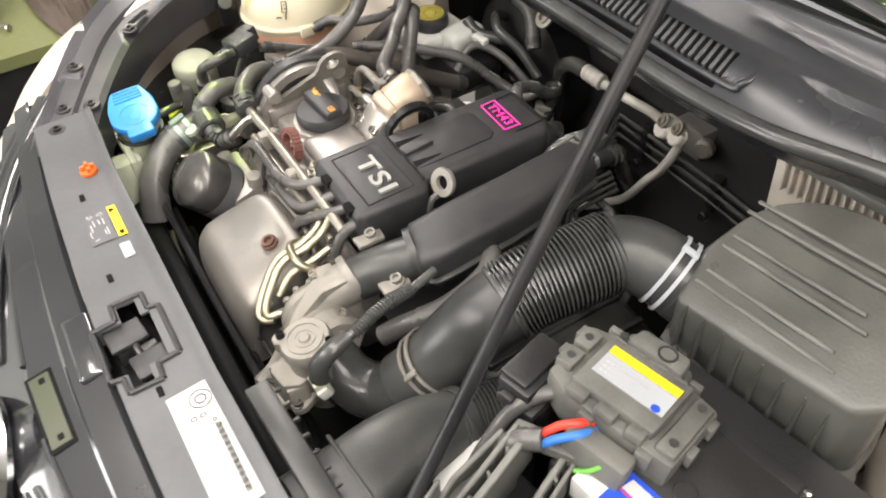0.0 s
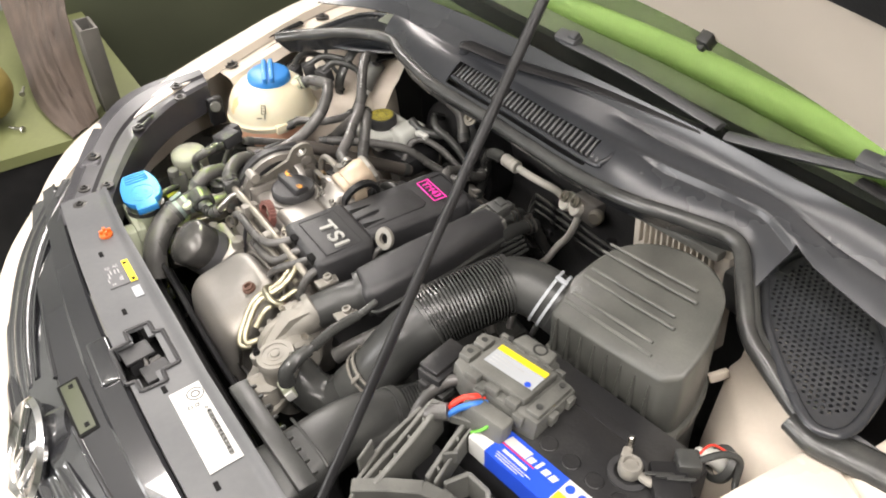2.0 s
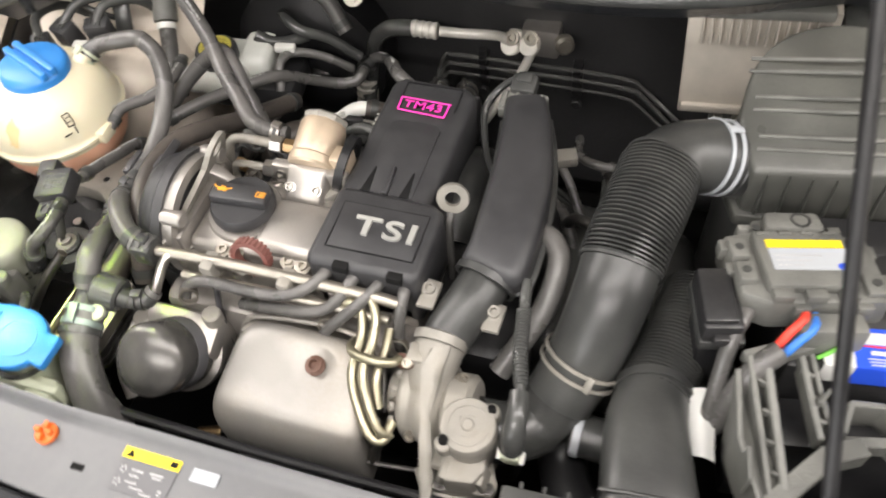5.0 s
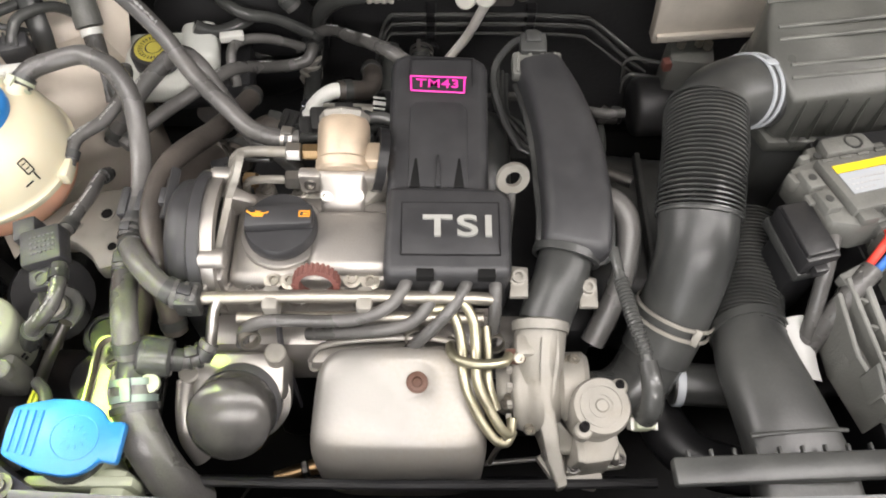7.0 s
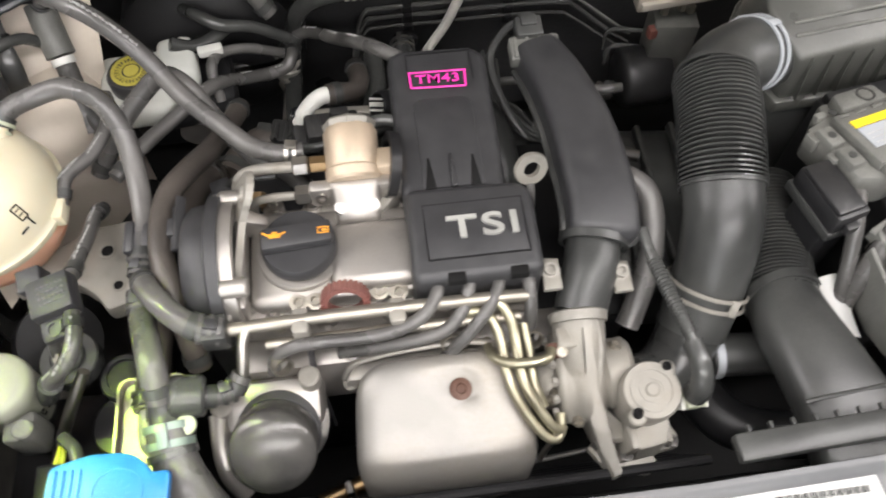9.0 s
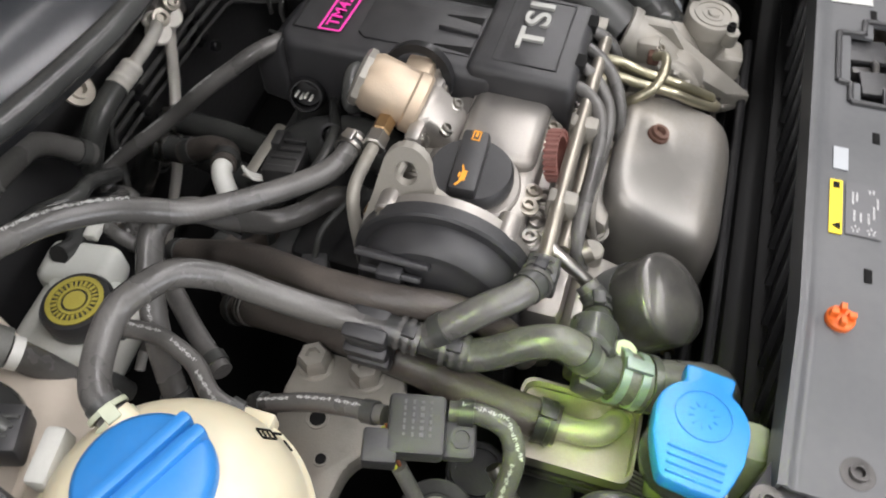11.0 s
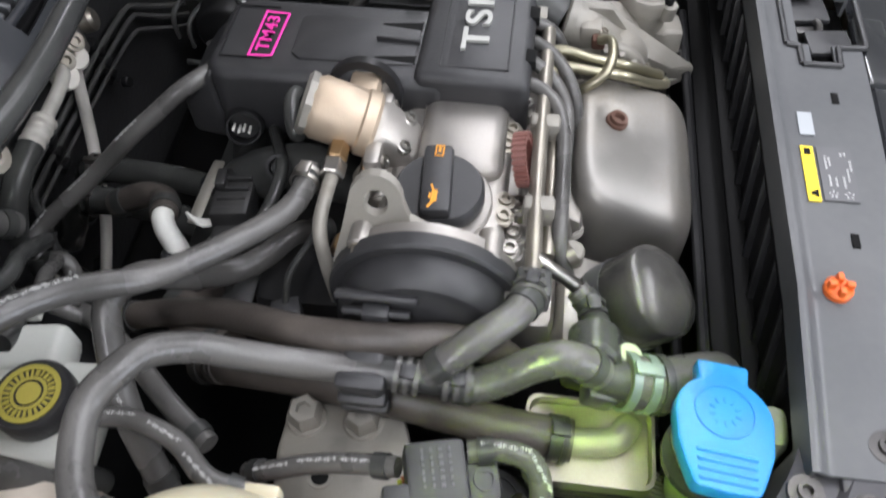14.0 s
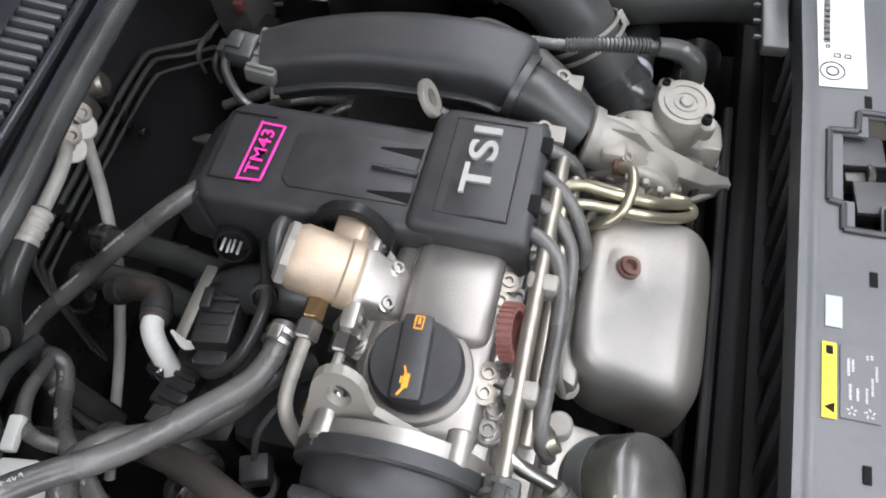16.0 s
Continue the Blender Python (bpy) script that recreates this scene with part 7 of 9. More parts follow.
hose("battery_cable", [(0.335, 0.266, 0.785), (0.318, 0.250, 0.775), (0.305, 0.235, 0.745), (0.295, 0.22, 0.70)], 0.0105, "grey taped battery cable bundle", RUBBER, "cable")
hose("battery_cable", [(0.312, 0.318, 0.785), (0.300, 0.290, 0.790), (0.292, 0.262, 0.775), (0.290, 0.235, 0.735), (0.288, 0.21, 0.69)], 0.0075, "single grey battery cable bent downwards", RUBBER, "cable")


def carrier_frame():
    t = thing("battery_tray_frame", (0.36, 0.2, 0.68), "broken dusty grey battery tray frame", "battery tray")
    def wall(pts, h, w=0.004, name="tray_wall"):
        bm = bmesh.new()
        for a, b in zip(pts, pts[1:]):
            a, b = Vector(a), Vector(b)
            side = (b - a).cross(Vector((0, 0, 1))).normalized() * w
            d = (b - a).normalized() * 0.001
            ring = [bm.verts.new(p + s - Vector((0, 0, k))) for p, k in ((a - d, 0), (b + d, 0), (b + d, h), (a - d, h)) for s in (side, -side)]
            q = [ring[0], ring[2], ring[4], ring[6]], [ring[1], ring[3], ring[5], ring[7]]
            fs = [bm.faces.new(q[0]), bm.faces.new(q[1][::-1])] + [bm.faces.new((q[0][i], q[1][i], q[1][(i + 1) % 4], q[0][(i + 1) % 4])) for i in range(4)]
        bmesh.ops.recalc_face_normals(bm, faces=bm.faces)
        bmesh.ops.bevel(bm, geom=list(bm.edges), offset=0.0012, segments=1, profile=0.5, affect="EDGES")
        return part(name, bm, GREYDUST, t, smooth=20)
    wall([(0.352, 0.152, 0.757), (0.338, 0.205, 0.772), (0.322, 0.262, 0.790)], 0.05, 0.0035)
    wall([(0.340, 0.146, 0.757), (0.326, 0.200, 0.770), (0.310, 0.256, 0.786)], 0.03, 0.0025)
    wall([(0.335, 0.138, 0.752), (0.312, 0.188, 0.762), (0.303, 0.245, 0.776)], 0.06, 0.0025)
    wall([(0.308, 0.255, 0.782), (0.335, 0.268, 0.787), (0.362, 0.285, 0.786)], 0.014, 0.008)
    wall([(0.378, 0.206, 0.758), (0.362, 0.250, 0.772), (0.345, 0.300, 0.786)], 0.022, 0.0030)
    wall([(0.388, 0.210, 0.757), (0.371, 0.254, 0.770), (0.356, 0.298, 0.782)], 0.030, 0.0022)
    wall([(0.338, 0.132, 0.756), (0.362, 0.165, 0.758), (0.386, 0.195, 0.757), (0.415, 0.212, 0.752)], 0.026, 0.009)
    wall([(0.396, 0.218, 0.758), (0.402, 0.246, 0.760), (0.430, 0.252, 0.756), (0.462, 0.232, 0.742)], 0.05, 0.003)
    wall([(0.400, 0.212, 0.752), (0.436, 0.222, 0.748), (0.470, 0.205, 0.735)], 0.02, 0.005)
    wall([(0.360, 0.292, 0.788), (0.376, 0.296, 0.788), (0.384, 0.284, 0.786)], 0.034, 0.003)
    wall([(0.322, 0.150, 0.770), (0.316, 0.172, 0.782)], 0.035, 0.002, "broken_tab")
    wall([(0.346, 0.128, 0.752), (0.352, 0.120, 0.745), (0.372, 0.122, 0.738)], 0.02, 0.003, "broken_tab")
    wall([(0.372, 0.232, 0.774), (0.380, 0.246, 0.774)], 0.02, 0.002, "broken_tab")
    bm = bmesh.new()
    prism(bm, [(0.308, 0.190), (0.336, 0.138), (0.352, 0.16), (0.330, 0.245), (0.306, 0.24)], 0.700, 0.748, 0.004)
    part("side_panel", bm, GREYDUST, t)
    for i in range(5):
        part("comb_rib", box(bmesh.new(), (0.375 - 0.007 * i, 0.222 + 0.018 * i, 0.756 + 0.006 * i), (0.012, 0.003, 0.010), 0.0006, (0, 0, -18)), GREYDUST, t)
    for i in range(4):
        part("comb_rib", box(bmesh.new(), (0.345 - 0.007 * i, 0.165 + 0.024 * i, 0.752 + 0.007 * i), (0.010, 0.003, 0.010), 0.0006, (0, 0, -18)), GREYDUST, t)
    bm = bmesh.new()
    box(bm, (0.42, 0.245, 0.65), (0.20, 0.05, 0.14), 0.006, (0, 0, 9))
    part("front_wall", bm, DEEP, t)


carrier_frame()

# ---- firewall plumbing ----
v_ = thing("expansion_valve", (-0.01, 0.79, 0.65), "aluminium air conditioning expansion valve block", "valve")
bm_ = bmesh.new()
box(bm_, (0.004, 0.792, 0.660), (0.056, 0.036, 0.048), 0.005)
part("block", bm_, ALU, v_)
bm_ = bmesh.new()
disc(bm_, (0.038, 0.780, 0.668), 0.014, 0.020, (0.3, -0.9, 0.2), 0.004)
part("capsule", bm_, DULLSTEEL, v_)
for x_, z_ in ((-0.036, 0.652), (-0.008, 0.655)):
    bm_ = bmesh.new()
    disc(bm_, (x_, 0.776, z_), 0.0150, 0.014, (-0.25, -0.80, 0.55), 0.002)
    box(bm_, (x_ + 0.003, 0.777, z_ + 0.013), (0.022, 0.014, 0.026), 0.006, (-30, 0, 0))
    part("pipe_flange", bm_, BAREALU, v_)
    bolt(v_, (x_ + 0.002, 0.762, z_ + 0.025), (-0.25, -0.80, 0.55), 0.0075, 0.005, DULLSTEEL, 1.45)
hose("air_conditioning_pipe", [(-0.006, 0.776, 0.650), (-0.014, 0.778, 0.625), (-0.034, 0.778, 0.575), (-0.056, 0.775, 0.540), (-0.092, 0.774, 0.477), (-0.136, 0.774, 0.430), (-0.18, 0.774, 0.388), (-0.25, 0.774, 0.335), (-0.31, 0.774, 0.29)], 0.0072, "thin bare aluminium air conditioning pipe", BAREALU, "pipe", n=12)
a_ = thing("air_conditioning_hose", (-0.15, 0.735, 0.68), "aluminium pipe and crimped black air conditioning hose", "hose")
part("pipe", tube(bmesh.new(), [(-0.036, 0.772, 0.660), (-0.052, 0.758, 0.680), (-0.072, 0.742, 0.692), (-0.100, 0.735, 0.695), (-0.133, 0.732, 0.696)], 0.0072, 14, 8), BAREALU, a_)
part("crimp", tube(bmesh.new(), [(-0.136, 0.732, 0.6955), (-0.176, 0.730, 0.697)], 0.0118, 16, 6, ribs=4, depth=0.06), BAREALU, a_, "crimped aluminium sleeve")
part("hose", tube(bmesh.new(), [(-0.173, 0.730, 0.697), (-0.207, 0.729, 0.692), (-0.236, 0.734, 0.665), (-0.250, 0.740, 0.62), (-0.262, 0.72, 0.55), (-0.27, 0.69, 0.48)], 0.0128, 16, 8), RUBBER_BLACK, a_)
for z_, r_, bend_ in ((0.606, 0.0032, 0.150), (0.588, 0.0032, 0.154), (0.569, 0.0026, 0.148)):
    hose("brake_pipe", [(-0.185, 0.785, z_ - 0.17), (-0.165, 0.788, z_ - 0.05), (-0.150, 0.790, z_ - 0.006), (-0.132, 0.790, z_), (-0.05, 0.790, z_ + 0.001), (0.06, 0.789, z_ + 0.003), (bend_ - 0.014, 0.787, z_ + 0.001), (bend_ + 0.008, 0.784, z_ - 0.008), (0.205, 0.776, z_ - 0.044), (0.245, 0.764, z_ - 0.070)], r_, "thin grey coated brake pipe clipped to the bulkhead", PIPECOAT, "pipe", "brake pipes", 8, 6)
for x_ in (-0.088, 0.060):
    bm_ = bmesh.new()
    box(bm_, (x_, 0.797, 0.588), (0.016, 0.016, 0.066), 0.003)
    for z_ in (0.606, 0.588, 0.569):
        box(bm_, (x_, 0.787, z_), (0.013, 0.010, 0.009), 0.002)
    disc(bm_, (x_ + 0.004, 0.780, 0.553), 0.008, 0.010, (0, -1, 0.2))
    single("pipe_clip", bm_, DEEP, "black plastic pipe clip on the bulkhead", "clip", "pipe clips")
for dy_, dz_ in ((0.0, 0.0), (-0.018, -0.016)):
    hose("modulator_pipe", [(0.214, 0.772 + dy_, 0.500 + dz_), (0.212, 0.770 + dy_, 0.530 + dz_), (0.222, 0.766 + dy_, 0.545 + dz_), (0.250, 0.76 + dy_, 0.546 + dz_), (0.315, 0.74 + dy_, 0.545 + dz_), (0.335, 0.71 + dy_, 0.54 + dz_)], 0.0034, "bent steel brake pipe to the modulator", PIPECOAT, "pipe", "modulator pipes", 8, 6)
k_ = thing("brake_modulator", (0.27, 0.715, 0.50), "dusty grey brake modulator block with black motor", "brake modulator")
bm_ = bmesh.new()
box(bm_, (0.286, 0.722, 0.570), (0.062, 0.055, 0.085), 0.005, (0, 0, -6))
part("block", bm_, GREYDUST, k_)
for dx_, dz_ in ((-0.018, 0.0), (0.006, 0.004), (0.020, -0.002)):
    bm_ = bmesh.new()
    disc(bm_, (0.286 + dx_, 0.720, 0.616 + dz_), 0.0065, 0.012, (0, 0, 1), 0.001, 6)
    part("pipe_nut", bm_, DULLSTEEL, k_, "dull steel pipe nut")
bm_ = bmesh.new()
lathe(bm_, [(0, 0), (0.038, 0), (0.043, 0.004), (0.045, 0.010), (0.045, 0.066), (0.042, 0.072), (0, 0.072)], (0.218, 0.702, 0.508), (1, 0.05, 0), 36)
part("motor", bm_, BATTERYPL, k_, "black round pump motor", 50)
part("coil_plug", box(bmesh.new(), (0.252, 0.704, 0.598), (0.016, 0.014, 0.018), 0.003, (0, 0, 10)), REDBROWN, k_, "small dull red plug")
for k_ in range(4):
    d_ = 0.006 * k_
    hose("injector_cable", [(-0.003 + d_, 0.64, 0.66 - d_), (-0.004 + d_, 0.582, 0.655 - d_), (0.010 + d_, 0.536 + d_, 0.645), (0.035 + d_, 0.512 + 1.5 * d_, 0.64 - d_), (0.075, 0.503 + 2 * d_, 0.63), (0.11, 0.52 + d_, 0.60)], 0.0032, "thin black cable looping behind the charge duct", RUBBER_BLACK, "cable", "cables behind the duct", 8, 6)
u_ = thing("bulkhead_union", (0.14, 0.58, 0.62), "dark steel union with hose tails below the air box", "union")
bm_ = bmesh.new()
disc(bm_, (0.139, 0.587, 0.615), 0.010, 0.018, (0.5, 0.2, 0.8), 0.001, n=6)
box(bm_, (0.150, 0.590, 0.612), (0.030, 0.012, 0.010), 0.003, (0, 20, 15))
part("union_body", bm_, DARKBOLT, u_)
part("tail", tube(bmesh.new(), [(0.159, 0.602, 0.618), (0.172, 0.615, 0.60), (0.18, 0.63, 0.56)], 0.005, 8, 5), RUBBER_BLACK, u_)
part("tail", tube(bmesh.new(), [(0.140, 0.580, 0.612), (0.143, 0.556, 0.600), (0.146, 0.53, 0.56)], 0.0055, 8, 5), RUBBER_BLACK, u_)
SERVO = [(-0.096, 0.545, 0.750), (-0.132, 0.572, 0.751), (-0.150, 0.600, 0.733), (-0.166, 0.629, 0.712), (-0.180, 0.664, 0.680), (-0.204, 0.700, 0.654), (-0.224, 0.722, 0.640), (-0.243, 0.727, 0.632), (-0.254, 0.720, 0.620)]
printed("brake_servo_hose", SERVO, 0.0084, "dull black vacuum hose with printed markings", (0.35, 0.55, 0.75), RUBBER)
printed("servo_branch_hose", [(-0.255, 0.719, 0.619), (-0.268, 0.724, 0.607), (-0.290, 0.722, 0.600), (-0.315, 0.712, 0.602), (-0.345, 0.700, 0.604)], 0.0085, "printed black branch hose to the brake servo", (0.4, 0.75), RUBBER)
printed("servo_branch_hose", [(-0.254, 0.718, 0.620), (-0.252, 0.697, 0.626), (-0.260, 0.685, 0.619), (-0.284, 0.672, 0.622), (-0.312, 0.649, 0.643), (-0.339, 0.607, 0.682), (-0.372, 0.559, 0.696), (-0.412, 0.510, 0.700), (-0.440, 0.470, 0.700)], 0.0085, "printed black branch hose passing under the vent hose", (0.3, 0.5, 0.7), RUBBER)
bm_ = bmesh.new()
band(bm_, (-0.254, 0.719, 0.620), (-0.5, -0.2, -0.8), 0.0085, 0.012, 0.006, 18)
single("hose_collar", bm_, PLASTIC, "black plastic collar on the vacuum hose", "collar")
for p0, p1, p2 in (((-0.118, 0.57, 0.575), (-0.106, 0.648, 0.580), (-0.101, 0.736, 0.580)), ((-0.165, 0.575, 0.565), (-0.147, 0.660, 0.578), (-0.145, 0.729, 0.580))):
    printed("heater_hose", [p0, p1, p2, (p2[0], 0.752, p2[2] - 0.012), (p2[0], 0.775, p2[2] - 0.06), (p2[0], 0.80, p2[2] - 0.10)], 0.0155, "black heater hose to the bulkhead", (), RUBBER_BLACK, group="heater hoses")
    bm_ = bmesh.new()
    band(bm_, (p2[0], p2[1] - 0.005, p2[2]), (0, 1, 0), 0.0157, 0.004, 0.002, 20)
    band(bm_, (p2[0], p2[1] + 0.006, p2[2]), (0, 1, 0), 0.0157, 0.004, 0.002, 20)
    box(bm_, (p2[0] - 0.004, p2[1], p2[2] + 0.019), (0.006, 0.018, 0.008), 0.001)
    single("spring_clip", bm_, STEEL, "steel spring clip on a heater hose", "clamp", "heater hose clamps")

# ---- brake reservoir and what stands behind the tank ----
b_ = thing("brake_fluid_reservoir", (-0.41, 0.62, 0.66), "pale plastic brake fluid reservoir with black cap", "reservoir")
bm_ = bmesh.new()
box(bm_, (-0.428, 0.612, 0.680), (0.088, 0.098, 0.036), 0.012, (0, 0, 4), 3)
box(bm_, (-0.381, 0.640, 0.686), (0.046, 0.068, 0.040), 0.012, (0, 0, 8), 3)
box(bm_, (-0.385, 0.632, 0.690), (0.05, 0.05, 0.024), 0.006, (0, 0, 8))
part("body", bm_, RESERVOIR, b_)
# Near-black colour stands in for the shade on the reservoir's lower half.
part("lower_body", box(bmesh.new(), (-0.385, 0.632, 0.645), (0.13, 0.085, 0.042), 0.010, (0, 0, 8)), DEEP, b_, "lower body coloured near black for shade")
bm_ = bmesh.new()
lathe(bm_, [(0, 0), (0.028, 0), (0.030, 0.003), (0.030, 0.018), (0.0275, 0.022), (0, 0.022)], (-0.425, 0.606, 0.698), n=32)
part("cap", bm_, COVER, b_, "black screw cap")
bm_ = bmesh.new()
lathe(bm_, [(0.0195, 0), (0.0235, 0), (0.0235, 0.001), (0.0195, 0.001), (0.0195, 0)], (-0.425, 0.606, 0.7205), n=28)
lathe(bm_, [(0.0110, 0), (0.0135, 0), (0.0135, 0.001), (0.0110, 0.001), (0.0110, 0)], (-0.425, 0.606, 0.7205), n=28)
lathe(bm_, [(0, 0.001), (0.009, 0.001), (0.009, 0), (0, 0)], (-0.425, 0.606, 0.7205), n=20)
for q_ in range(26):
    box(bm_, (-0.425 + 0.0165 * math.cos(q_ * 0.2417), 0.606 + 0.0165 * math.sin(q_ * 0.2417), 0.721), (0.0048, 0.0018 + 0.0008 * (q_ % 3 == 0), 0.001), 0, (0, 0, q_ * 13.85))
part("cap_print", bm_, YELLOWCAP, b_, "yellow printed warning ring")
bm_ = bmesh.new()
box(bm_, (-0.340, 0.648, 0.699), (0.03, 0.012, 0.010), 0.002, (0, 0, 10))
part("level_plug", bm_, WHITEPL, b_, "white plug")
hose("corrugated_sleeve", [(-0.325, 0.690, 0.690), (-0.345, 0.668, 0.694), (-0.365, 0.655, 0.700), (-0.385, 0.652, 0.712)], 0.009, "dark corrugated cable sleeve by the reservoir", RUBBER_BLACK, "cable")
hose("reservoir_loom", [(-0.250, 0.700, 0.655), (-0.290, 0.690, 0.690), (-0.325, 0.675, 0.712), (-0.355, 0.690, 0.720), (-0.375, 0.72, 0.700)], 0.008, "black taped loom passing the reservoir", RUBBER_BLACK, "cable")
hose("reservoir_loom", [(-0.262, 0.690, 0.640), (-0.300, 0.672, 0.672), (-0.330, 0.650, 0.690), (-0.340, 0.625, 0.690), (-0.335, 0.60, 0.66)], 0.0065, "black taped loom passing the reservoir", RUBBER, "cable")
s_ = thing("brake_servo", (-0.33, 0.76, 0.6), "black round brake servo on the bulkhead", "brake servo")
bm_ = bmesh.new()
lathe(bm_, [(0, 0), (0.06, 0), (0.10, 0.02), (0.125, 0.04), (0.125, 0.10), (0, 0.10)], (-0.36, 0.705, 0.60), (0, 1, 0), 40)
part("shell", bm_, DEEP, s_)
bm_ = bmesh.new()
disc(bm_, (-0.38, 0.60, 0.60), 0.022, 0.12, (0, 1, 0))
part("master_cylinder", bm_, ALU, s_)

# ---- coolant tank ----


def coolant_tank():
    t = thing("coolant_tank", (-0.57, 0.43, 0.65), "round cream coolant tank with blue cap, partly filled", "coolant tank")
    c = Vector((-0.566, 0.430, 0.735))
    rx, ry = 0.086, 0.088

    def ring(profile, mat, name, label="", n=44):
        bm = bmesh.new()
        lathe(bm, profile, c, (0, 0, 1), n)
        for v in bm.verts:
            v.co.y = c.y + (v.co.y - c.y) * ry / rx
        return part(name, bm, mat, t, label, 60)
    ring([(0.0, 0.068), (0.042, 0.066), (0.058, 0.058), (0.072, 0.044), (0.081, 0.026), (0.0855, 0.006), (0.086, 0.0), (0.0895, -0.002), (0.0895, -0.006), (0.086, -0.008), (0.0855, -0.014), (0.080, -0.014)], TANK, "upper_shell", "aged cream upper shell")
    ring([(0.0855, -0.014), (0.083, -0.030), (0.075, -0.048), (0.060, -0.062), (0.035, -0.070), (0.0, -0.072)], COOLANT, "lower_shell", "lower shell with pink coolant showing through")
    bm = bmesh.new()
    top = c + Vector((0.006, 0.002, 0.060))
    lathe(bm, [(0, 0.022), (0.036, 0.021), (0.041, 0.017), (0.0425, 0.012), (0.0425, -0.006), (0.040, -0.008)], top, (0.06, 0, 1), 44)
    cap = part("cap", bm, BLUE, t, "bright blue screw cap")
    for d in (-0.0065, 0.0065):
        own = bmesh.new()
        box(own, (0, d, 0.0215), (0.084, 0.0095, 0.012), 0.003)
        bmesh.ops.transform(own, matrix=Matrix.Translation(top) @ pose(0, 0, 0, 0, 3, -22), verts=own.verts)
        part("grip_bar", own, BLUE, cap)
    bm = bmesh.new()
    tube(bm, [(-0.540, 0.455, 0.772), (-0.530, 0.465, 0.783), (-0.524, 0.480, 0.792)], (0.016, 0.011), 14, 5)
    part("return_neck", bm, TANK, t)
    bm = bmesh.new()
    box(bm, (-0.585, 0.508, 0.742), (0.05, 0.02, 0.035), 0.004)
    part("mounting_lug", bm, TANK, t)
    part("mounting_lug", box(bmesh.new(), (-0.480, 0.412, 0.730), (0.012, 0.025, 0.018), 0.003), TANK, t)
    # moulded level mark
    bm = bmesh.new()
    for dx, dz, w, h in ((0, 0.010, 0.010, 0.0015), (0, -0.010, 0.010, 0.0015), (0.005, 0, 0.0015, 0.02), (-0.005, 0, 0.0015, 0.02), (0, 0.004, 0.006, 0.0012), (0, -0.003, 0.006, 0.0012), (-0.012, -0.02, 0.012, 0.002), (0.002, -0.018, 0.002, 0.012)):
        box(bm, (dx, 0, dz), (w, 0.0012, h), 0)
    bmesh.ops.transform(bm, matrix=Matrix.Translation(c + Vector((0.0660, -0.0415, 0.035))) @ pose(0, 0, 0, -27, 0, 58) @ Matrix.Scale(0.8, 4), verts=bm.verts)
    part("level_symbol", bm, INK, t, "black moulded level symbol")
    part("outlet", tube(bmesh.new(), [(-0.545, 0.40, 0.672), (-0.535, 0.375, 0.655), (-0.52, 0.36, 0.62)], 0.014, 12, 5), RUBBER, t)
    bm = bmesh.new()
    box(bm, (-0.60, 0.44, 0.645), (0.08, 0.06, 0.03), 0.006)
    part("foot", bm, DEEP, t)


coolant_tank()

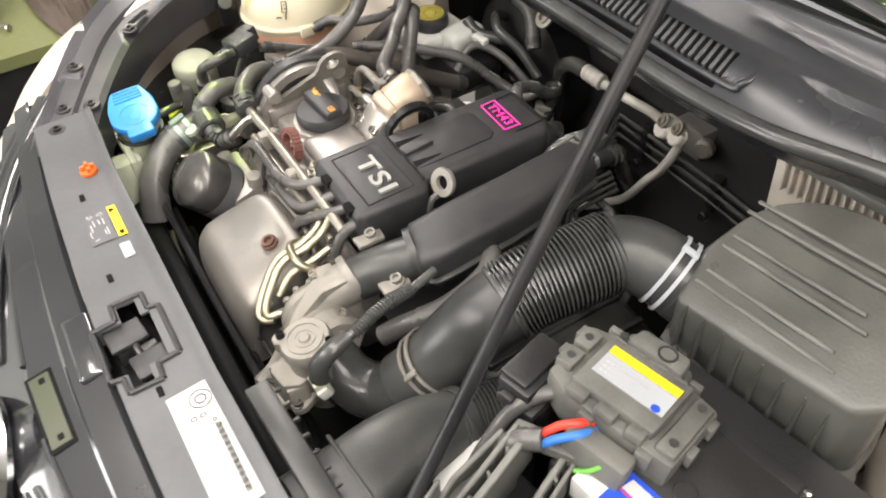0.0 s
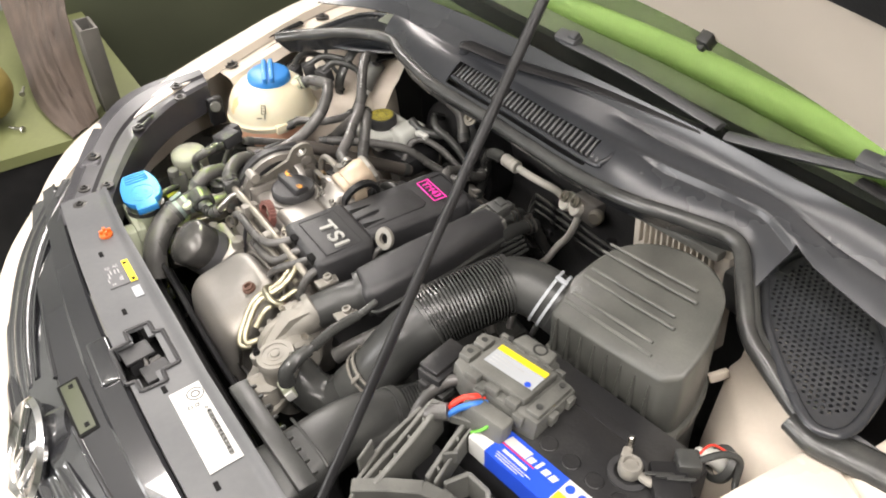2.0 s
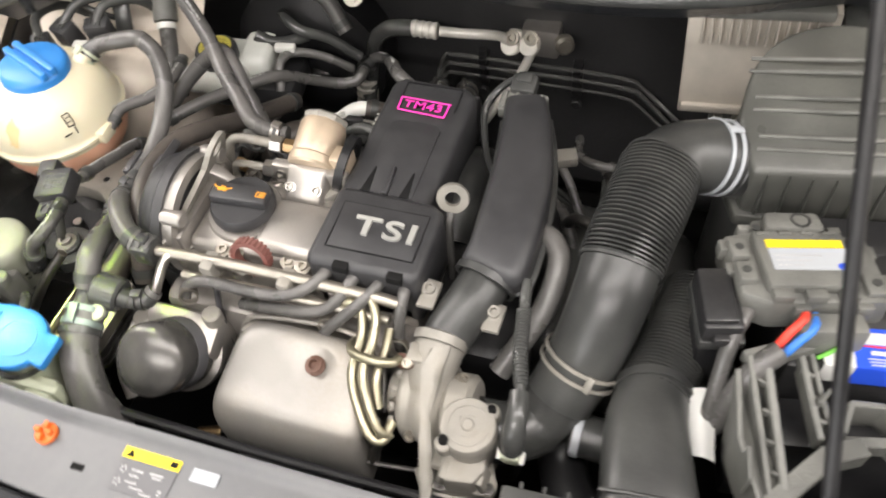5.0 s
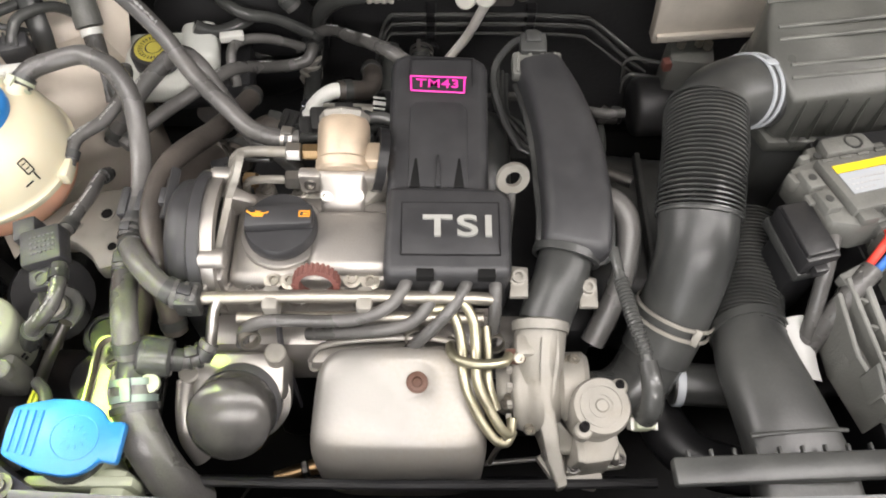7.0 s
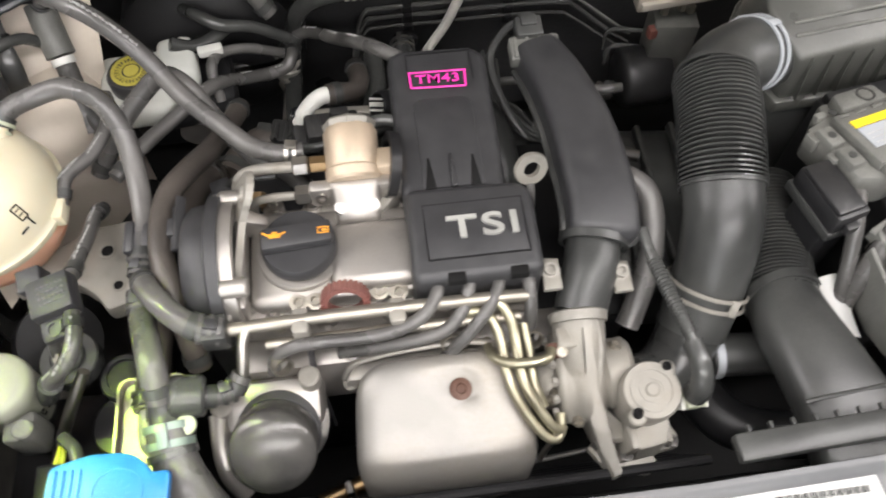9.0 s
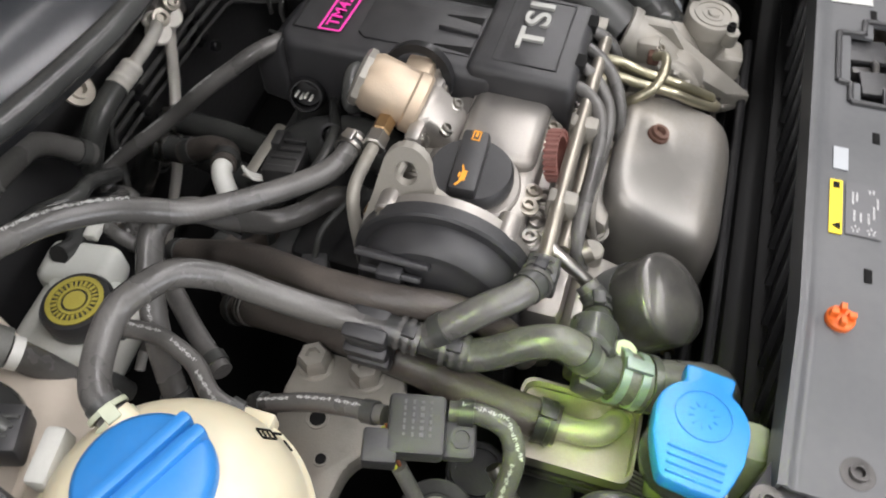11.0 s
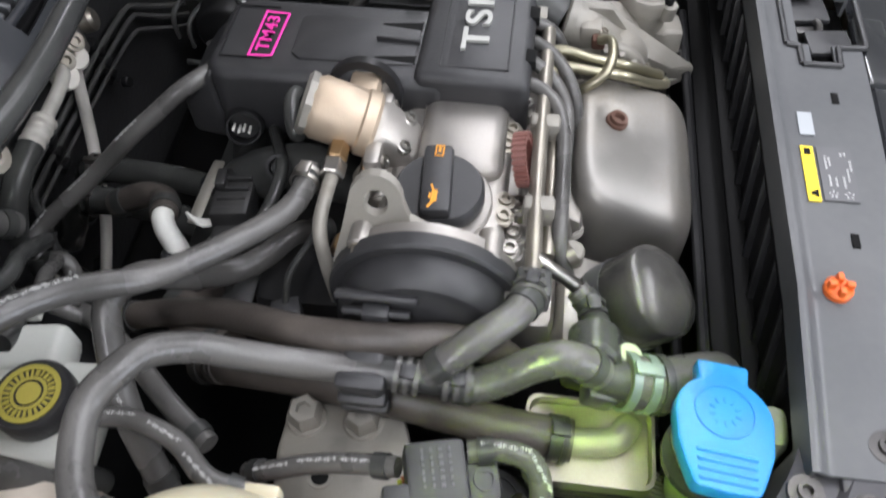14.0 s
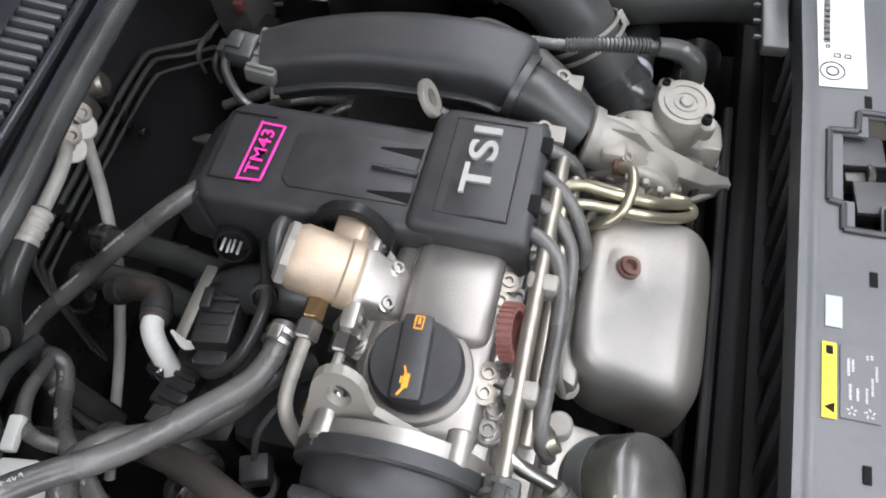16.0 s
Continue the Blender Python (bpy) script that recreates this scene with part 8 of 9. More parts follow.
# ---- hoses round the mount ----
HOSES = [
    ("coolant_hose", [(-0.526, 0.478, 0.786), (-0.515, 0.498, 0.794), (-0.490, 0.510, 0.797), (-0.460, 0.513, 0.803), (-0.438, 0.502, 0.806), (-0.419, 0.490, 0.801), (-0.404, 0.469, 0.784), (-0.397, 0.443, 0.766), (-0.392, 0.412, 0.752), (-0.388, 0.379, 0.744), (-0.387, 0.344, 0.742), (-0.387, 0.330, 0.741)], 0.0108, "dull black coolant hose arching from the tank"),
    ("vent_hose", [(-0.224, 0.434, 0.762), (-0.245, 0.433, 0.763), (-0.266, 0.437, 0.766), (-0.282, 0.448, 0.766), (-0.307, 0.473, 0.768), (-0.334, 0.497, 0.776), (-0.356, 0.521, 0.784), (-0.375, 0.540, 0.802), (-0.397, 0.556, 0.822), (-0.428, 0.578, 0.836), (-0.464, 0.606, 0.834), (-0.490, 0.634, 0.812), (-0.502, 0.646, 0.792)], 0.0098, "long dull black vent hose crossing the bay"),
    ("heater_hose", [(-0.225, 0.430, 0.680), (-0.250, 0.452, 0.702), (-0.280, 0.470, 0.708), (-0.302, 0.492, 0.715), (-0.325, 0.512, 0.742), (-0.345, 0.530, 0.770), (-0.370, 0.545, 0.772), (-0.40, 0.540, 0.750), (-0.435, 0.525, 0.715), (-0.47, 0.50, 0.67)], 0.0108, "dull black looping heater hose"),
    ("coolant_hose", [(-0.316, 0.60, 0.645), (-0.321, 0.56, 0.668), (-0.328, 0.52, 0.690), (-0.337, 0.485, 0.709), (-0.350, 0.451, 0.728), (-0.364, 0.412, 0.745), (-0.368, 0.373, 0.752), (-0.366, 0.335, 0.752), (-0.358, 0.300, 0.744), (-0.350, 0.270, 0.720), (-0.346, 0.245, 0.680)], 0.0125, "dusty brown-black coolant hose"),
    ("cooler_hose", [(-0.340, 0.530, 0.615), (-0.349, 0.502, 0.638), (-0.360, 0.470, 0.662), (-0.370, 0.430, 0.682), (-0.377, 0.390, 0.692), (-0.382, 0.354, 0.692), (-0.386, 0.322, 0.690), (-0.389, 0.290, 0.682), (-0.392, 0.258, 0.677), (-0.394, 0.226, 0.674), (-0.395, 0.206, 0.673)], 0.0162, "dusty brown-black hose to the oil cooler"),
    ("pipe_hose", [(-0.386, 0.314, 0.744), (-0.376, 0.296, 0.758), (-0.361, 0.276, 0.765), (-0.342, 0.257, 0.763), (-0.320, 0.246, 0.757)], 0.0118, "bent black hose from the steel pipe"),
    ("branch_hose", [(-0.294, 0.212, 0.728), (-0.302, 0.202, 0.722), (-0.318, 0.196, 0.722), (-0.335, 0.194, 0.730)], 0.0095, "short black branch hose"),
    ("radiator_hose", [(-0.388, 0.300, 0.737), (-0.387, 0.282, 0.735), (-0.382, 0.262, 0.742), (-0.375, 0.243, 0.752), (-0.369, 0.222, 0.756), (-0.367, 0.207, 0.748), (-0.366, 0.194, 0.734)], 0.0128, "dull black hose swinging up to the radiator connection"),
    ("vacuum_hose", [(-0.455, 0.324, 0.745), (-0.453, 0.352, 0.736), (-0.452, 0.385, 0.722), (-0.455, 0.419, 0.705), (-0.453, 0.439, 0.69)], 0.0072, "thin printed vacuum hose"),
    ("vacuum_hose", [(-0.444, 0.280, 0.757), (-0.440, 0.257, 0.757), (-0.444, 0.238, 0.752), (-0.458, 0.230, 0.738), (-0.475, 0.232, 0.715), (-0.488, 0.234, 0.690)], 0.0078, "black formed vacuum hose with green marks"),
    ("vacuum_hose", [(-0.445, 0.560, 0.735), (-0.440, 0.520, 0.735), (-0.452, 0.480, 0.735), (-0.475, 0.450, 0.738), (-0.48, 0.42, 0.73)], 0.0075, "thin printed vacuum hose"),
    ("bulkhead_hose", [(-0.265, 0.70, 0.70), (-0.30, 0.715, 0.745), (-0.355, 0.705, 0.765), (-0.42, 0.69, 0.785), (-0.48, 0.70, 0.80)], 0.0115, "dusty black hose behind the reservoir"),
    ("lower_coolant_hose", [(-0.330, 0.505, 0.63), (-0.315, 0.535, 0.625), (-0.295, 0.555, 0.625), (-0.27, 0.56, 0.615), (-0.24, 0.545, 0.60)], 0.021, "thick brown-black lower coolant hose"),
    ("white_elbow_hose", [(-0.206, 0.601, 0.651), (-0.190, 0.606, 0.646), (-0.172, 0.620, 0.632), (-0.165, 0.645, 0.625), (-0.170, 0.68, 0.61)], 0.0135, "brown-black hose end by a white elbow"),
]
MARKS = {"vacuum_hose": (0.2, 0.45, 0.7), "vent_hose": (0.66, 0.70, 0.74, 0.78), "brake_servo_hose": (0.2, 0.4, 0.6), "heater_hose": (0.85,)}
for nm_, pts_, r_h, lab_ in HOSES:
    printed(nm_, pts_, r_h, lab_, MARKS.get(nm_, ()), RUBBERBROWN if "brown" in lab_ else RUBBER)
hose("elbow_pipe", [(-0.203, 0.602, 0.650), (-0.213, 0.599, 0.652), (-0.226, 0.590, 0.650), (-0.238, 0.578, 0.643), (-0.245, 0.572, 0.630)], 0.0105, "white plastic elbow pipe", WHITEPL, "pipe")
hose("cooler_pipe", [(-0.395, 0.210, 0.673), (-0.395, 0.188, 0.674), (-0.391, 0.173, 0.675), (-0.379, 0.164, 0.672), (-0.370, 0.161, 0.655)], 0.0105, "bent aluminium cooler pipe", ALU_LIGHT, "pipe")


def clip(c, axis, r, mat, label, name="hose_clamp", w=0.014):
    t = thing(name, c, label, "clamp", "hose clamps")
    bm = bmesh.new()
    band(bm, Vector(c) + Vector(axis).normalized() * w * 0.35, axis, r, w * 0.3, 0.0018, 24)
    band(bm, Vector(c) - Vector(axis).normalized() * w * 0.35, axis, r, w * 0.3, 0.0018, 24)
    part("band", bm, mat, t)
    bm = bmesh.new()
    m = axis_matrix(c, axis)
    side = max((m.to_3x3() @ Vector((math.cos(a), math.sin(a), 0)) for a in (radians(q) for q in range(0, 360, 15))), key=lambda d: d.z)
    own = bmesh.new()
    box(own, (0, 0, 0), (0.010, 0.004, w), 0.001)
    bmesh.ops.transform(own, matrix=axis_matrix(Vector(c) + side * (r + 0.003), axis), verts=own.verts)
    absorb(bm, own)
    part("ear", bm, mat, t)


clip((-0.362, 0.166, 0.716), (-0.1, 0.95, 0.3), 0.0205, PALEGREEN, "pale blue-green spring clamp on the radiator hose", w=0.022)
clip((-0.236, 0.4335, 0.762), (-0.9, 0.1, 0.05), 0.0110, STEEL, "bright ear clamp on the vent hose", w=0.012)
clip((-0.395, 0.218, 0.674), (0, 1, 0.15), 0.0166, PLASTIC, "black ear clamp on the cooler hose")
clip((-0.524, 0.483, 0.788), (-0.4, -0.8, -0.4), 0.0124, PALEPL, "pale spring clamp at the tank neck", w=0.012)
clip((-0.349, 0.502, 0.640), (-0.3, -0.7, 0.6), 0.0155, STEEL, "steel spring clamp on the brown hose", w=0.014)
clip((-0.308, 0.199, 0.722), (-0.9, -0.2, 0.0), 0.0100, PLASTIC, "black clamp on the branch hose", w=0.012)


def quick_joint(a, b, r, label):
    """A ribbed plastic push-on coupling between two hose ends."""
    a, b = Vector(a), Vector(b)
    ax = (b - a).normalized()
    t = thing("hose_coupling", a, label, "coupling", "hose couplings")
    part("sleeve", tube(bmesh.new(), [a, b], r, 18, 2), PLASTIC, t)
    for k in (0.12, 0.5, 0.88):
        bm = bmesh.new()
        band(bm, a.lerp(b, k), ax, r, 0.004, 0.0016, 20)
        part("rib", bm, RUBBER, t)
    m = axis_matrix(a.lerp(b, 0.5), ax)
    up = max((m.to_3x3() @ Vector((math.cos(q), math.sin(q), 0)) for q in (radians(15 * k) for k in range(24))), key=lambda d: d.z - 0.4 * d.x)
    bm = bmesh.new()
    box(bm, (0, 0, 0), (0.010, 0.004, (b - a).length * 0.55), 0.001)
    bmesh.ops.transform(bm, matrix=Matrix.Translation(a.lerp(b, 0.5) + up * (r + 0.001)) @ ax.to_track_quat("Z", "Y").to_matrix().to_4x4(), verts=bm.verts)
    part("release_tab", bm, COVER, t)


quick_joint((-0.387, 0.338, 0.742), (-0.388, 0.319, 0.740), 0.0125, "black push-on coupling at the hose tee")
quick_joint((-0.388, 0.304, 0.738), (-0.387, 0.284, 0.736), 0.0130, "black push-on coupling at the hose tee")
quick_joint((-0.328, 0.249, 0.759), (-0.306, 0.246, 0.753), 0.0128, "black push-on coupling on the steel pipe")
t_ = thing("hose_tee", (-0.388, 0.311, 0.739), "dark plastic tee joining three hoses", "tee")
part("run", tube(bmesh.new(), [(-0.388, 0.321, 0.740), (-0.388, 0.302, 0.738)], 0.0105, 16, 2), PLASTIC, t_)
part("branch", tube(bmesh.new(), [(-0.388, 0.311, 0.740), (-0.384, 0.310, 0.748)], 0.0100, 14, 2), PLASTIC, t_)
f_ = thing("water_flange", (-0.366, 0.188, 0.724), "black plastic water outlet flange", "flange")
part("body", box(bmesh.new(), (-0.368, 0.192, 0.716), (0.030, 0.024, 0.020), 0.004, (20, 0, 0)), PLASTIC, f_)
part("spout", tube(bmesh.new(), [(-0.366, 0.196, 0.728), (-0.365, 0.184, 0.722), (-0.363, 0.172, 0.718)], (0.0125, 0.0165), 18, 4), PLASTIC, f_)
part("screw_ear", lathe(bmesh.new(), [(0, 0), (0.009, 0), (0.009, 0.006), (0.004, 0.008), (0, 0.008)], (-0.345, 0.172, 0.722), (0.1, -0.3, 1), 16), PALEPL, f_, "pale screw ear")
d_ = thing("hose_damper", (-0.342, 0.196, 0.726), "black rubber damper block on the hose", "damper")
bm_ = bmesh.new()
disc(bm_, (-0.328, 0.197, 0.724), 0.0195, 0.032, (-1, 0.0, 0.2), 0.003, 28)
part("block", bm_, RUBBER_BLACK, d_)
c_ = thing("hose_clip_block", (-0.38, 0.357, 0.73), "black plastic clip block holding the hoses", "clip")
bm_ = bmesh.new()
box(bm_, (-0.380, 0.360, 0.727), (0.044, 0.034, 0.054), 0.007, (0, -14, 0), 3)
for z_, d_ in ((0.708, 0.000), (0.727, 0.003), (0.746, 0.000)):
    box(bm_, (-0.399 - d_, 0.360, z_), (0.012, 0.036, 0.014), 0.004, (0, -14, 0), 2)
box(bm_, (-0.372, 0.360, 0.752), (0.030, 0.037, 0.004), 0.001, (0, -14, 0))
part("block", bm_, COVER, c_)
bm_ = bmesh.new()
box(bm_, (-0.352, 0.356, 0.756), (0.012, 0.020, 0.024), 0.002)
box(bm_, (-0.344, 0.356, 0.772), (0.010, 0.060, 0.005), 0.0015, (0, 35, 0))
box(bm_, (-0.351, 0.356, 0.762), (0.007, 0.050, 0.005), 0.0015, (0, 35, 0))
part("latch", bm_, COVER, c_)


# ---- engine mount, cooler, washer filler, small parts ----
def mount():
    t = thing("engine_mount", (-0.45, 0.33, 0.66), "cast aluminium engine mount bracket with two bolts", "engine mount")
    bm = bmesh.new()
    prism(bm, [(-0.388, 0.424), (-0.430, 0.426), (-0.470, 0.420), (-0.515, 0.392), (-0.545, 0.350), (-0.512, 0.356), (-0.478, 0.352), (-0.456, 0.336), (-0.443, 0.316), (-0.415, 0.325), (-0.390, 0.335)], 0.655, 0.682, 0.006)
    part("bracket", bm, ALU_LIGHT, t)
    for x, y, s in ((-0.404, 0.408, 1), (-0.402, 0.364, 1)):
        bm = bmesh.new()
        disc(bm, (x, y, 0.680), 0.016, 0.004, n=24)
        lathe(bm, [(0.0135, 0), (0.0135, 0.012), (0.011, 0.016), (0.006, 0.016), (0.005, 0.012), (0, 0.012)], (x, y, 0.684), n=6)
        part("mount_bolt", bm, ALU_LIGHT, t, "large flanged bolt")
    for x, y, r in ((-0.448, 0.388, 0.009), (-0.478, 0.373, 0.006), (-0.433, 0.345, 0.007)):
        bm = bmesh.new()
        lathe(bm, [(0, 0), (r * 0.72, 0), (r * 0.72, 0.0009), (0, 0.0009)], (x, y, 0.6817), n=20)
        part("hole_rim", lathe(bmesh.new(), [(r * 0.72, 0), (r * 1.05, 0), (r * 1.0, 0.0016), (r * 0.74, 0.0016), (r * 0.72, 0)], (x, y, 0.6815), n=20), ALU_LIGHT, t)
        part("drilled_hole", bm, INK, t)
    bm = bmesh.new()
    disc(bm, (-0.487, 0.279, 0.640), 0.030, 0.020, n=28)
    disc(bm, (-0.487, 0.279, 0.660), 0.017, 0.006, n=24)
    part("rubber_bush", bm, RUBBER_BLACK, t, "rubber bush")
    bolt(t, (-0.487, 0.279, 0.666), (0, 0, 1), 0.008, 0.007, ALU_LIGHT, 1.6)
    bm = bmesh.new()
    tube(bm, [(-0.530, 0.325, 0.60), (-0.515, 0.318, 0.62)], 0.045, 20, 3)
    part("mount_body", bm, DEEP, t)
    bm = bmesh.new()
    disc(bm, (-0.497, 0.315, 0.640), 0.0065, 0.022, n=10)
    part("stud", bm, STEEL, t)


mount()


def map_sensor():
    t = thing("pressure_sensor", (-0.46, 0.30, 0.765), "small black pressure sensor with grey print", "sensor")
    m = pose(-0.462, 0.298, 0.757, 6, -8, 14) @ Matrix.Scale(1.3, 4)

    def put(name, bm, mat, label=""):
        bmesh.ops.transform(bm, matrix=m, verts=bm.verts)
        return part(name, bm, mat, t, label)
    bm = bmesh.new()
    box(bm, (0, 0, 0), (0.032, 0.030, 0.018), 0.003)
    box(bm, (-0.012, 0.018, -0.001), (0.018, 0.018, 0.018), 0.002)
    put("body", bm, COVER)
    bm = bmesh.new()
    box(bm, (-0.002, -0.022, -0.004), (0.026, 0.020, 0.010), 0.004)
    lathe(bm, [(0.004, 0), (0.006, 0), (0.006, 0.001), (0.004, 0.001), (0.004, 0)], (-0.004, -0.024, 0.001), n=14)
    put("ear", bm, COVER)
    bm = bmesh.new()
    for i in range(4):
        for k in range(6):
            box(bm, (-0.006 + 0.0034 * k, -0.007 + 0.0045 * i, 0.0093), (0.0022 - 0.0008 * ((i + k) % 3 == 0), 0.0013 + 0.0008 * (i == 1), 0.0006), 0)
    put("print", bm, DARKLABEL)


map_sensor()
for pts_, mt_, nm_ in (([(-0.464, 0.322, 0.748), (-0.474, 0.316, 0.742), (-0.484, 0.306, 0.725), (-0.490, 0.292, 0.69)], WIREYELLOW, "yellow-green"), ([(-0.462, 0.320, 0.750), (-0.473, 0.313, 0.743), (-0.482, 0.303, 0.724), (-0.489, 0.290, 0.70)], COPPER, "brown")):
    hose("sensor_wire", pts_, 0.0014, nm_ + " sensor wire below the pressure sensor", mt_, "cable", "sensor wires", 8)
hose("wire_sleeve", [(-0.481, 0.306, 0.728), (-0.489, 0.293, 0.70), (-0.497, 0.280, 0.66), (-0.503, 0.264, 0.62)], 0.0058, "taped grey wire sleeve", GREYDUST, "cable")


def cooler():
    t = thing("oil_cooler", (-0.405, 0.195, 0.65), "pressed aluminium plate oil cooler", "oil cooler")
    bm = bmesh.new()
    def pan(w, h, r):
        return [(-0.405 + sx * (w - r) + r * math.cos(radians(q)), 0.195 + sy * (h - r) + r * math.sin(radians(q))) for sx, sy, q0 in ((1, 1, 0), (-1, 1, 90), (-1, -1, 180), (1, -1, 270)) for q in (q0, q0 + 30, q0 + 60, q0 + 90)]
    part("cooler_floor", prism(bmesh.new(), pan(0.031, 0.046, 0.010), 0.676, 0.686, 0.001, 1), DULLSTEEL, t)
    rims = [[(x, y, z) for x, y in pan(w, h, 0.010)] for w, h, z in ((0.034, 0.049, 0.680), (0.034, 0.049, 0.695), (0.0315, 0.0465, 0.695), (0.0305, 0.0455, 0.686))]
    loops = [[bm.verts.new(p) for p in ring] for ring in rims]
    for a, b in zip(loops, loops[1:] + loops[:1]):
        for k in range(16):
            bm.faces.new((a[k], a[(k + 1) % 16], b[(k + 1) % 16], b[k]))
    part("rolled_rim", bm, DULLSTEEL, t)
    # Lower plates and castings are darkened for the shade below the cooler.
    for i in range(3):
        part("cooler_plate", prism(bmesh.new(), pan(0.029, 0.044, 0.010), 0.664 - 0.012 * i, 0.672 - 0.012 * i, 0.001, 1), DARKBOLT, t)
    bm = bmesh.new()
    for i in range(6):
        part("cooling_fin", box(bmesh.new(), (-0.428 + 0.005 * i, 0.143, 0.640 - 0.003 * i), (0.0028, 0.034 - 0.002 * i, 0.020), 0.001, (0, 20, -14)), ALU, t)
    box(bm, (-0.416, 0.143, 0.610), (0.034, 0.034, 0.044), 0.006, (0, 8, -14))
    part("finned_side", bm, DARKBOLT, t, "finned casting")
    bm = bmesh.new()
    disc(bm, (-0.447, 0.262, 0.628), 0.026, 0.03, n=28)
    disc(bm, (-0.448, 0.215, 0.615), 0.033, 0.03, n=28)
    lathe(bm, [(0.018, 0), (0.022, 0), (0.022, 0.004), (0.018, 0.004), (0.018, 0)], (-0.447, 0.262, 0.657), n=24)
    part("pulley_cover", bm, DEEP, t, "round cast cover coloured black for shade")
    t.location += Vector((0.011, -0.002, -0.019))


cooler()


def washer_filler():
    t = thing("washer_filler", (-0.402, 0.116, 0.70), "washer fluid filler neck with sky-blue flip cap", "washer filler")
    bm = bmesh.new()
    lathe(bm, [(0.026, -0.10), (0.026, -0.012), (0.030, -0.010), (0.030, 0.0), (0.0, 0.0)], (-0.403, 0.114, 0.735), (0.05, 0.1, 1), 28)
    part("neck", bm, PALEPL, t, "pale translucent neck")
    m = pose(-0.401, 0.113, 0.744, 4, 8, -4)
    bm = bmesh.new()
    rim = [(0.004 + 0.0335 * math.cos(radians(q)), 0.0335 * math.sin(radians(q))) for q in range(30, 91, 10)]
    rim += [(-0.018, 0.0320), (-0.034, 0.0270), (-0.043, 0.0235), (-0.0475, 0.0215), (-0.0495, 0.018), (-0.0505, 0.0)]
    rim = [(0.0485, 0.0), (0.0485, 0.0170), (0.0455, 0.0185), (0.036, 0.0175)] + rim
    rim += [(x, -y) for x, y in reversed(rim[1:-1])]
    prism(bm, rim, -0.008, 0.006, 0.003)
    bmesh.ops.transform(bm, matrix=m, verts=bm.verts)
    cap = part("flip_cap", bm, SKYBLUE, t, "sky-blue flip cap")
    for i in range(4):
        own = bmesh.new()
        box(own, (-0.024 - 0.0065 * i, 0, 0.0065), (0.0026, 0.040 - 0.001 * i, 0.0030), 0.001)
        bmesh.ops.transform(own, matrix=m, verts=own.verts)
        part("grip_ridge", own, SKYBLUE, cap)
    own = bmesh.new()
    lathe(own, [(0.0195, 0), (0.0205, 0), (0.0205, 0.0008), (0.0195, 0.0008), (0.0195, 0)], (0.008, 0, 0.006), n=28)
    for k in range(10):
        a = radians(36 * k)
        box(own, (0.008 + 0.009 * math.cos(a), 0.009 * math.sin(a), 0.0062), (0.004, 0.0012, 0.0008), 0, (0, 0, 36 * k))
    bmesh.ops.transform(own, matrix=m, verts=own.verts)
    part("spray_symbol", own, SKYBLUE, cap)
    bm = bmesh.new()
    lathe(bm, [(0.024, 0), (0.033, 0), (0.033, 0.008), (0.024, 0.008)], (-0.410, 0.114, 0.705), (0, 0, 1), 28)
    part("collar", bm, RUBBER_BLACK, t)


washer_filler()


def canister():
    t = thing("vacuum_canister", (-0.525, 0.232, 0.65), "pale-capped grey round canister", "canister")
    bm = bmesh.new()
    lathe(bm, [(0, 0.0), (0.022, -0.0005), (0.029, -0.002), (0.0325, -0.006), (0.0335, -0.012), (0.0335, -0.020), (0.0325, -0.022), (0.0320, -0.072), (0.030, -0.076)], (-0.527, 0.234, 0.722), (0.06, -0.02, 1), 40)
    part("cap", bm, CANCAP, t, "pale grey round cap")
    bm = bmesh.new()
    for k, (q, h) in enumerate(((-28, -0.030), (-28, -0.037), (-14, -0.030), (-14, -0.036), (-2, -0.033))):
        a = radians(q)
        box(bm, (-0.527 + 0.0326 * math.cos(a), 0.234 + 0.0326 * math.sin(a), 0.706 + h), (0.0012, 0.005 - 0.0008 * (k % 2), 0.003), 0, (0, 0, q))
    part("print", bm, INK, t, "dark printed marks")
    bm = bmesh.new()
    lathe(bm, [(0.030, -0.075), (0.030, -0.085), (0.026, -0.09), (0.0, -0.09)], (-0.527, 0.234, 0.722), (0.06, -0.02, 1), 36)
    # Body gets black in place of the shade beneath the pale can.
    part("body", bm, DEEP, t)
    bm = bmesh.new()
    disc(bm, (-0.500, 0.192, 0.695), 0.010, 0.014, n=16)
    box(bm, (-0.512, 0.20, 0.668), (0.03, 0.03, 0.05), 0.006)
    part("side_port", bm, GREYDUST, t)
    part("stem", tube(bmesh.new(), [(-0.478, 0.2325, 0.709), (-0.496, 0.235, 0.676)], (0.0115, 0.012), 14, 3), RUBBER_BLACK, t)


canister()
p_ = thing("wire_plug", (-0.485, 0.15, 0.66), "black plug with yellow wires beside the washer neck", "connector")
bm_ = bmesh.new()
box(bm_, (-0.485, 0.140, 0.665), (0.026, 0.05, 0.024), 0.003)
box(bm_, (-0.487, 0.11, 0.662), (0.04, 0.02, 0.034), 0.004)
part("body", bm_, DEEP, p_)
for k_ in range(4):
    part("wire", tube(bmesh.new(), [(-0.485 + 0.003 * k_, 0.165, 0.668), (-0.480 + 0.002 * k_, 0.180, 0.672 + 0.003 * (k_ % 2)), (-0.470, 0.19, 0.685)], 0.0016, 6, 4), WIREYELLOW, p_)
hose("front_cable", [(-0.470, 0.185, 0.688), (-0.452, 0.165, 0.698), (-0.445, 0.12, 0.690), (-0.45, 0.08, 0.67)], 0.0065, "black cable running to the headlamp", RUBBER_BLACK, "cable")
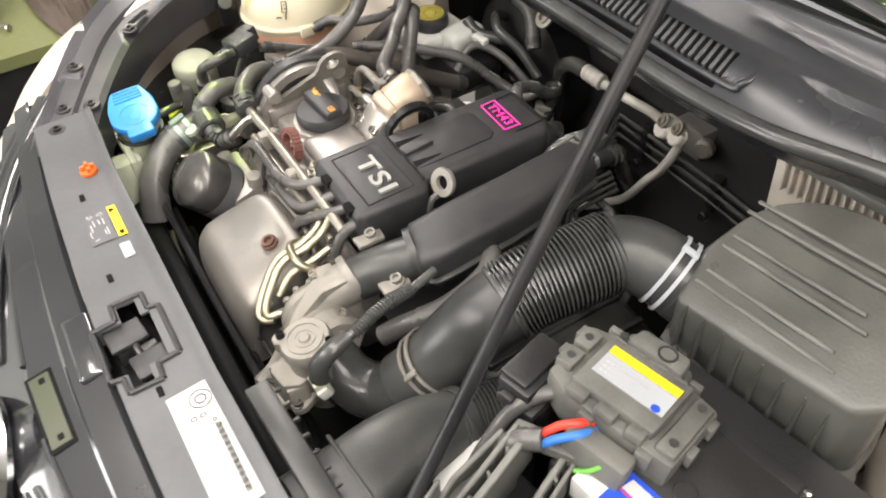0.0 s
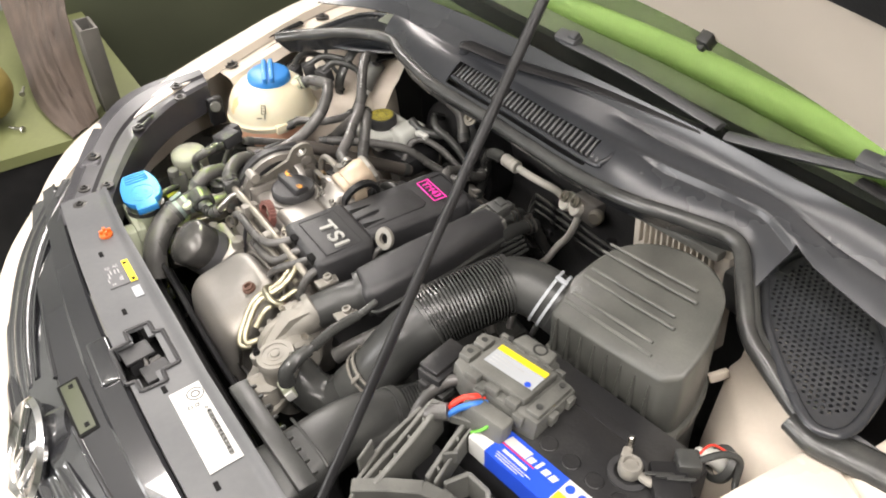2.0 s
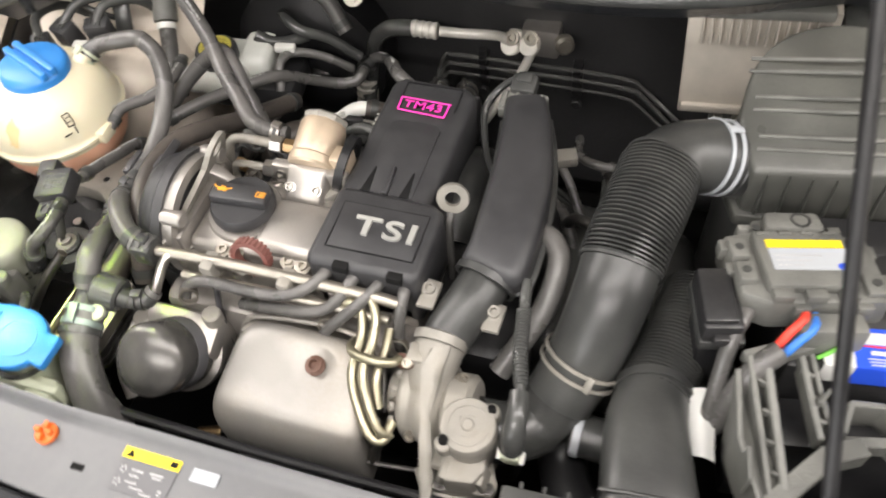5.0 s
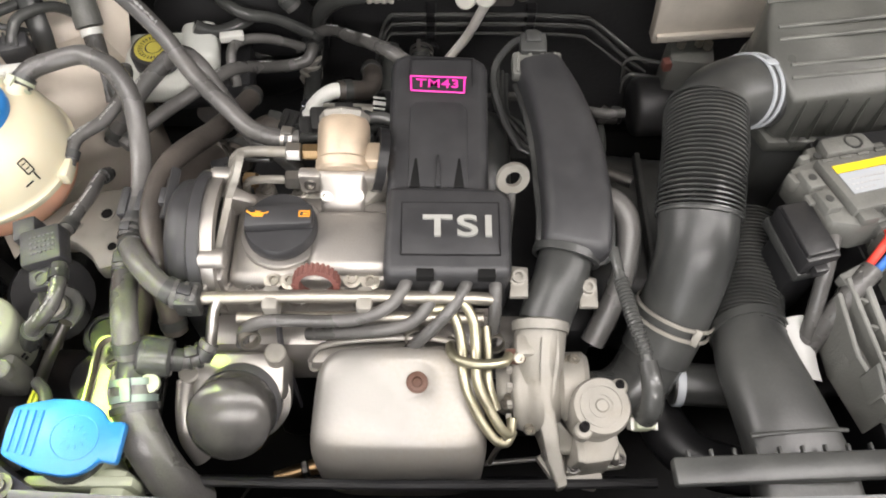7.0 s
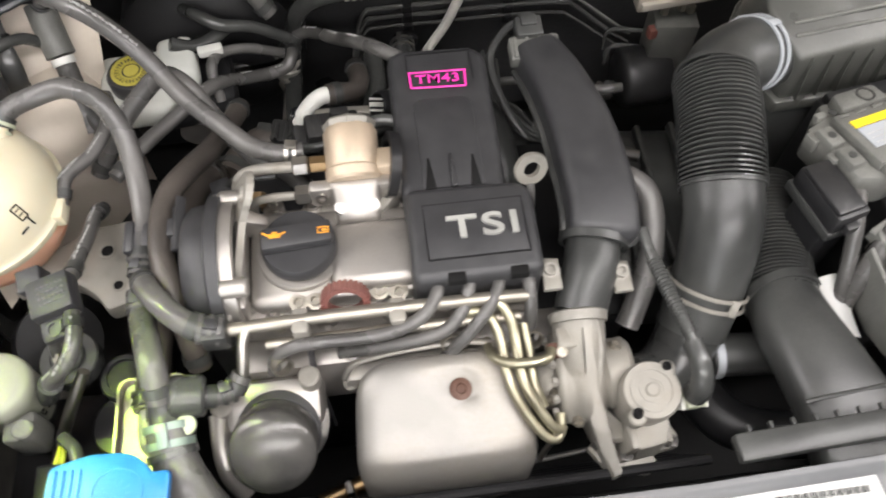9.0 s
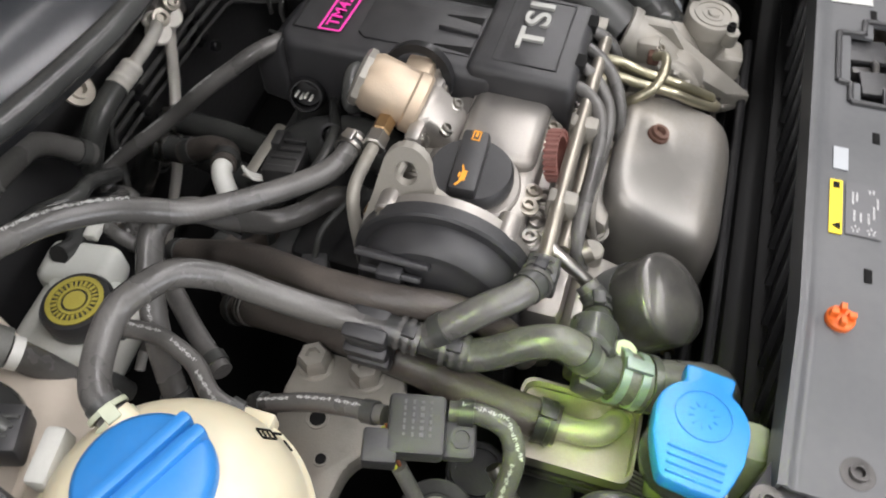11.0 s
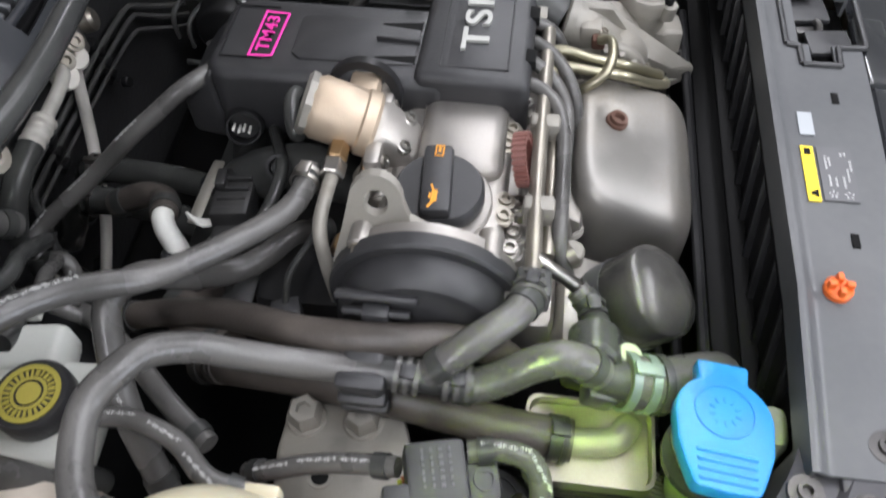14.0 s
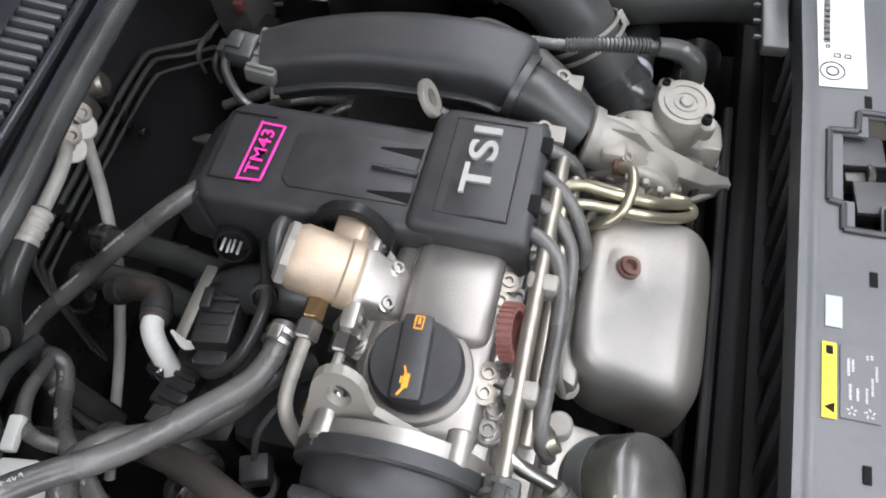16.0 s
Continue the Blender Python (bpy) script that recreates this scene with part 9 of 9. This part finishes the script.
hose("support_strut", [(-0.452, 0.245, 0.70), (-0.475, 0.215, 0.67), (-0.505, 0.185, 0.62)], 0.006, "thin grey steel strut", STEEL, "strut")
f_ = thing("wing_bracket", (-0.56, 0.31, 0.74), "black bracket with round grommet inside the wing", "bracket")
bm_ = bmesh.new()
box(bm_, (-0.612, 0.328, 0.740), (0.02, 0.032, 0.06), 0.006)
part("plate", bm_, DEEP, f_)
bm_ = bmesh.new()
disc(bm_, (-0.600, 0.325, 0.755), 0.011, 0.005, (1, -0.2, 0.2))
part("grommet", bm_, GREYDUST, f_)
# Added dark block fills the shaded depth here; no particular part.
g_ = single("bay_filler", box(bmesh.new(), (-0.5, 0.17, 0.56), (0.14, 0.2, 0.06), 0.02), DEEP, "dark block added as filler deep in the bay", "casting")
# injector plugs behind the pump
o_ = thing("open_socket", (-0.135, 0.53, 0.71), "open black round socket with bare pale pins", "connector")
bm_ = bmesh.new()
lathe(bm_, [(0.0, 0.004), (0.013, 0.004), (0.0145, 0.002), (0.0145, 0.018), (0.016, 0.018), (0.018, 0.014), (0.020, -0.02), (0.0, -0.02)], (-0.130, 0.528, 0.706), (-0.75, -0.25, 0.45), 24)
part("shell", bm_, DEEP, o_)
for k_ in range(4):
    part("pin", tube(bmesh.new(), [(-0.136, 0.520 + 0.005 * k_, 0.709 + 0.002 * (k_ % 2)), (-0.152, 0.515 + 0.005 * k_, 0.718 + 0.002 * (k_ % 2))], 0.0014, 6, 2), WHITEPL, o_, "pale bare pin")
i_ = thing("injector_plug", (-0.2, 0.46, 0.70), "black injector plug with bare wires", "connector")
bm_ = bmesh.new()
box(bm_, (-0.200, 0.524, 0.676), (0.064, 0.036, 0.03), 0.004, (0, 8, 8))
box(bm_, (-0.236, 0.520, 0.668), (0.022, 0.030, 0.026), 0.004, (0, 8, 8))
part("housing", bm_, BATTERYPL, i_)
for d_ in (-0.022, -0.010, 0.002, 0.014):
    part("housing_rib", box(bmesh.new(), (-0.200 + d_, 0.522, 0.692), (0.004, 0.026, 0.005), 0.001, (0, 8, 8)), BATTERYPL, i_)
part("latch", box(bmesh.new(), (-0.190, 0.536, 0.694), (0.022, 0.010, 0.010), 0.002, (0, 8, 8)), BATTERYPL, i_)
for k_ in range(3):
    part("wire", tube(bmesh.new(), [(-0.222, 0.53, 0.675), (-0.228 - 0.003 * k_, 0.545, 0.68), (-0.22, 0.565, 0.672 + 0.003 * k_)], 0.0017, 6, 4), WHITEPL, i_)
for x_, y_, z_ in ((-0.165, 0.50, 0.70),):
    bm_ = bmesh.new()
    lathe(bm_, [(0.0, 0.008), (0.007, 0.008), (0.008, 0), (0.011, 0), (0.012, 0.004), (0.012, 0.018), (0.009, 0.020)], (x_ - 0.01, y_ - 0.015, z_), (-0.6, -0.3, 0.7), 20)
    single("round_plug", bm_, COVER, "round black ribbed plug", "connector", "plugs behind the pump")
for c_x, c_y, turn_ in ((-0.150, 0.548, 25), (-0.255, 0.560, -10)):
    j_ = thing("injector_connector", (c_x, c_y, 0.62), "glossy black injector connector block with clip and knob", "connector", "injector connectors")
    m_ = pose(c_x, c_y, 0.628, 0, 8, turn_)
    bm_ = bmesh.new()
    box(bm_, (0, 0, 0), (0.052, 0.034, 0.022), 0.004)
    for d_ in (-0.018, -0.006, 0.006, 0.018):
        box(bm_, (d_, -0.004, 0.012), (0.005, 0.024, 0.005), 0.001)
    bmesh.ops.transform(bm_, matrix=m_, verts=bm_.verts)
    part("housing", bm_, BATTERYPL, j_)
    bm_ = bmesh.new()
    disc(bm_, (0.004, 0.022, 0.004), 0.010, 0.016, (0, 0.2, 1), 0.002)
    bmesh.ops.transform(bm_, matrix=m_, verts=bm_.verts)
    part("knob", bm_, GLOSS, j_)
    bm_ = bmesh.new()
    box(bm_, (-0.034, -0.002, 0.004), (0.018, 0.022, 0.014), 0.003)
    bmesh.ops.transform(bm_, matrix=m_, verts=bm_.verts)
    part("clip", bm_, PLASTIC, j_)
    part("stem", box(bmesh.new(), (c_x, c_y, 0.57), (0.03, 0.024, 0.10), 0.004, (0, 0, turn_)), DEEP, j_)
hose("loom", [(-0.13, 0.50, 0.70), (-0.19, 0.475, 0.715), (-0.235, 0.485, 0.70), (-0.25, 0.515, 0.675), (-0.235, 0.54, 0.66)], 0.006, "taped black wiring loom behind the pump", RUBBER_BLACK, "cable")
hose("loom", [(-0.15, 0.455, 0.735), (-0.17, 0.462, 0.742), (-0.14, 0.47, 0.755), (-0.10, 0.46, 0.74)], 0.007, "taped black wiring loom behind the pump", RUBBER_BLACK, "cable")
single("loom_strip", tube(bmesh.new(), [(-0.145, 0.560, 0.664), (-0.18, 0.561, 0.666), (-0.221, 0.563, 0.664)], 0.006, 6, 4, flat=0.35), ALU_LIGHT, "pale perforated metal strip", "bracket")
c_ = thing("temperature_plug", (-0.323, 0.441, 0.69), "black two-wire plug beside the timing cover", "connector")
bm_ = bmesh.new()
box(bm_, (-0.323, 0.441, 0.692), (0.022, 0.024, 0.022), 0.003, (0, 0, 20))
lathe(bm_, [(0.010, 0), (0.015, 0), (0.015, 0.006), (0.010, 0.006)], (-0.330, 0.438, 0.678), (-0.4, 0, 1), 18)
part("plug", bm_, COVER, c_)
part("wire", tube(bmesh.new(), [(-0.318, 0.443, 0.70), (-0.300, 0.440, 0.72), (-0.275, 0.425, 0.735), (-0.255, 0.418, 0.745)], 0.003, 8, 6), RUBBER_BLACK, c_)
for x_, y_, z_ in ((-0.270, 0.398, 0.735), (-0.262, 0.402, 0.718)):
    bm_ = bmesh.new()
    disc(bm_, (x_, y_, z_), 0.009, 0.014, (-1, 0.2, -0.2), n=6)
    single("pipe_union", bm_, BRASS, "brass pipe union below the pump", "union", "brass unions")

# ---- smaller plumbing that fills the bay ----
n_ = thing("washer_line_connector", (-0.49, 0.61, 0.76), "brown-grey hose connector in front of the strut tower", "connector")
part("socket", tube(bmesh.new(), [(-0.505, 0.650, 0.790), (-0.497, 0.624, 0.769), (-0.491, 0.607, 0.753)], 0.0165, 16, 5), GREYDUST, n_, "dusty grey-brown socket")
bm_ = bmesh.new()
band(bm_, (-0.490, 0.603, 0.748), (0.25, -0.7, -0.65), 0.010, 0.008, 0.003, 20)
part("clip_ring", bm_, WHITEPL, n_, "white clip ring")
part("lower_hose", tube(bmesh.new(), [(-0.491, 0.607, 0.753), (-0.487, 0.592, 0.730), (-0.484, 0.575, 0.705), (-0.480, 0.555, 0.680)], 0.0115, 14, 6), RUBBER, n_)
part("elbow", tube(bmesh.new(), [(-0.483, 0.575, 0.702), (-0.472, 0.560, 0.690), (-0.468, 0.552, 0.668)], 0.010, 12, 5), PLASTIC, n_)
part("white_pipe", tube(bmesh.new(), [(-0.470, 0.602, 0.650), (-0.485, 0.575, 0.640), (-0.489, 0.545, 0.652), (-0.487, 0.516, 0.676)], 0.005, 10, 6), WHITEPL, n_, "white plastic pipe")
l_ = thing("tower_loom", (-0.54, 0.6, 0.78), "flat taped black loom over the strut tower", "cable")
part("sleeve", tube(bmesh.new(), [(-0.552, 0.66, 0.835), (-0.545, 0.61, 0.806), (-0.532, 0.573, 0.769), (-0.545, 0.572, 0.72), (-0.565, 0.575, 0.671)], 0.0125, 12, 8, flat=0.55), RUBBER_BLACK, l_)
for z_, y_, x_ in ((0.795, 0.597, -0.541), (0.745, 0.572, -0.538)):
    bm_ = bmesh.new()
    box(bm_, (x_, y_, z_), (0.028, 0.012, 0.010), 0.002, (45, 0, 0))
    part("tape_wrap", bm_, INK, l_)
hose("tower_wire", [(-0.64, 0.60, 0.80), (-0.59, 0.575, 0.79), (-0.545, 0.575, 0.775)], 0.004, "thin black wire over the strut tower", RUBBER_BLACK, "cable")
e_ = thing("radiator_hose_end", (-0.34, 0.11, 0.67), "thick black radiator hose end at the tank", "hose")
part("hose", tube(bmesh.new(), [(-0.363, 0.176, 0.719), (-0.359, 0.148, 0.710), (-0.347, 0.122, 0.698), (-0.328, 0.096, 0.672), (-0.31, 0.082, 0.63)], 0.0205, 18, 8), RUBBER, e_)
bm_ = bmesh.new()
band(bm_, (-0.3595, 0.150, 0.711), (0.2, -0.92, -0.32), 0.0207, 0.007, 0.0022, 28)
part("cuff", bm_, RUBBER_BLACK, e_, "raised rubber cuff")
p_ = thing("air_pipe_stub", (0.18, 0.2, 0.64), "dark grey pipe stub with pale rim beside the snorkel", "pipe")
bm_ = bmesh.new()
lathe(bm_, [(0.0, 0.0), (0.022, 0.0), (0.0225, 0.004), (0.0225, 0.07), (0, 0.07)], (0.170, 0.203, 0.650), (1, -0.06, 0), 26)
part("stub", bm_, PLASTIC, p_)
bm_ = bmesh.new()
band(bm_, (0.176, 0.2025, 0.650), (1, -0.06, 0), 0.0222, 0.008, 0.002, 26)
part("rim", bm_, PALEGREY, p_, "pale scuffed rim")
hose("lower_bay_hose", [(0.155, 0.235, 0.62), (0.165, 0.19, 0.60), (0.185, 0.15, 0.60), (0.22, 0.13, 0.60), (0.27, 0.125, 0.59)], 0.026, "thick black hose low beside the turbocharger", DEEP)
hose("filter_strip", [(-0.230, 0.236, 0.735), (-0.233, 0.223, 0.686), (-0.230, 0.212, 0.635), (-0.227, 0.200, 0.583)], 0.0036, "dark steel strap running past the oil filter", CORNER, "strap", n=6)
s_ = thing("lambda_sensor", (-0.2, 0.1, 0.65), "brass-coloured exhaust sensor under the heat shield", "sensor")
part("body", tube(bmesh.new(), [(-0.185, 0.137, 0.585), (-0.215, 0.129, 0.581), (-0.247, 0.121, 0.577)], (0.010, 0.007), 12, 4), BRASS, s_)
bm_ = bmesh.new()
disc(bm_, (-0.210, 0.130, 0.582), 0.012, 0.008, (-1, -0.25, -0.1), n=6)
part("hexagon", bm_, STEEL, s_)
part("lead", tube(bmesh.new(), [(-0.247, 0.121, 0.577), (-0.27, 0.115, 0.57), (-0.29, 0.11, 0.53)], 0.004, 8, 5), RUBBER_BLACK, s_)
hose("filter_casting_pipe", [(-0.330, 0.195, 0.668), (-0.327, 0.165, 0.664), (-0.322, 0.142, 0.655), (-0.31, 0.125, 0.635)], 0.010, "cast pipe beside the oil filter", ALU, "pipe")
for k_, pts_ in enumerate(([(-0.01, 0.62, 0.62), (0.05, 0.60, 0.64), (0.09, 0.56, 0.63), (0.12, 0.52, 0.60)], [(0.0, 0.56, 0.60), (0.05, 0.54, 0.62), (0.10, 0.50, 0.62), (0.13, 0.45, 0.58)], [(0.09, 0.66, 0.60), (0.10, 0.60, 0.63), (0.13, 0.56, 0.66), (0.16, 0.56, 0.66)])):
    hose("gear_loom", pts_, 0.006 + 0.002 * (k_ % 2), "black taped loom deep in the bay", RUBBER, "cable", "deep looms")
bm_ = bmesh.new()
box(bm_, (0.085, 0.575, 0.648), (0.030, 0.022, 0.016), 0.003, (0, 0, 20))
single("loom_bracket", bm_, ALU_LIGHT, "bright bracket plate on the gearbox", "bracket")
g_ = thing("gearbox_housing", (0.18, 0.42, 0.5), "dusty cast gearbox housing under the intake hose", "gearbox")
bm_ = bmesh.new()
box(bm_, (0.14, 0.44, 0.52), (0.26, 0.24, 0.16), 0.04, (0, 8, 0), 3)
part("casting", bm_, PLASTIC, g_)
for k_ in range(5):
    part("rib", box(bmesh.new(), (0.05 + 0.045 * k_, 0.44, 0.60), (0.008, 0.20, 0.014), 0.003, (0, 8, 0)), PLASTIC, g_)
part("selector_lever", tube(bmesh.new(), [(0.10, 0.50, 0.60), (0.12, 0.48, 0.645), (0.16, 0.46, 0.65)], 0.008, 10, 5), DARKBOLT, g_, "dark steel selector lever")

h_ = thing("tank_harness", (-0.56, 0.55, 0.76), "black wiring plugs and sleeves behind the coolant tank", "wiring harness")
for c_h, s_h, a_h in (((-0.552, 0.548, 0.775), (0.034, 0.022, 0.030), 20), ((-0.598, 0.536, 0.770), (0.030, 0.026, 0.036), -15), ((-0.622, 0.510, 0.765), (0.026, 0.030, 0.028), 30)):
    part("plug", box(bmesh.new(), c_h, s_h, 0.004, (10, 0, a_h)), COVER, h_)
    for k_ in (-1, 0, 1):
        part("plug_rib", box(bmesh.new(), (c_h[0] + 0.007 * k_, c_h[1], c_h[2] + s_h[2] / 2), (0.003, s_h[1] * 0.8, 0.004), 0.0008, (10, 0, a_h)), PLASTIC, h_)
for pts_ in ([(-0.552, 0.545, 0.785), (-0.545, 0.57, 0.80), (-0.52, 0.60, 0.79), (-0.505, 0.62, 0.76)], [(-0.598, 0.535, 0.785), (-0.585, 0.565, 0.80), (-0.555, 0.60, 0.795)], [(-0.622, 0.51, 0.778), (-0.64, 0.54, 0.79), (-0.63, 0.58, 0.78), (-0.60, 0.60, 0.75)]):
    part("sleeve", tube(bmesh.new(), pts_, 0.0065, 10, 8), RUBBER_BLACK, h_)
part("tank_lug", box(bmesh.new(), (-0.556, 0.519, 0.765), (0.040, 0.016, 0.020), 0.004, (0, 0, 10)), WHITEPL, h_, "pale tank fixing lug")

c_ = thing("hose_crimp", (-0.262, 0.735, 0.55), "ribbed aluminium crimp on the air conditioning line", "crimp")
part("crimp", tube(bmesh.new(), [(-0.262, 0.728, 0.590), (-0.268, 0.728, 0.535)], 0.0165, 18, 6, ribs=4, depth=0.07), ALU_LIGHT, c_)
part("pipe", tube(bmesh.new(), [(-0.268, 0.728, 0.540), (-0.275, 0.720, 0.50), (-0.29, 0.70, 0.44)], 0.0095, 12, 5), ALU_LIGHT, c_)


def tank_stain():
    mid, z0, a0 = Vector((-0.566, 0.430, 0.735)), 0.033, -83.0
    shape = ((0.0, 0.086), (0.006, 0.0855), (0.026, 0.081), (0.044, 0.072), (0.058, 0.058))

    def radius(h):
        for (h0, r0), (h1, r1) in zip(shape, shape[1:]):
            if h <= h1:
                return r0 + (r1 - r0) * (h - h0) / (h1 - h0)
        return 0.058

    def rule(u, v):
        h = z0 + 0.020 * v
        a = radians(a0 + u * (7 + 2 * math.sin(5 * v)) + 1.5 * v)
        r = radius(h) + 0.0006
        return mid + Vector((r * math.cos(a), r * math.sin(a) * 0.088 / 0.086, h))
    tank = bpy.data.objects["coolant_tank"]
    part("stain", sheet(bmesh.new(), span(-1, 1, 12), span(-1, 1, 14), rule, lambda u, v: u * u + v * v < 0.70 + 0.16 * noise.noise(Vector((u * 3, v * 3, 5))), thick=0.0004), STAIN, tank, "brown dried coolant stain", 80)


tank_stain()
